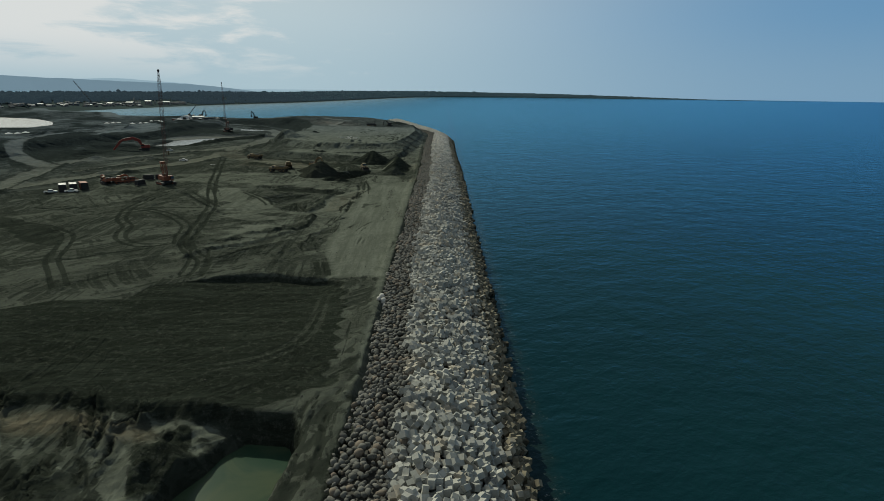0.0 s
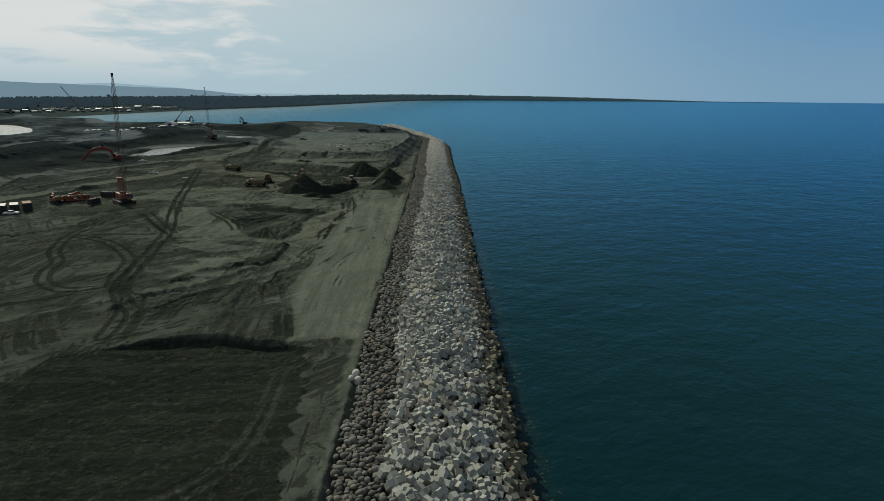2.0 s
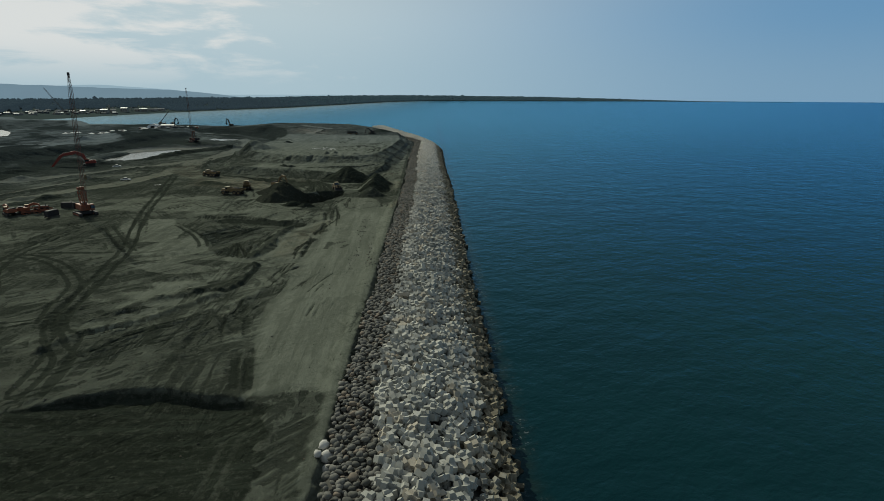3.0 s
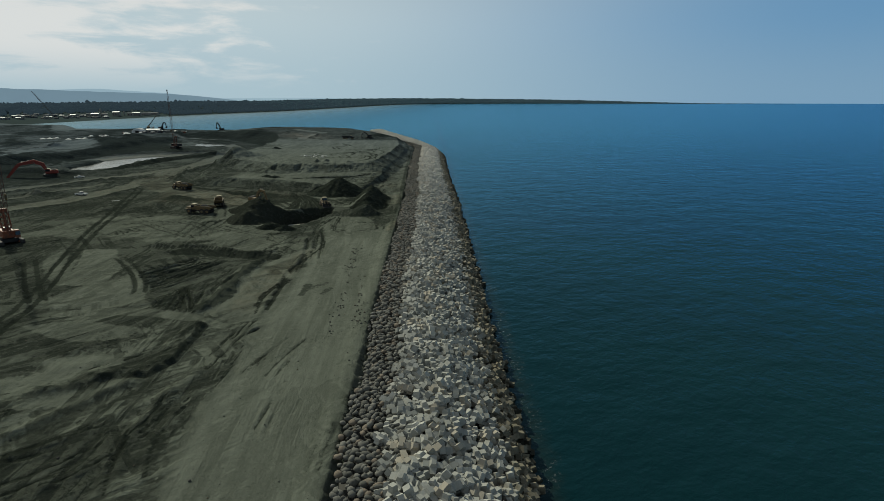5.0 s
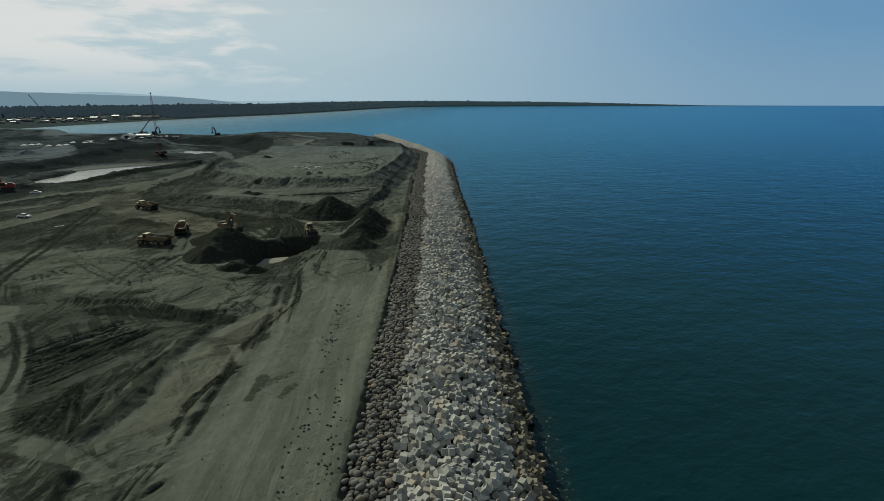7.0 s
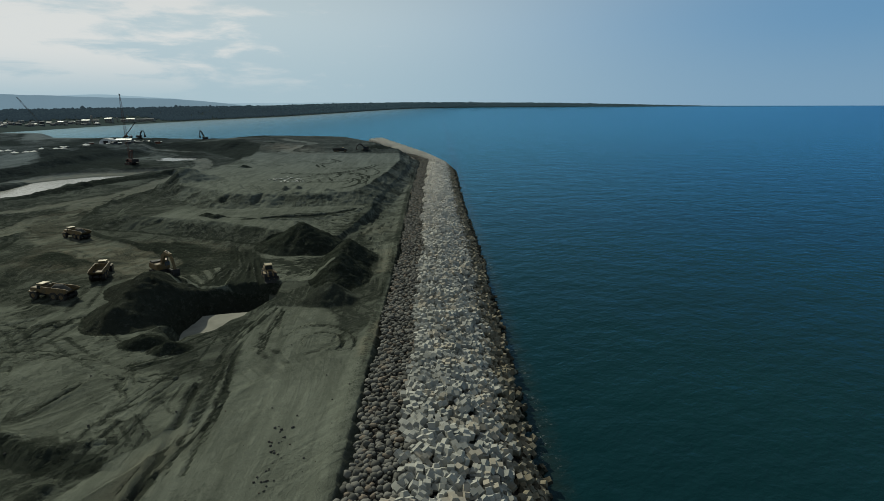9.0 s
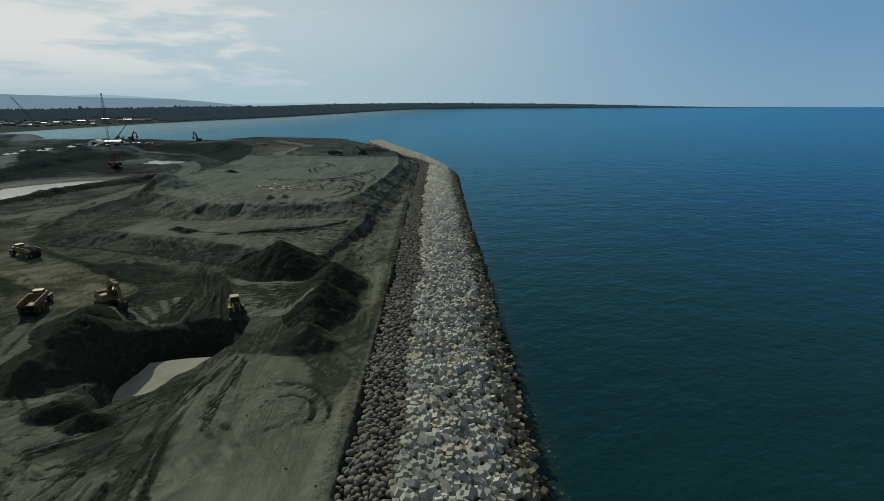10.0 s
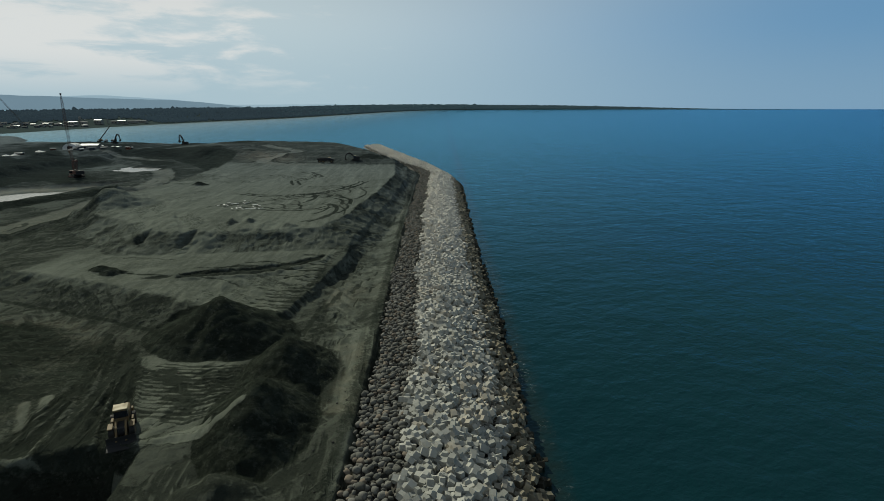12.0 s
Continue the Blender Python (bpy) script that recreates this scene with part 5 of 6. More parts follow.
    u, v = (x - GX[j - 1]) / (GX[j] - GX[j - 1]), (y - GY[i - 1]) / (GY[i] - GY[i - 1])
    return float((Z[i - 1, j - 1] * (1 - u) + Z[i - 1, j] * u) * (1 - v) + (Z[i, j - 1] * (1 - u) + Z[i, j] * u) * v)


# ---- water ----
def sea_level(r):
    """The sea, nearly flat; the far part lies a little higher, in place of the real, farther horizon."""
    return SEA + 26.0 * np.clip((r - 2200) / 2550, 0, 1) ** 1.5


MID = (0.0, 100.0)
rings = np.r_[0.5, spaced([(20, 15), (300, 30), (1500, 90), (4740, 120)]), 4760]
turns = np.linspace(0, 2 * math.pi, 145)
R, T = np.meshgrid(rings, turns)
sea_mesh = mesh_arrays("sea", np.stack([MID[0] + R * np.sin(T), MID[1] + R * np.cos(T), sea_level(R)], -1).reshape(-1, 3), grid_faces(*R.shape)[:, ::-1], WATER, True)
tagged(new("sea", sea_mesh), "deep blue-green sea with small wind ripples", "sea", kind="structure")


def pool(name, outline, z, material_, label):
    fine = [tuple(p) for p in rounded(outline + outline[:1], 5)][:-1]
    return tagged(new(name, mesh_from(name, [(x, y, z) for x, y in fine], [range(len(fine))], material_)), label, "pond", kind="structure")


pool("water_pond", [(-36, 20), (-34, 46), (-32, 56), (-27, 60), (-20, 60), (-19, 50), (-19, 20)], -4.1, GREEN, "still green pond water at the pit's bottom")
pool("water_cut", [(-80, 242), (-80, 262), (-73, 267), (-64, 270.5), (-54, 271), (-52, 262), (-60, 242), (-72, 238)], -3.8, MUDDY, "milky grey water in a dug cut")
pool("water_settling", [(-256, 394), (-256, 422), (-268, 474), (-240, 492), (-206, 506), (-206, 490), (-210, 456), (-216, 424), (-210, 392), (-230, 380)], -2.2, MILKY, "pale milky settling pond beside the haul road")
pool("water_lagoon", [(-496, 596), (-508, 650), (-560, 722), (-640, 795), (-760, 832), (-915, 815), (-965, 545), (-545, 572)], -5.2, MILKY, "pale still lagoon behind the sand")
pool("water_far", [(-256, 550), (-222, 554), (-214, 578), (-250, 588)], -0.6, MILKY, "small pale pond on the far terrace")

# ---- far coast: low forested land, hills behind it ----
COASTLINE = [(-1700, 880), (-1150, 930), (-890, 985), (-824, 1060), (-829, 1246), (-842, 1420), (-843, 1640), (-825, 1900), (-775, 2290), (-715, 2900), (-620, 3650), (-440, 4200), (-120, 4480), (560, 4600), (1100, 4540), (1700, 4360), (2150, 4150)]
line = np.array(rounded(COASTLINE, 10))
step = np.gradient(line, axis=0)
inland = np.stack([-step[:, 1], step[:, 0]], -1)
inland /= np.linalg.norm(inland, axis=1)[:, None]
far_r = np.hypot(line[:, 0] - MID[0], line[:, 1] - MID[1])
foot = sea_level(far_r)
bearing = np.degrees(np.arctan2(line[:, 0], line[:, 1] - 100))
wood_top = np.interp(bearing, [-60, -41.7, -34, -25, -20, -14.7, -9.2, -3.7, 1.9, 7.3, 12.5, 17.5, 22, 26], [32, 30, 32, 35, 37, 38, 50, 59, 54, 52, 44, 35, 25, 21])
rise = np.clip(wood_top - foot - 10, 1.0, 60) * np.interp(bearing, [12, 24], [1, 0.5])
OFFSETS = np.array([-40, 0, 14, 60, 150, 320, 420])
depth_limit = np.clip(4860 - far_r, 40, 400)
coast_verts, rows = [], len(OFFSETS)
for k, o in enumerate(OFFSETS):
    o2 = np.minimum(o, depth_limit * (0.4 + 0.1 * k))
    z = foot + rise * np.interp(o, OFFSETS, [-0.4, 0, 0.08, 0.25, 0.7, 1.0, 1.0])
    coast_verts.append(np.stack([line[:, 0] + inland[:, 0] * o2, line[:, 1] + inland[:, 1] * o2, z], -1))
coast_mesh = mesh_arrays("coast_land", np.concatenate(coast_verts), grid_faces(rows, len(line))[:, ::-1], COAST, True)
tagged(new("coast_land", coast_mesh), "low far coast with a pale beach", "coast", kind="structure")


def clump(seed, levels, uneven=0.34):
    """An uneven ball of leaves or stone, as arrays."""
    bm = bmesh.new()
    bmesh.ops.create_icosphere(bm, subdivisions=levels, radius=1.0)
    for v in bm.verts:
        v.co *= 1 + uneven * noise.noise(v.co * 1.6 + Vector((seed * 3.1, 0, seed)))
    verts, faces = np.array([v.co[:] for v in bm.verts]), np.array([[v.index for v in f.verts] for f in bm.faces])
    bm.free()
    return verts, faces


def scatter(templates, places):
    """One big mesh's arrays out of copies: places are (template, 3x3 matrix, centre)."""
    all_v, all_f, base = [], [], 0
    for which, m, centre in places:
        v, f = templates[which]
        all_v.append(v @ m.T + centre)
        all_f.append(f + base)
        base += len(v)
    return np.concatenate(all_v), np.concatenate(all_f)


rs = np.random.RandomState(5)
crowns = [clump(k, 1) for k in range(10)]
trees = []
length = np.r_[0, np.cumsum(np.hypot(*np.diff(line, axis=0).T))]
for _ in range(21000):
    k = min(len(line) - 2, int(np.searchsorted(length, length[-1] * rs.rand() ** 1.5)))
    s = rs.rand()
    o = min(16 + 330 * rs.rand() ** 1.2, depth_limit[k] * 0.8)
    px = line[k] * (1 - s) + line[k + 1] * s + inland[k] * o
    if px[0] < -820 and 1000 < px[1] < 1660 and o < 100:
        continue
    far_ = far_r[k] > 2300 + 1900 * rs.rand()
    tall = (2.8 + 2.2 * rs.rand()) * np.interp(px[0], [500, 2100], [1, 0.1]) * (1.5 if rs.rand() < 0.02 else 1)
    wide = tall * (0.8 + 0.4 * rs.rand()) * (2.2 if far_ else 0.95)
    z = foot[k] + rise[k] * float(np.interp(o, OFFSETS, [-0.4, 0, 0.08, 0.25, 0.7, 1.0, 1.0])) + tall * rs.uniform(0.6, 1.0)
    a = rs.rand() * 6.28
    m = np.array([[math.cos(a) * wide, -math.sin(a) * wide, 0], [math.sin(a) * wide, math.cos(a) * wide, 0], [0, 0, tall]])
    trees.append((rs.randint(0, 5) + 5 * far_, m, np.array([px[0], px[1], z])))
near_trees = [p for p in trees if p[0] < 5]
far_trees = [p for p in trees if p[0] >= 5]
tv, tf = scatter(crowns, near_trees)
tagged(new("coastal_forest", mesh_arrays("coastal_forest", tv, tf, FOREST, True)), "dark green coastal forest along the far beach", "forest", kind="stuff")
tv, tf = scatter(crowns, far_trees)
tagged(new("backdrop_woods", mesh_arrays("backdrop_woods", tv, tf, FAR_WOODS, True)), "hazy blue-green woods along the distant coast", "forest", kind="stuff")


def coast_z(x, y):
    """Height of the far coast at a place."""
    away = np.hypot(line[:, 0] - x, line[:, 1] - y)
    k = int(np.argmin(away))
    return float(foot[k] + rise[k] * np.interp(away[k], OFFSETS, [-0.4, 0, 0.08, 0.25, 0.7, 1.0, 1.0]))


def range_of_hills(name, radius, material_, bearings, heights, label):
    verts, n = [], 160
    for row in range(5):
        for k in range(n):
            s = k / (n - 1)
            a = radians(bearings[0] + (bearings[-1] - bearings[0]) * s)
            top = float(np.interp(math.degrees(a), bearings, heights))
            top *= 1 + 0.05 * noise.noise(Vector((s * 26, 0.3, radius * 0.01))) + 0.03 * noise.noise(Vector((s * 90, 2.3, 0)))
            r = radius - 30 * (4 - row) + 12 * noise.noise(Vector((s * 60, row * 0.7, 1)))
            verts.append((MID[0] + r * math.sin(a), MID[1] + r * math.cos(a), -10 + (top + 10) * (row / 4) ** 0.8))
    me = mesh_arrays(name, np.array(verts), grid_faces(5, n), material_, True)
    return tagged(new(name, me), label, "hills", kind="structure")


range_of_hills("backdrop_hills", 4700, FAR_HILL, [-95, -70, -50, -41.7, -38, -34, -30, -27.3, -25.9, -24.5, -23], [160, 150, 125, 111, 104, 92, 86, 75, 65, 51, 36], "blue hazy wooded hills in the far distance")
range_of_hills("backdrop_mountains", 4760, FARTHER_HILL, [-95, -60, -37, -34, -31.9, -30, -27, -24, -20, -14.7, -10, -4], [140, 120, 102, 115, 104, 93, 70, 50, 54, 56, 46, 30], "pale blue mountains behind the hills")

# ---- breakwater: core, boulders, armour units ----
ys = np.r_[np.arange(-160, 40, 8.0), np.arange(40, 716, 3.0)]
ds = np.array([-1, 0, 1.5, 5.5, 7, 10, 13, 15.5, 18.5, 22, 30, 36])
tangent = (edge_x(ys + 2) - edge_x(ys - 2)) / 4
nx, ny = 1 / np.hypot(1, tangent), -tangent / np.hypot(1, tangent)
core = np.array([[(edge_x(y) + nx[i] * d, y + ny[i] * d, float(wall_profile(d, y)) - 1.15) for d in ds] for i, y in enumerate(ys)])
# dark core colour deepens the shade seen in gaps between the units
breakwater = tagged(new("breakwater", mesh_arrays("breakwater", core.reshape(-1, 3), grid_faces(len(ys), len(ds)), RUBBLE)),
                    "long rubble breakwater with pale concrete armour units and boulders", "breakwater", kind="structure")


def armour_unit(long, root, tip, half, nose):
    """A cast unit: a thick cross of four tapered legs with hollowed crotches, and a blunt nose on each face."""
    bm = bmesh.new()
    outline = []
    for k in range(4):
        c, s_ = math.cos(k * math.pi / 2), math.sin(k * math.pi / 2)
        for u, v in ((root + 0.26, -root * 0.92), (long, -tip), (long, tip), (root + 0.26, root * 0.92), (root + 0.02, root + 0.02)):
            outline.append((u * c - v * s_, u * s_ + v * c))
    low, high = ([bm.verts.new((x * (1 - 0.06 * (abs(x) + abs(y) > 1)), y, z * (0.9 if math.hypot(x, y) > 1 else 1.0))) for x, y in outline] for z in (-half, half))
    n = len(outline)
    for k in range(n):
        bm.faces.new((low[k], low[(k + 1) % n], high[(k + 1) % n], high[k]))
    for ring, z in ((low, -1), (high, 1)):
        foot = [ring[4 + 5 * k] for k in range(4)]
        peak = [bm.verts.new((v.co.x * 0.62, v.co.y * 0.62, z * nose)) for v in foot]
        for k in range(4):
            bm.faces.new((foot[k - 1], foot[k], peak[k], peak[k - 1]))
            bm.faces.new([ring[(5 * k + j - 1) % n] for j in range(6)])
        bm.faces.new(peak)
    bmesh.ops.recalc_face_normals(bm, faces=bm.faces)
    bmesh.ops.triangulate(bm, faces=bm.faces)
    bm.verts.index_update()
    verts, faces = np.array([v.co[:] for v in bm.verts]), np.array([[v.index for v in f.verts] for f in bm.faces])
    bm.free()
    return verts, faces


units = [armour_unit(1.26, 0.42, 0.37, 0.44, 0.86), armour_unit(1.20, 0.44, 0.36, 0.46, 0.80), armour_unit(1.32, 0.40, 0.36, 0.42, 0.92)]


def turned(rs_, size, flat=1.0):
    """A random turn and size as a 3x3 matrix."""
    q = rs_.randn(4)
    w, x, y, z = q / np.linalg.norm(q)
    m = np.array([[1 - 2 * (y * y + z * z), 2 * (x * y - z * w), 2 * (x * z + y * w)], [2 * (x * y + z * w), 1 - 2 * (x * x + z * z), 2 * (y * z - x * w)],
                  [2 * (x * z - y * w), 2 * (y * z + x * w), 1 - 2 * (x * x + y * y)]])
    return np.diag([1, 1, flat]) @ m * size


def settled(rs_, size):
    """A unit lying nearly level, at any heading."""
    a, b, c = rs_.rand() * 6.2832, rs_.rand() * 6.2832, radians(38) * rs_.rand() ** 0.7
    return np.array((Matrix.Rotation(c, 3, Vector((math.cos(b), math.sin(b), 0))) @ Matrix.Rotation(a, 3, "Z"))) * size


def on_wall(y, d):
    slope = (edge_x(y + 2) - edge_x(y - 2)) / 4
    k = math.hypot(1, slope)
    return np.array([edge_x(y) + d / k, y - slope * d / k, float(wall_profile(d, y))])


def laid(start, end, d0, d1, pitch, sizes, rs_, lift, count, flat=1.0, stretch=None):
    """Pieces strewn over the wall from d0 to d1 in jittered rows."""
    out, y, odd = [], start, 0
    while y < end:
        bulge = 0.7 * math.sin(y * 0.21) + 0.5 * math.sin(y * 0.083 + 1)
        d = d0 + bulge * 0.6 + (odd % 2) * pitch / 2 + (float(np.interp(y, [50, 90, 128, 150, 210, 270], [0.3, -0.6, -1.4, -1.2, -0.5, 0.0])) if d0 > 3 else 0.0)
        d -= max(0.0, min(1.0, (y - 560) / 40)) * 6.0 * (d0 > 3)
        far_out = 1.6 * max(0.0, min(1.0, (y - 420) / 80)) * (d0 > 3)
        trim = float(np.interp(y, [60, 110, 160, 280, 330], [-1.6, -1.0, -1.1, -0.8, 0.0])) if d0 > 3 else 0.0
        while d < d1 + far_out + trim:
            p = on_wall(y + rs_.uniform(-0.38, 0.38) * pitch, d + rs_.uniform(-0.36, 0.36) * pitch)
            size = sizes[0] + (sizes[1] - sizes[0]) * rs_.rand()
            m = settled(rs_, size) if d0 > 3 and rs_.rand() < 0.62 else turned(rs_, size, flat)
            if stretch:
                m = m @ np.diag([1, rs_.uniform(*stretch), rs_.uniform(*stretch)])
            p[2] += lift * size + rs_.uniform(-0.32, 0.36) * size
            out.append((rs_.randint(0, count), m, p))
            d += pitch
        y += pitch * (0.9 if y < 420 else 1.05)
        odd += 1
    return out


def laid_parts(name, templates, material_, places, smooth=False):
    """Loose pieces as objects that share a few meshes."""
    meshes = [mesh_arrays(name, v, f, material_, smooth) for v, f in templates]
    for which, m, centre in places:
        ob = new(name, meshes[which])
        ob.parent = breakwater
        full = Matrix([[*m[i], centre[i]] for i in range(3)] + [[0, 0, 0, 1]])
        ob.matrix_basis = full


rs = np.random.RandomState(9)
blocks = laid(-30, 708, 6.5, 22.9, 1.52, (0.80, 1.0), rs, 0.05, 3)
blocks.sort(key=lambda p: p[2][1])
cobbles = [clump(20 + k, 2, 0.32) for k in range(5)] + [clump(20 + k, 1, 0.3) for k in range(5)]
boulders = laid(-30, 600, 0.1, 6.9, 0.78, (0.27, 0.62), rs, 0.16, 5, 0.72, (0.55, 0.95))
boulders = [(which + 5 * (p[1] > 300), m, p) for which, m, p in boulders]
boulders.sort(key=lambda p: p[2][1])

# ---- things ----
def part(name, bm, material_, parent, label=""):
    """Links a bmesh as one mesh object under a thing or a part."""
    me = bpy.data.meshes.new(name)
    bmesh.ops.recalc_face_normals(bm, faces=bm.faces)
    bm.to_mesh(me)
    bm.free()
    me.materials.append(material_)
    ob = new(name, me)
    ob.parent = parent
    return tagged(ob, label)


def thing(name, label, category, group=""):
    return tagged(new(name), label, category, group)


def box(x, y, z, sx, sy, sz, top=(1.0, 1.0), lean=0.0, bevel=0.05, bm=None):
    """A box on z with its top shrunk and shifted along x, and rounded edges."""
    bm = bm or bmesh.new()
    vs = []
    for h, (kx, ky), dx in ((0, (1, 1), 0), (sz, top, lean)):
        for ax, ay in ((-1, -1), (1, -1), (1, 1), (-1, 1)):
            vs.append(bm.verts.new((x + dx + ax * sx / 2 * kx, y + ay * sy / 2 * ky, z + h)))
    fs = [bm.faces.new([vs[i] for i in f]) for f in ((3, 2, 1, 0), (4, 5, 6, 7), (0, 1, 5, 4), (1, 2, 6, 5), (2, 3, 7, 6), (3, 0, 4, 7))]
    if bevel:
        bmesh.ops.bevel(bm, geom=list({e for f in fs for e in f.edges}), offset=min(bevel, min(sx, sy, sz) * 0.3), segments=1, affect="EDGES")
    return bm


def rod(a, b, r0, r1=None, sides=8, bm=None):
    """A round bar from a to b."""
    bm = bm or bmesh.new()
    a, b = Vector(a), Vector(b)
    turn = (b - a).to_track_quat("Z", "Y").to_matrix().to_4x4()
    bmesh.ops.create_cone(bm, cap_ends=True, segments=sides, radius1=r0, radius2=r0 if r1 is None else r1, depth=(b - a).length, matrix=Matrix.Translation((a + b) / 2) @ turn)
    return bm


def plate(points, width, bm=None, at_y=0.0, bevel=0.04):
    """A shape drawn in the xz plane, given a width along y."""
    bm = bm or bmesh.new()
    left = [bm.verts.new((x, at_y - width / 2, z)) for x, z in points]
    right = [bm.verts.new((x, at_y + width / 2, z)) for x, z in points]
    bm.faces.new(left)
    bm.faces.new(right[::-1])
    n = len(points)
    for k in range(n):
        bm.faces.new((left[k], right[k], right[(k + 1) % n], left[(k + 1) % n]))
    return bm


def track_outline(length, high):
    r = high / 2
    pts = [(length / 2 - r + r * math.sin(a), r + r * -math.cos(a)) for a in [k * math.pi / 6 for k in range(7)]]
    return pts + [(-x, z) for x, z in reversed(pts)]


def wheel(x, y, z, r, width, parent):
    tyre = part("wheel", rod((x, y - width / 2, z), (x, y + width / 2, z), r, sides=16), BLACK, parent, "black rubber tyre")
    rim = part("rim", rod((x, y - width / 2 - 0.03, z), (x, y + width / 2 + 0.03, z), r * 0.5, sides=12), YELLOW if parent.get("category") != "pickup" else STEEL, tyre, "wheel rim")
    return tyre


def stand(ob, x, y, heading, dz=0.0, tilt=0.0):
    """Sets a thing on the ground, its nose towards heading (degrees from +x)."""
    ob.matrix_basis = pose(x, y, ground_z(x, y) + dz, tilt, 0, heading) @ Matrix.Diagonal((*ob.scale, 1))
    return ob


def excavator(paint, label, boom, stick, bucket_, size=1.0, group="", stout=1.0):
    """Tracked excavator, nose along x; boom, stick and bucket as points (x, z)."""
    ob = thing("excavator", label, "excavator", group)
    for side in (-1.25, 1.25):
        tr = part("track", plate(track_outline(4.6, 0.95), 0.65, at_y=side), BLACK, ob, "black steel crawler track")
        part("track_frame", box(0, side, 0.3, 3.3, 0.7, 0.35), DARK, tr)
    part("undercarriage", box(0, 0, 0.45, 1.8, 2.0, 0.65), DARK, ob)
    part("body", box(-0.55, 0, 1.15, 3.6, 2.75, 1.25, (0.97, 0.96), bevel=0.12), paint, ob)
    part("counterweight", box(-2.35, 0, 1.2, 0.9, 2.7, 1.15, (0.8, 0.94), 0.1, 0.15), paint, ob)
    part("engine_cover", box(-1.4, -0.2, 2.4, 1.6, 2.0, 0.28), DARK, ob)
    cab = part("cab", box(0.55, 0.85, 1.25, 1.5, 0.95, 1.75, (0.86, 0.9), -0.08, 0.08), paint, ob)
    part("window", box(0.58, 0.85, 1.95, 1.48, 0.99, 0.75, (0.93, 0.95), -0.05, 0), GLASS, cab, "dark cab glass")
    part("cab_roof", box(0.42, 0.85, 2.98, 1.4, 0.98, 0.1), PALE_YELLOW, cab)
    for name, pts, w, thick in (("boom", boom, 0.55, 0.42), ("stick", stick, 0.42, 0.32)):
        bm = bmesh.new()
        lower = []
        for k, (x, z) in enumerate(pts):
            a, b = pts[max(0, k - 1)], pts[min(len(pts) - 1, k + 1)]
            dx, dz = b[0] - a[0], b[1] - a[1]
            n = math.hypot(dx, dz)
            t = thick * stout * (1.0 if 0 < k < len(pts) - 1 else 0.62)
            lower.append(((x - dz / n * t, z + dx / n * t), (x + dz / n * t, z - dx / n * t)))
        plate([p[0] for p in lower] + [p[1] for p in lower[::-1]], w, bm)
        part(name, bm, paint, ob)
    (bx, bz), (ex, ez) = boom[0], boom[len(boom) // 2]
    part("hydraulic_ram", rod((bx + 0.9, 0.42, bz - 0.5), (ex, 0.42, ez - 0.35), 0.09), STEEL, ob)
    (mx, mz), (sx, sz) = boom[len(boom) // 2], stick[0]
    part("hydraulic_ram", rod((mx, 0, mz + 0.45), (sx, 0, sz + 0.45), 0.09), STEEL, ob)
    tx, tz = stick[-1]
    part("bucket", plate([(tx + dx * bucket_, tz + dz) for dx, dz in ((-0.2, 0.3), (0.25, 0.35), (0.35, -0.4), (0.1, -1.15), (-0.55, -1.25), (-1.1, -0.75), (-0.75, -0.45), (-0.35, -0.6))], 1.35), DARK, ob, "worn steel digging bucket")
    ob.scale = (size,) * 3
    return ob


def dump_truck(label, loaded, paint=None):
    """Articulated dump truck, nose along x."""
    paint = paint or YELLOW
    ob = thing("dump_truck", label, "dump truck", "dump trucks on the site")
    part("front_frame", box(3.4, 0, 0.75, 2.8, 1.5, 0.6), DARK, ob)
    part("rear_frame", box(-1.2, 0, 0.8, 6.0, 1.1, 0.5), DARK, ob)
    hood = part("hood", box(4.1, 0, 1.25, 1.9, 2.2, 1.05, (0.92, 0.86), -0.1, 0.12), paint, ob)
    part("grille", box(5.04, 0, 1.3, 0.08, 1.4, 0.7, bevel=0), DARK, hood)
    for side in (-0.85, 0.85):
        part("headlight", box(5.05, side, 1.45, 0.1, 0.3, 0.25, bevel=0.02), WHITE, hood)
        part("fender", box(3.9, side * 1.5, 1.55, 2.0, 0.62, 0.16), paint, ob)
    cab = part("cab", box(2.55, 0, 1.3, 1.5, 1.9, 1.75, (0.82, 0.86), 0, 0.1), paint, ob)
    part("window", box(2.55, 0, 2.1, 1.44, 1.86, 0.68, (0.9, 0.93), 0, 0), GLASS, cab, "dark cab glass")
    part("cab_roof", box(2.5, 0, 3.04, 1.5, 1.8, 0.12), PALE_YELLOW, cab)
    bed = bmesh.new()
    plate([(-4.9, 2.3), (-4.6, 1.9), (-3.4, 1.35), (1.2, 1.35), (1.7, 1.7), (1.75, 2.75), (1.55, 2.75), (1.4, 2.6), (1.4, 1.85), (1.1, 1.55), (-3.3, 1.55), (-4.5, 2.1)], 2.7, bed)
    for side in (-1.4, 1.4):
        plate([(-4.9, 2.3), (-4.6, 1.9), (-3.4, 1.35), (1.2, 1.35), (1.7, 1.7), (1.75, 2.75), (-4.0, 2.6)], 0.14, bed, side)
    dump = part("dump_bed", bed, paint, ob, "dusty yellow steel dump bed")
    if loaded:
        part("sand_load", box(-1.5, 0, 1.6, 4.8, 2.5, 1.5, (0.35, 0.3), 0.3, 0.3), RUBBLE, dump, "heap of dark damp sand")
    for x in (3.7, -1.1, -3.0):
        for side in (-1.25, 1.25):
            wheel(x, side, 0.88, 0.88, 0.65, ob)
    return ob


def wheel_loader():
    ob = thing("wheel_loader", "yellow wheel loader with a pale cab roof on the sand", "wheel loader")
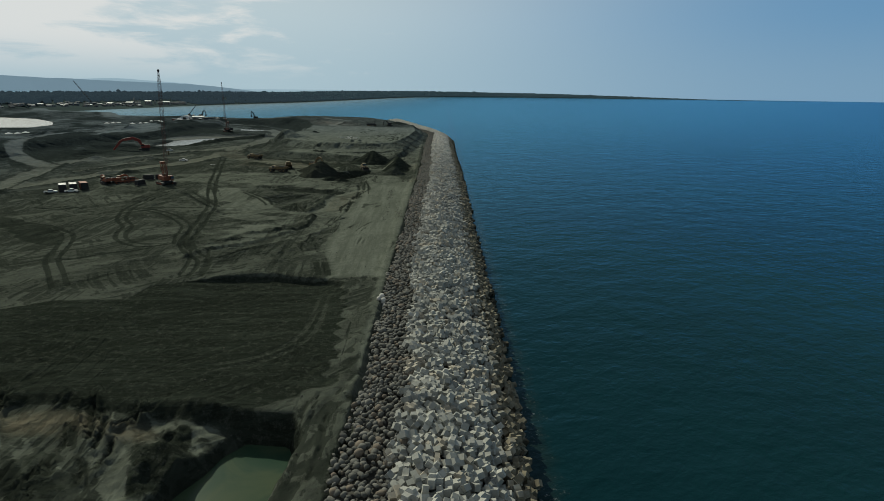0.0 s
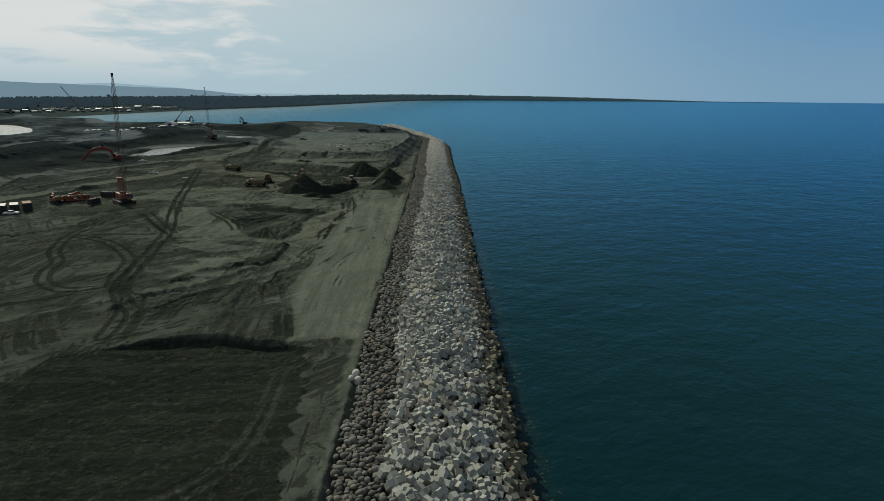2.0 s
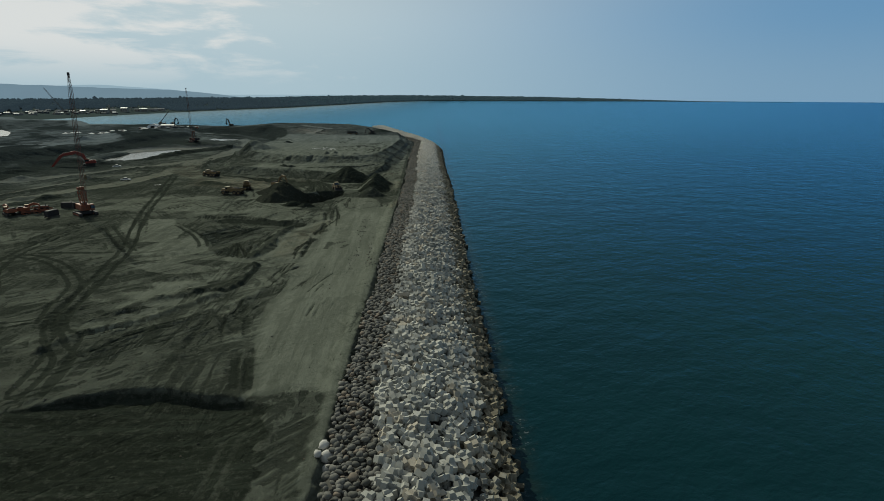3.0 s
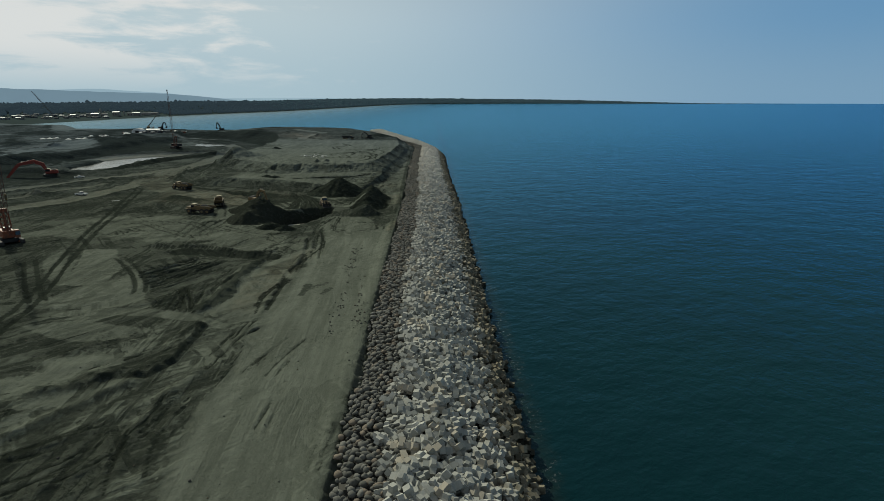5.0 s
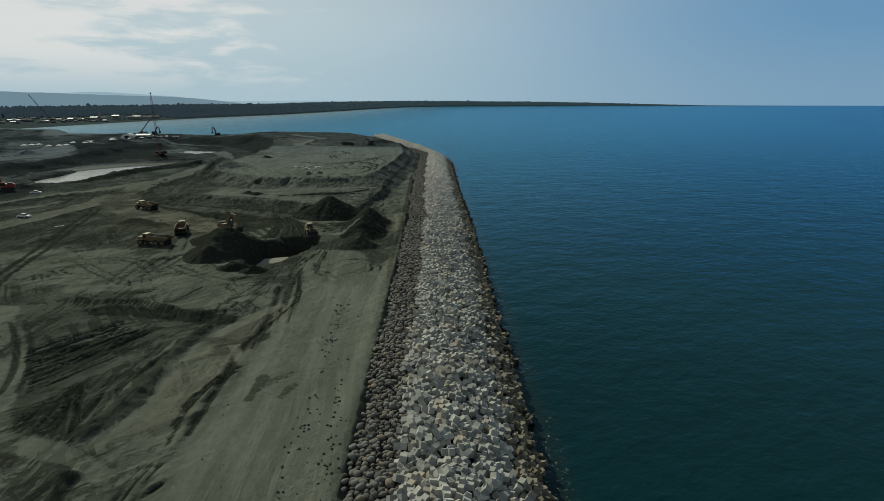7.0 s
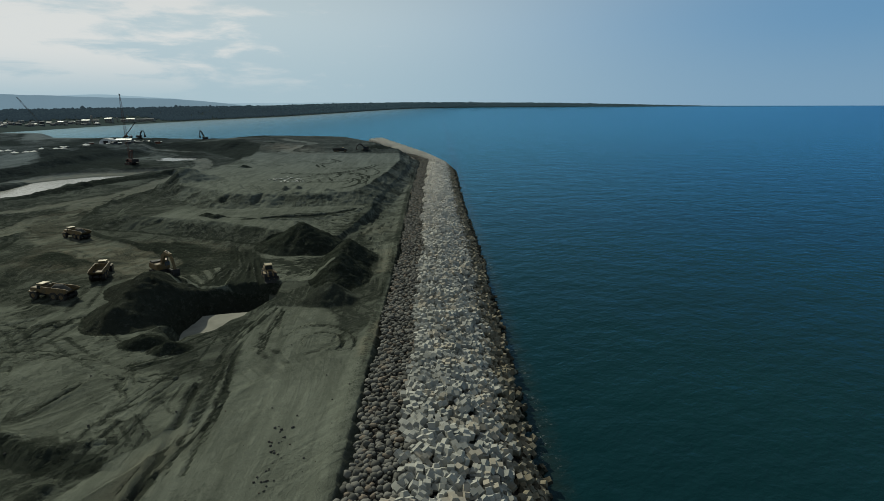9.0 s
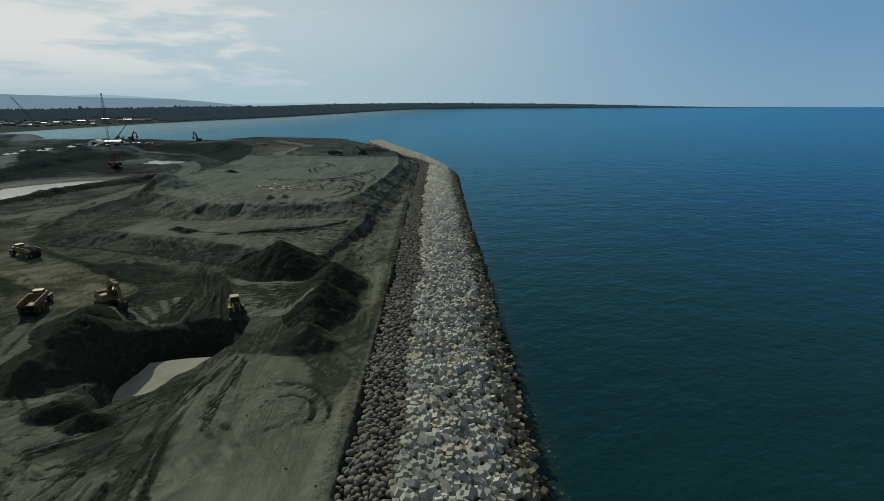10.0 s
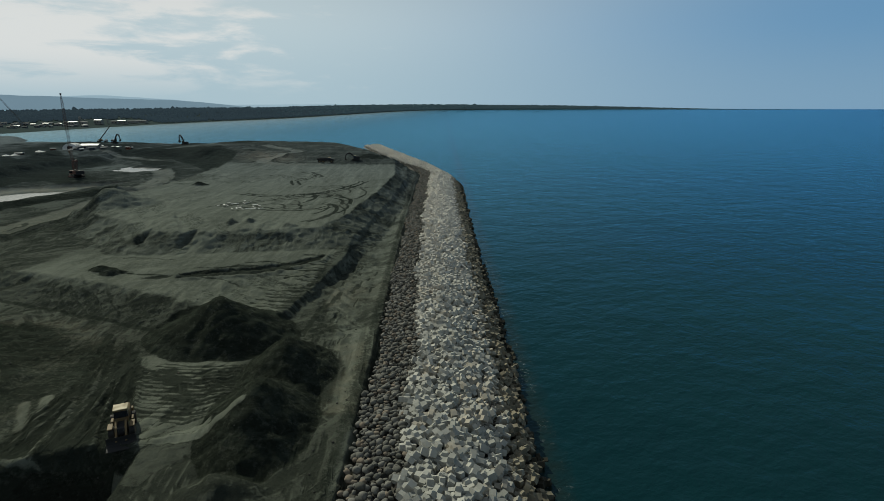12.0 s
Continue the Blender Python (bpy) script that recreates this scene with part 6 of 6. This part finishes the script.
    rear = part("engine_cover", box(-2.1, 0, 1.15, 2.7, 1.9, 1.3, (0.9, 0.9), 0.1, 0.14), YELLOW, ob)
    part("grille", box(-3.4, 0, 1.3, 0.12, 1.4, 0.9, bevel=0), DARK, rear)
    part("exhaust", rod((-1.9, 0.5, 2.4), (-1.9, 0.5, 3.3), 0.08), DARK, rear)
    part("counterweight", box(-3.2, 0, 0.85, 0.7, 2.3, 0.8), YELLOW, ob)
    part("front_frame", box(1.2, 0, 0.75, 2.2, 1.3, 1.0), DARK, ob)
    cab = part("cab", box(-0.35, 0, 1.5, 1.6, 1.6, 1.75, (0.86, 0.9), 0, 0.08), YELLOW, ob)
    part("window", box(-0.35, 0, 2.2, 1.56, 1.62, 0.85, (0.9, 0.93), 0, 0), GLASS, cab, "dark cab glass")
    part("cab_roof", box(-0.35, 0, 3.24, 1.75, 1.7, 0.14), PALE_YELLOW, cab, "dusty pale yellow cab roof")
    for side in (-0.95, 0.95):
        part("step", box(-0.6, side * 1.2, 0.9, 1.1, 0.35, 0.7), YELLOW, ob)
        part("fender", box(1.35, side * 1.3, 1.62, 1.6, 0.6, 0.12), YELLOW, ob)
    for side in (-0.55, 0.55):
        part("lift_arm", plate([(0.7, 1.9), (1.1, 2.2), (2.2, 1.8), (3.5, 0.6), (3.3, 0.35), (2.0, 1.35)], 0.24, at_y=side), YELLOW, ob)
        part("hydraulic_ram", rod((0.9, side * 0.5, 1.2), (2.3, side * 0.5, 1.45), 0.09), STEEL, ob)
    part("bucket", plate([(3.3, 1.15), (3.15, 0.6), (3.3, 0.12), (3.7, 0.0), (4.7, 0.02), (4.7, 0.08), (3.8, 0.16), (3.45, 0.35), (3.4, 0.7), (3.6, 1.3)], 3.3), DARK, ob, "wide dark steel bucket")
    for x in (1.45, -1.75):
        for side in (-1.15, 1.15):
            wheel(x, side, 0.83, 0.83, 0.62, ob)
    return ob


def lattice_boom(a, b, wide, bays, bm=None, thick=0.09):
    """Four chords with diagonal lacing, tapered at the ends."""
    bm = bm or bmesh.new()
    a, b = Vector(a), Vector(b)
    axis = (b - a).normalized()
    u = axis.orthogonal().normalized()
    v = axis.cross(u)
    def corner(k, c):
        s = k / bays
        w = wide / 2 * min(1.0, 0.35 + 5 * s, 0.35 + 5 * (1 - s))
        return a + (b - a) * s + u * (w if c in (0, 1) else -w) + v * (w if c in (1, 2) else -w)
    for k in range(bays):
        for c in range(4):
            rod(corner(k, c), corner(k + 1, c), thick, sides=4, bm=bm)
            rod(corner(k, c), corner(k + 1, (c + 1) % 4), thick * 0.55, sides=3, bm=bm)
    return bm


def crawler_crane(paint, label, tip, length_back=9.0):
    """Lattice crane, nose along x; the boom runs to tip."""
    ob = thing("crawler_crane", label, "crane")
    for side in (-2.3, 2.3):
        tr = part("track", plate(track_outline(7.2, 1.3), 1.0, at_y=side), BLACK, ob, "black steel crawler track")
        part("track_frame", box(0, side, 0.4, 5.2, 1.05, 0.5), paint, tr)
    part("undercarriage", box(0, 0, 0.6, 3.4, 3.8, 0.9), DARK, ob)
    part("turntable", rod((0, 0, 1.4), (0, 0, 1.8), 1.3, sides=16), DARK, ob)
    part("body", box(-1.4, 0, 1.8, 6.4, 3.0, 1.9, (0.97, 0.95), bevel=0.12), paint, ob)
    part("counterweight", box(-4.9, 0, 1.7, 1.3, 4.0, 2.2, bevel=0.15), DARK, ob)
    cab = part("cab", box(1.6, 1.75, 1.7, 1.8, 1.1, 2.1, (0.85, 0.92), -0.1, 0.08), paint, ob)
    part("window", box(1.62, 1.75, 2.5, 1.82, 1.14, 0.95, (0.92, 0.95), -0.06, 0), GLASS, cab, "dark cab glass")
    boom = part("boom", lattice_boom((1.6, 0, 2.2), tip, 0.95, 30, thick=0.055), DARK_RED, ob, "long lattice boom")
    part("boom_head", box(tip[0], tip[1], tip[2] - 0.4, 0.7, 0.6, 0.9), DARK, boom)
    part("mast", lattice_boom((0.6, 0, 3.6), (-1.2, 0, length_back), 1.5, 5, thick=0.16), paint, ob)
    part("mast_head", box(-1.2, 0, length_back - 0.6, 1.2, 2.0, 1.0), paint, ob)
    bm = bmesh.new()
    for side in (-0.4, 0.4):
        rod((-1.2, side, length_back), tip, 0.022, sides=3, bm=bm)
        rod((-1.2, side, length_back), (-4.6, side, 3.8), 0.05, sides=3, bm=bm)
    part("pendant_rope", bm, DARK, ob)
    part("winch", rod((-0.6, -0.9, 3.9), (-0.6, 0.9, 3.9), 0.55, sides=12), STEEL, ob)
    hook = part("hoist_rope", rod((tip[0] + 0.7, tip[1], tip[2]), (tip[0] + 0.7, tip[1], 14), 0.025, sides=4), DARK, ob)
    part("hook_block", box(tip[0] + 0.7, tip[1], 12.6, 0.6, 0.5, 1.5), YELLOW, hook)
    return ob


def pickup(paint, label):
    ob = thing("pickup", label, "pickup", "vehicles on the site")
    part("body", plate([(-2.6, 0.45), (-2.6, 1.05), (-0.75, 1.1), (1.0, 1.1), (2.4, 1.0), (2.6, 0.85), (2.6, 0.45)], 1.8), paint, ob)
    cab = part("cab", box(0.1, 0, 1.05, 2.1, 1.65, 0.7, (0.72, 0.84), -0.1, 0.1), paint, ob)
    part("window", box(0.1, 0, 1.15, 2.06, 1.69, 0.42, (0.84, 0.9), -0.06, 0), GLASS, cab, "dark window glass")
    part("load_bed", box(-1.75, 0, 1.06, 1.5, 1.5, 0.06, bevel=0), DARK, ob)
    for x in (1.6, -1.6):
        for side in (-0.8, 0.8):
            wheel(x, side, 0.37, 0.37, 0.26, ob)
    return ob


def container(paint, label):
    ob = thing("shipping_container", label, "container", "containers by the crane")
    bm = box(0, 0, 0.1, 6.06, 2.44, 2.5, bevel=0.04)
    for k in range(14):
        for side in (-1.235, 1.235):
            box(-2.8 + k * 0.43, side, 0.25, 0.2, 0.06, 2.2, bevel=0, bm=bm)
    part("shell", bm, paint, ob)
    part("corner_frame", box(3.04, 0, 0.0, 0.12, 2.5, 2.66, bevel=0.02), DARK, ob)
    door = part("door", box(-3.06, 0, 0.15, 0.08, 2.3, 2.4, bevel=0.02), paint, ob)
    for y in (-0.5, 0.5):
        part("lock_rod", rod((-3.13, y, 0.2), (-3.13, y, 2.5), 0.03, sides=5), STEEL, door)
    return ob


# machines at the cut
loader = wheel_loader()
loader.scale = (0.93,) * 3
stand(loader, -62.3, 281.8, -60)
ex = excavator(YELLOW, "yellow tracked excavator digging on a dark sand heap", [(0.6, 1.9), (1.6, 3.9), (3.0, 5.0), (5.2, 4.9)], [(4.6, 5.1), (5.5, 4.2), (6.6, 1.9)], 1.0, 1.12, "excavators on the site")
stand(ex, -88.6, 283.6, -36)
stand(dump_truck("dusty yellow dump truck waiting beside the excavator, bed empty", False), -101.3, 280.8, 112)
stand(dump_truck("yellow dump truck loaded with dark sand beside a heap", True), -100.6, 265.6, 172)
stand(dump_truck("dusty yellow dump truck on the haul road, bed loaded", True), -134.0, 317.5, 158)
# machines on the platform's far bank
ex = excavator(DARK, "dark excavator working on the far bank", [(0.6, 1.9), (1.8, 3.6), (3.2, 4.6), (5.2, 4.2)], [(4.7, 4.5), (5.8, 3.2), (6.2, 1.4)], 1.0, 0.95, "excavators on the site")
stand(ex, -97.0, 556.0, 200)
stand(dump_truck("dark dusty dump truck parked on the far terrace", False, DARK), -113.0, 548.0, 10)
# crane park
crane = crawler_crane(ORANGE, "orange crawler crane with a tall lattice boom on the sand", (5.2, 0, 45.0))
stand(crane, -133.0, 222.5, -38)
crane = crawler_crane(DARK_RED, "dark red crawler crane with a thin boom near a pond", (3.2, 0, 43.5))
stand(crane, -240.5, 513.0, 150)
for paint, x, y, turn, label in ((BLUEGREY, -163.0, 202.5, -52, "dark blue-grey shipping container beside parked pickups"), (BLUEGREY, -160.6, 205.0, -50, "dark blue-grey shipping container beside parked pickups"), (RUST, -158.0, 207.4, -46, "rust-red shipping container behind the blue ones")):
    stand(container(paint, label), x, y, turn)
car = pickup(WHITE, "white pickup parked on the sand")
car.scale = (0.82,) * 3
stand(car, -163.6, 197.0, 28)
for x, y, turn in ((-156.8, 199.0, 22), (-167.8, 300.5, 8), (-205.0, 352.0, 40)):
    stand(copy_thing(car, Matrix.Identity(4)), x, y, turn)


def boom_section(paint):
    ob = thing("crane_boom_section", "orange lattice crane section lying on the sand", "crane part", "crane parts")
    part("lattice", lattice_boom((-4.5, 0, 1.0), (4.5, 0, 1.0), 1.7, 6, thick=0.13), paint, ob)
    for x in (-3, 3):
        part("sleeper", box(x, 0, 0, 0.3, 2.2, 0.22, bevel=0.02), STEEL, ob)
    return ob


stand(boom_section(ORANGE), -151.0, 224.0, 40)
# folded excavators stand in for other orange tracked machines
folded = excavator(ORANGE, "orange tracked machine in the crane park, drawn as a folded excavator", [(0.6, 1.9), (1.4, 3.0), (2.6, 3.4), (4.2, 2.9)], [(3.8, 3.1), (4.3, 2.2), (3.4, 1.3)], 1.0, 0.95, "excavators on the site")
stand(folded, -157.0, 219.5, 150)
other = copy_thing(folded, Matrix.Identity(4))
stand(other, -155.0, 224.0, 35)


def generator():
    ob = thing("generator", "dark generator set on skids beside the crane", "generator", "generators")
    part("housing", box(0, 0, 0.3, 4.2, 1.8, 1.9, (0.96, 0.94), bevel=0.1), DARK, ob)
    part("exhaust", rod((1.2, 0, 2.2), (1.2, 0, 2.9), 0.12), STEEL, ob)
    for side in (-0.7, 0.7):
        part("skid", box(0, side, 0, 4.6, 0.25, 0.32, bevel=0.02), STEEL, ob)
    return ob


gen = generator()
stand(gen, -152.5, 228.0, 30)
for x, y, turn in ((-141.8, 218.6, 80), (-147.8, 234.5, 10)):
    stand(copy_thing(gen, Matrix.Identity(4)), x, y, turn)
# long-reach excavator at the working pit
ex = excavator(RED, "red long-reach excavator beside the working pit", [(0.6, 1.9), (1.8, 4.6), (4.4, 5.8), (9.0, 4.9)], [(8.5, 5.3), (9.8, 4.2), (13.2, 0.0)], 1.0, 1.4, "excavators on the site", 1.7)
stand(ex, -231.0, 366.0, 214)
# machines along the far shore, booms against the bay
for x, y, turn, boom, stick in ((-324.0, 780.0, 160, [(0.6, 1.9), (1.6, 4.6), (2.8, 6.6), (4.8, 7.6)], [(4.2, 7.6), (5.0, 6.8), (5.3, 3.2)]), (-412.0, 800.0, -20, [(0.6, 1.9), (2.0, 4.6), (3.6, 6.4), (5.6, 6.6)], [(5.0, 6.8), (6.2, 5.6), (6.9, 2.6)])):
    stand(excavator(DARK, "dark excavator with raised boom on the far shore", boom, stick, 1.0, 1.35, "excavators on the site"), x, y, turn)


def mobile_crane():
    ob = thing("mobile_crane", "dark mobile crane with a raised telescopic boom", "crane")
    part("carrier", box(0, 0, 0.7, 10.5, 2.5, 0.9), DARK, ob)
    part("cab", box(4.4, 0, 1.5, 1.6, 2.3, 1.5, (0.8, 0.9), -0.1, 0.1), WHITE, ob)
    part("house", box(-1.5, 0, 1.6, 3.4, 2.3, 1.5), YELLOW, ob)
    part("boom", rod((-2.2, 0, 2.6), (10.5, 0, 17.5), 0.55, 0.35, 6), DARK, ob)
    for x in (4.2, 2.4, -2.6, -4.2):
        for side in (-1.05, 1.05):
            wheel(x, side, 0.55, 0.55, 0.4, ob)
    return ob


stand(mobile_crane(), -436.0, 815.0, 10)


# ---- camp on the far side ----
def tent(wide):
    ob = thing("tent", "small white peaked tent on the dark sand", "tent", "tents in the camp")
    bm = bmesh.new()
    base = [bm.verts.new((sx * wide / 2, sy * wide / 2, 1.6)) for sx, sy in ((-1, -1), (1, -1), (1, 1), (-1, 1))]
    mid = [bm.verts.new((v.co.x * 0.45, v.co.y * 0.45, 2.1)) for v in base]
    tip = bm.verts.new((0, 0, 2.7))
    for k in range(4):
        bm.faces.new((base[k], base[(k + 1) % 4], mid[(k + 1) % 4], mid[k]))
        bm.faces.new((mid[k], mid[(k + 1) % 4], tip))
    part("canopy", bm, CANVAS, ob, "white canvas canopy")
    for sx in (-1, 1):
        for sy in (-1, 1):
            part("pole", rod((sx * wide * 0.48, sy * wide * 0.48, 0), (sx * wide * 0.48, sy * wide * 0.48, 1.65), 0.06, sides=5), STEEL, ob)
    return ob


first = tent(4.6)
stand(first, -420.0, 614.0, 10)
for x, y in ((-425, 611), (-415, 617), (-369, 570), (-362, 573), (-357, 575), (-352, 577), (-368, 612), (-363, 614), (-337, 607), (-341, 611), (-360, 412), (-364, 408), (-356, 415), (-360, 390), (-365, 386)):
    stand(copy_thing(first, Matrix.Identity(4)), x, y, rng.uniform(0, 90))


def storage_hall():
    ob = thing("storage_hall", "white round-roofed fabric storage hall in the camp", "hall")
    arch = [(9.0 * math.cos(k * math.pi / 10), 8.0 * math.sin(k * math.pi / 10) ** 0.8) for k in range(11)]
    part("shell", plate(arch, 17.0), CANVAS, ob, "white canvas shell")
    part("door", plate([(-3.2, 0), (3.2, 0), (3.2, 4.6), (-3.2, 4.6)], 0.3, at_y=-8.7), DARK, ob)
    for y in (-6, -2, 2, 6):
        part("rib", plate([(x * 1.012, z * 1.012) for x, z in arch], 0.3, at_y=y), STEEL, ob)
    return ob


def shed(long, wide, high, wall, roof, label, group):
    ob = thing("shed", label, "shed", group)
    part("wall", box(0, 0, 0, long, wide, high, bevel=0), wall, ob)
    part("roof", plate([(-wide / 2 - 0.5, high), (0, high + wide * 0.18), (wide / 2 + 0.5, high), (wide / 2 + 0.5, high + 0.25), (0, high + wide * 0.18 + 0.25), (-wide / 2 - 0.5, high + 0.25)], long + 0.8), roof, ob).rotation_euler = (0, 0, radians(90))
    for k in range(max(2, int(long // 5))):
        x = -long / 2 + (k + 0.5) * long / max(2, int(long // 5))
        part("window", box(x, -wide / 2 - 0.03, high * 0.4, 1.4, 0.1, high * 0.3, bevel=0), GLASS, ob)
    part("door", box(-long / 2 - 0.04, 0, 0.05, 0.12, 2.2, min(2.6, high * 0.8), bevel=0), DARK, ob)
    return ob


hall = storage_hall()
hall.scale = (0.66,) * 3
stand(hall, -377.0, 692.0, 15)
stand(shed(14, 7, 3.2, PLASTER, WHITE, "open site shed with a white roof", "sheds in the camp"), -360.0, 692.0, 10)
for lo, wi, hi, wall, roof, count, label in ((4.0, 2.2, 2.0, PLASTER, WHITE, 4, "small site hut with a pale sheet roof"), (4, 2.2, 2.0, BLUEGREY, ROOF, 9, "small grey site hut"), (3.6, 2.2, 1.8, RUST, ROOF, 7, "small rust-red site cabin"), (2.4, 1.6, 1.2, DARK, CANVAS, 9, "stack of crates under a white sheet")):
    hut = shed(lo, wi, hi, wall, roof, label, "sheds in the camp")
    for n in range(count):
        one = hut if n == 0 else copy_thing(hut, Matrix.Identity(4))
        stand(one, rng.uniform(-395, -325), rng.uniform(640, 735) if n % 3 else rng.uniform(690, 712), rng.uniform(-40, 60))
# works on the mainland shore
def silo():
    ob = thing("silo", "tall pale cement silo on the shore", "silo", "silos on the shore")
    part("tank", rod((0, 0, 5), (0, 0, 22), 3.4, sides=16), PLASTER, ob)
    part("hopper", rod((0, 0, 1.5), (0, 0, 5), 0.6, 3.4, 16), PLASTER, ob)
    part("top", rod((0, 0, 22), (0, 0, 23.4), 3.4, 1.0, 16), ROOF, ob)
    for a in (0.8, 2.4, 3.9, 5.5):
        part("leg", rod((3 * math.cos(a), 3 * math.sin(a), 0), (3 * math.cos(a), 3 * math.sin(a), 6), 0.25, sides=6), STEEL, ob)
    return ob


tank = silo()
tank.matrix_basis = pose(-894, 1402, coast_z(-894, 1402)) @ Matrix.Diagonal((0.72, 0.72, 0.72, 1))
for x, y in ((-890, 1411), (-886, 1480)):
    copy_thing(tank, pose(x, y, coast_z(x, y)) @ Matrix.Diagonal((0.72, 0.72, 0.66, 1)))
for x, y, lo, wi, hi, roof in ((-884, 1368, 17, 9, 7, WHITE), (-886, 1450, 16, 10, 9, WHITE), (-880, 1394, 12, 9, 7, PLASTER), (-878, 1520, 20, 9, 7, WHITE), (-880, 1555, 34, 9, 5, ROOF), (-880, 1600, 30, 9, 5, ROOF), (-882, 1500, 14, 9, 6, ROOF), (-888, 1300, 15, 8, 5, WHITE)):
    hut = shed(lo, wi, hi, PLASTER, roof, "pale works building on the far shore", "buildings on the shore")
    hut.matrix_basis = pose(x, y, coast_z(x, y) - 0.4, 0, 0, rng.uniform(-15, 60))
for lo, wi, hi, wall, roof, count in ((9, 5, 3, PLASTER, WHITE, 12), (9, 5, 4, PLASTER, ROOF, 24), (8, 4, 3, BLUEGREY, ROOF, 18), (6, 4, 3, PLASTER, PLASTER, 22)):
    hut = shed(lo, wi, hi, wall, roof, "small house of the shore settlement", "houses on the shore")
    for n in range(count):
        one = hut if n == 0 else copy_thing(hut, Matrix.Identity(4))
        y = rng.uniform(1010, 1390)
        x = -846 - (1390 - y) * 0.12 - rng.uniform(6, 60)
        one.matrix_basis = pose(x, y, coast_z(x, y) - 0.4, 0, 0, rng.uniform(0, 90))
shore_crane = thing("lattice_crane", "thin grey lattice crane among the shore buildings", "crane")
part("base", box(0, 0, 0, 7, 4, 3), DARK, shore_crane)
part("boom", lattice_boom((0, 0, 2.5), (-30, -12, 52), 1.7, 20, thick=0.22), STEEL, shore_crane, "slanting lattice boom")
shore_crane.matrix_basis = pose(-905, 1262, coast_z(-905, 1262) - 0.4)

# sheets and pipes left on the platform, pale stones at the strip's edge
def sheet_pile(n):
    ob = thing("plank_pile", "pale planks and sheets scattered on the sand", "planks", "planks on the platform")
    for k in range(n):
        bm = box(0, 0, 0, rng.uniform(1.0, 2.6), rng.uniform(0.2, 0.5), 0.1, bevel=0.02)
        bmesh.ops.rotate(bm, verts=bm.verts, matrix=Matrix.Rotation(rng.uniform(0, 3.1), 3, "Z"))
        bmesh.ops.translate(bm, verts=bm.verts, vec=(rng.uniform(-4, 4), rng.uniform(-2.5, 2.5), 0.05 + 0.13 * k))
        part("plank", bm, CANVAS, ob)
    return ob


for x, y in ((-106, 404), (-97, 397), (-94, 400), (-103, 408), (-50.5, 317), (-147, 284)):
    stand(sheet_pile(6 if y > 380 else 1), x, y, rng.uniform(0, 180))
stones = [clump(60 + k, 2) for k in range(3)]
stone_meshes = [mesh_arrays("pale_stone", v, f, PALE_STONE, True) for v, f in stones]
for dx, dy, r in ((0, 0, 1.0), (0.9, 1.5, 0.8), (-0.7, 1.4, 0.7), (0.5, -1.6, 0.75), (-0.9, -0.5, 0.55), (0.2, 2.8, 0.6)):
    ob = tagged(new("pale_stone", stone_meshes[rng.randrange(3)]), "pale whitish stone at the edge of the sand strip", "stone", "pale stones")
    x, y = -18.9 + dx, 98.9 + dy
    ob.matrix_basis = pose(x, y, ground_z(x, y) + 0.45 * r, 0, 0, rng.uniform(0, 360)) @ Matrix.Diagonal((r, r * 0.8, r * 0.75, 1))

# loose clods on the sand
clods = []
rs2 = np.random.RandomState(12)
pebbles = [clump(80 + k, 1) for k in range(3)]
for _ in range(900):
    y = rs2.uniform(45, 330)
    x = float(edge_x(y)) - (2.0 + 90 * rs2.rand() ** 2.0)
    size = 0.04 + 0.13 * rs2.rand() ** 3
    clods.append((rs2.randint(0, 3), turned(rs2, size, 0.8), np.array([x, y, ground_z(x, y) + 0.4 * size])))
for path_ in ([(-36.8, 207), (-33.6, 191.7), (-32.8, 182.3), (-33.1, 175.8), (-31.3, 166)], [(-33.6, 200), (-29.3, 181.7), (-27.5, 170)], [(-38, 224), (-36.5, 206)]):
    spine = rounded(path_)
    for _ in range(45):
        k = rs2.uniform(0, len(spine) - 1.001)
        (x0, y0), (x1, y1) = spine[int(k)], spine[int(k) + 1]
        x, y, size = x0 + (k % 1) * (x1 - x0) + 0.7 * rs2.randn(), y0 + (k % 1) * (y1 - y0), rs2.uniform(0.09, 0.2)
        clods.append((rs2.randint(0, 3), turned(rs2, size, 0.8), np.array([x, y, ground_z(x, y) + 0.3 * size])))
cv, cf = scatter(pebbles, clods)
tagged(new("clods", mesh_arrays("clods", cv, cf, RUBBLE, True)), "small dark clods and stones on the sand", kind="stuff")

# ---- the breakwater's pieces ----
def stretch(pieces, start, count):
    """The first pieces past a place along the wall, and the rest."""
    first = next(k for k, p in enumerate(pieces) if p[2][1] > start)
    return pieces[first:first + count], pieces[:first] + pieces[first + count:]


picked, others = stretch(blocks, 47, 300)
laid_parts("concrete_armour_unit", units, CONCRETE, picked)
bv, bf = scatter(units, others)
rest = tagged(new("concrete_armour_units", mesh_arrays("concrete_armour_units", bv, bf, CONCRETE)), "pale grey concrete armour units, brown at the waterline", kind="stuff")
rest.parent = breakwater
picked, others = stretch(boulders, 47, 300)
laid_parts("boulder", cobbles, STONE, picked, True)
bv, bf = scatter(cobbles, others)
rest = tagged(new("boulders", mesh_arrays("boulders", bv, bf, STONE, True)), "rounded grey boulders packed along the land side", kind="stuff")
rest.parent = breakwater
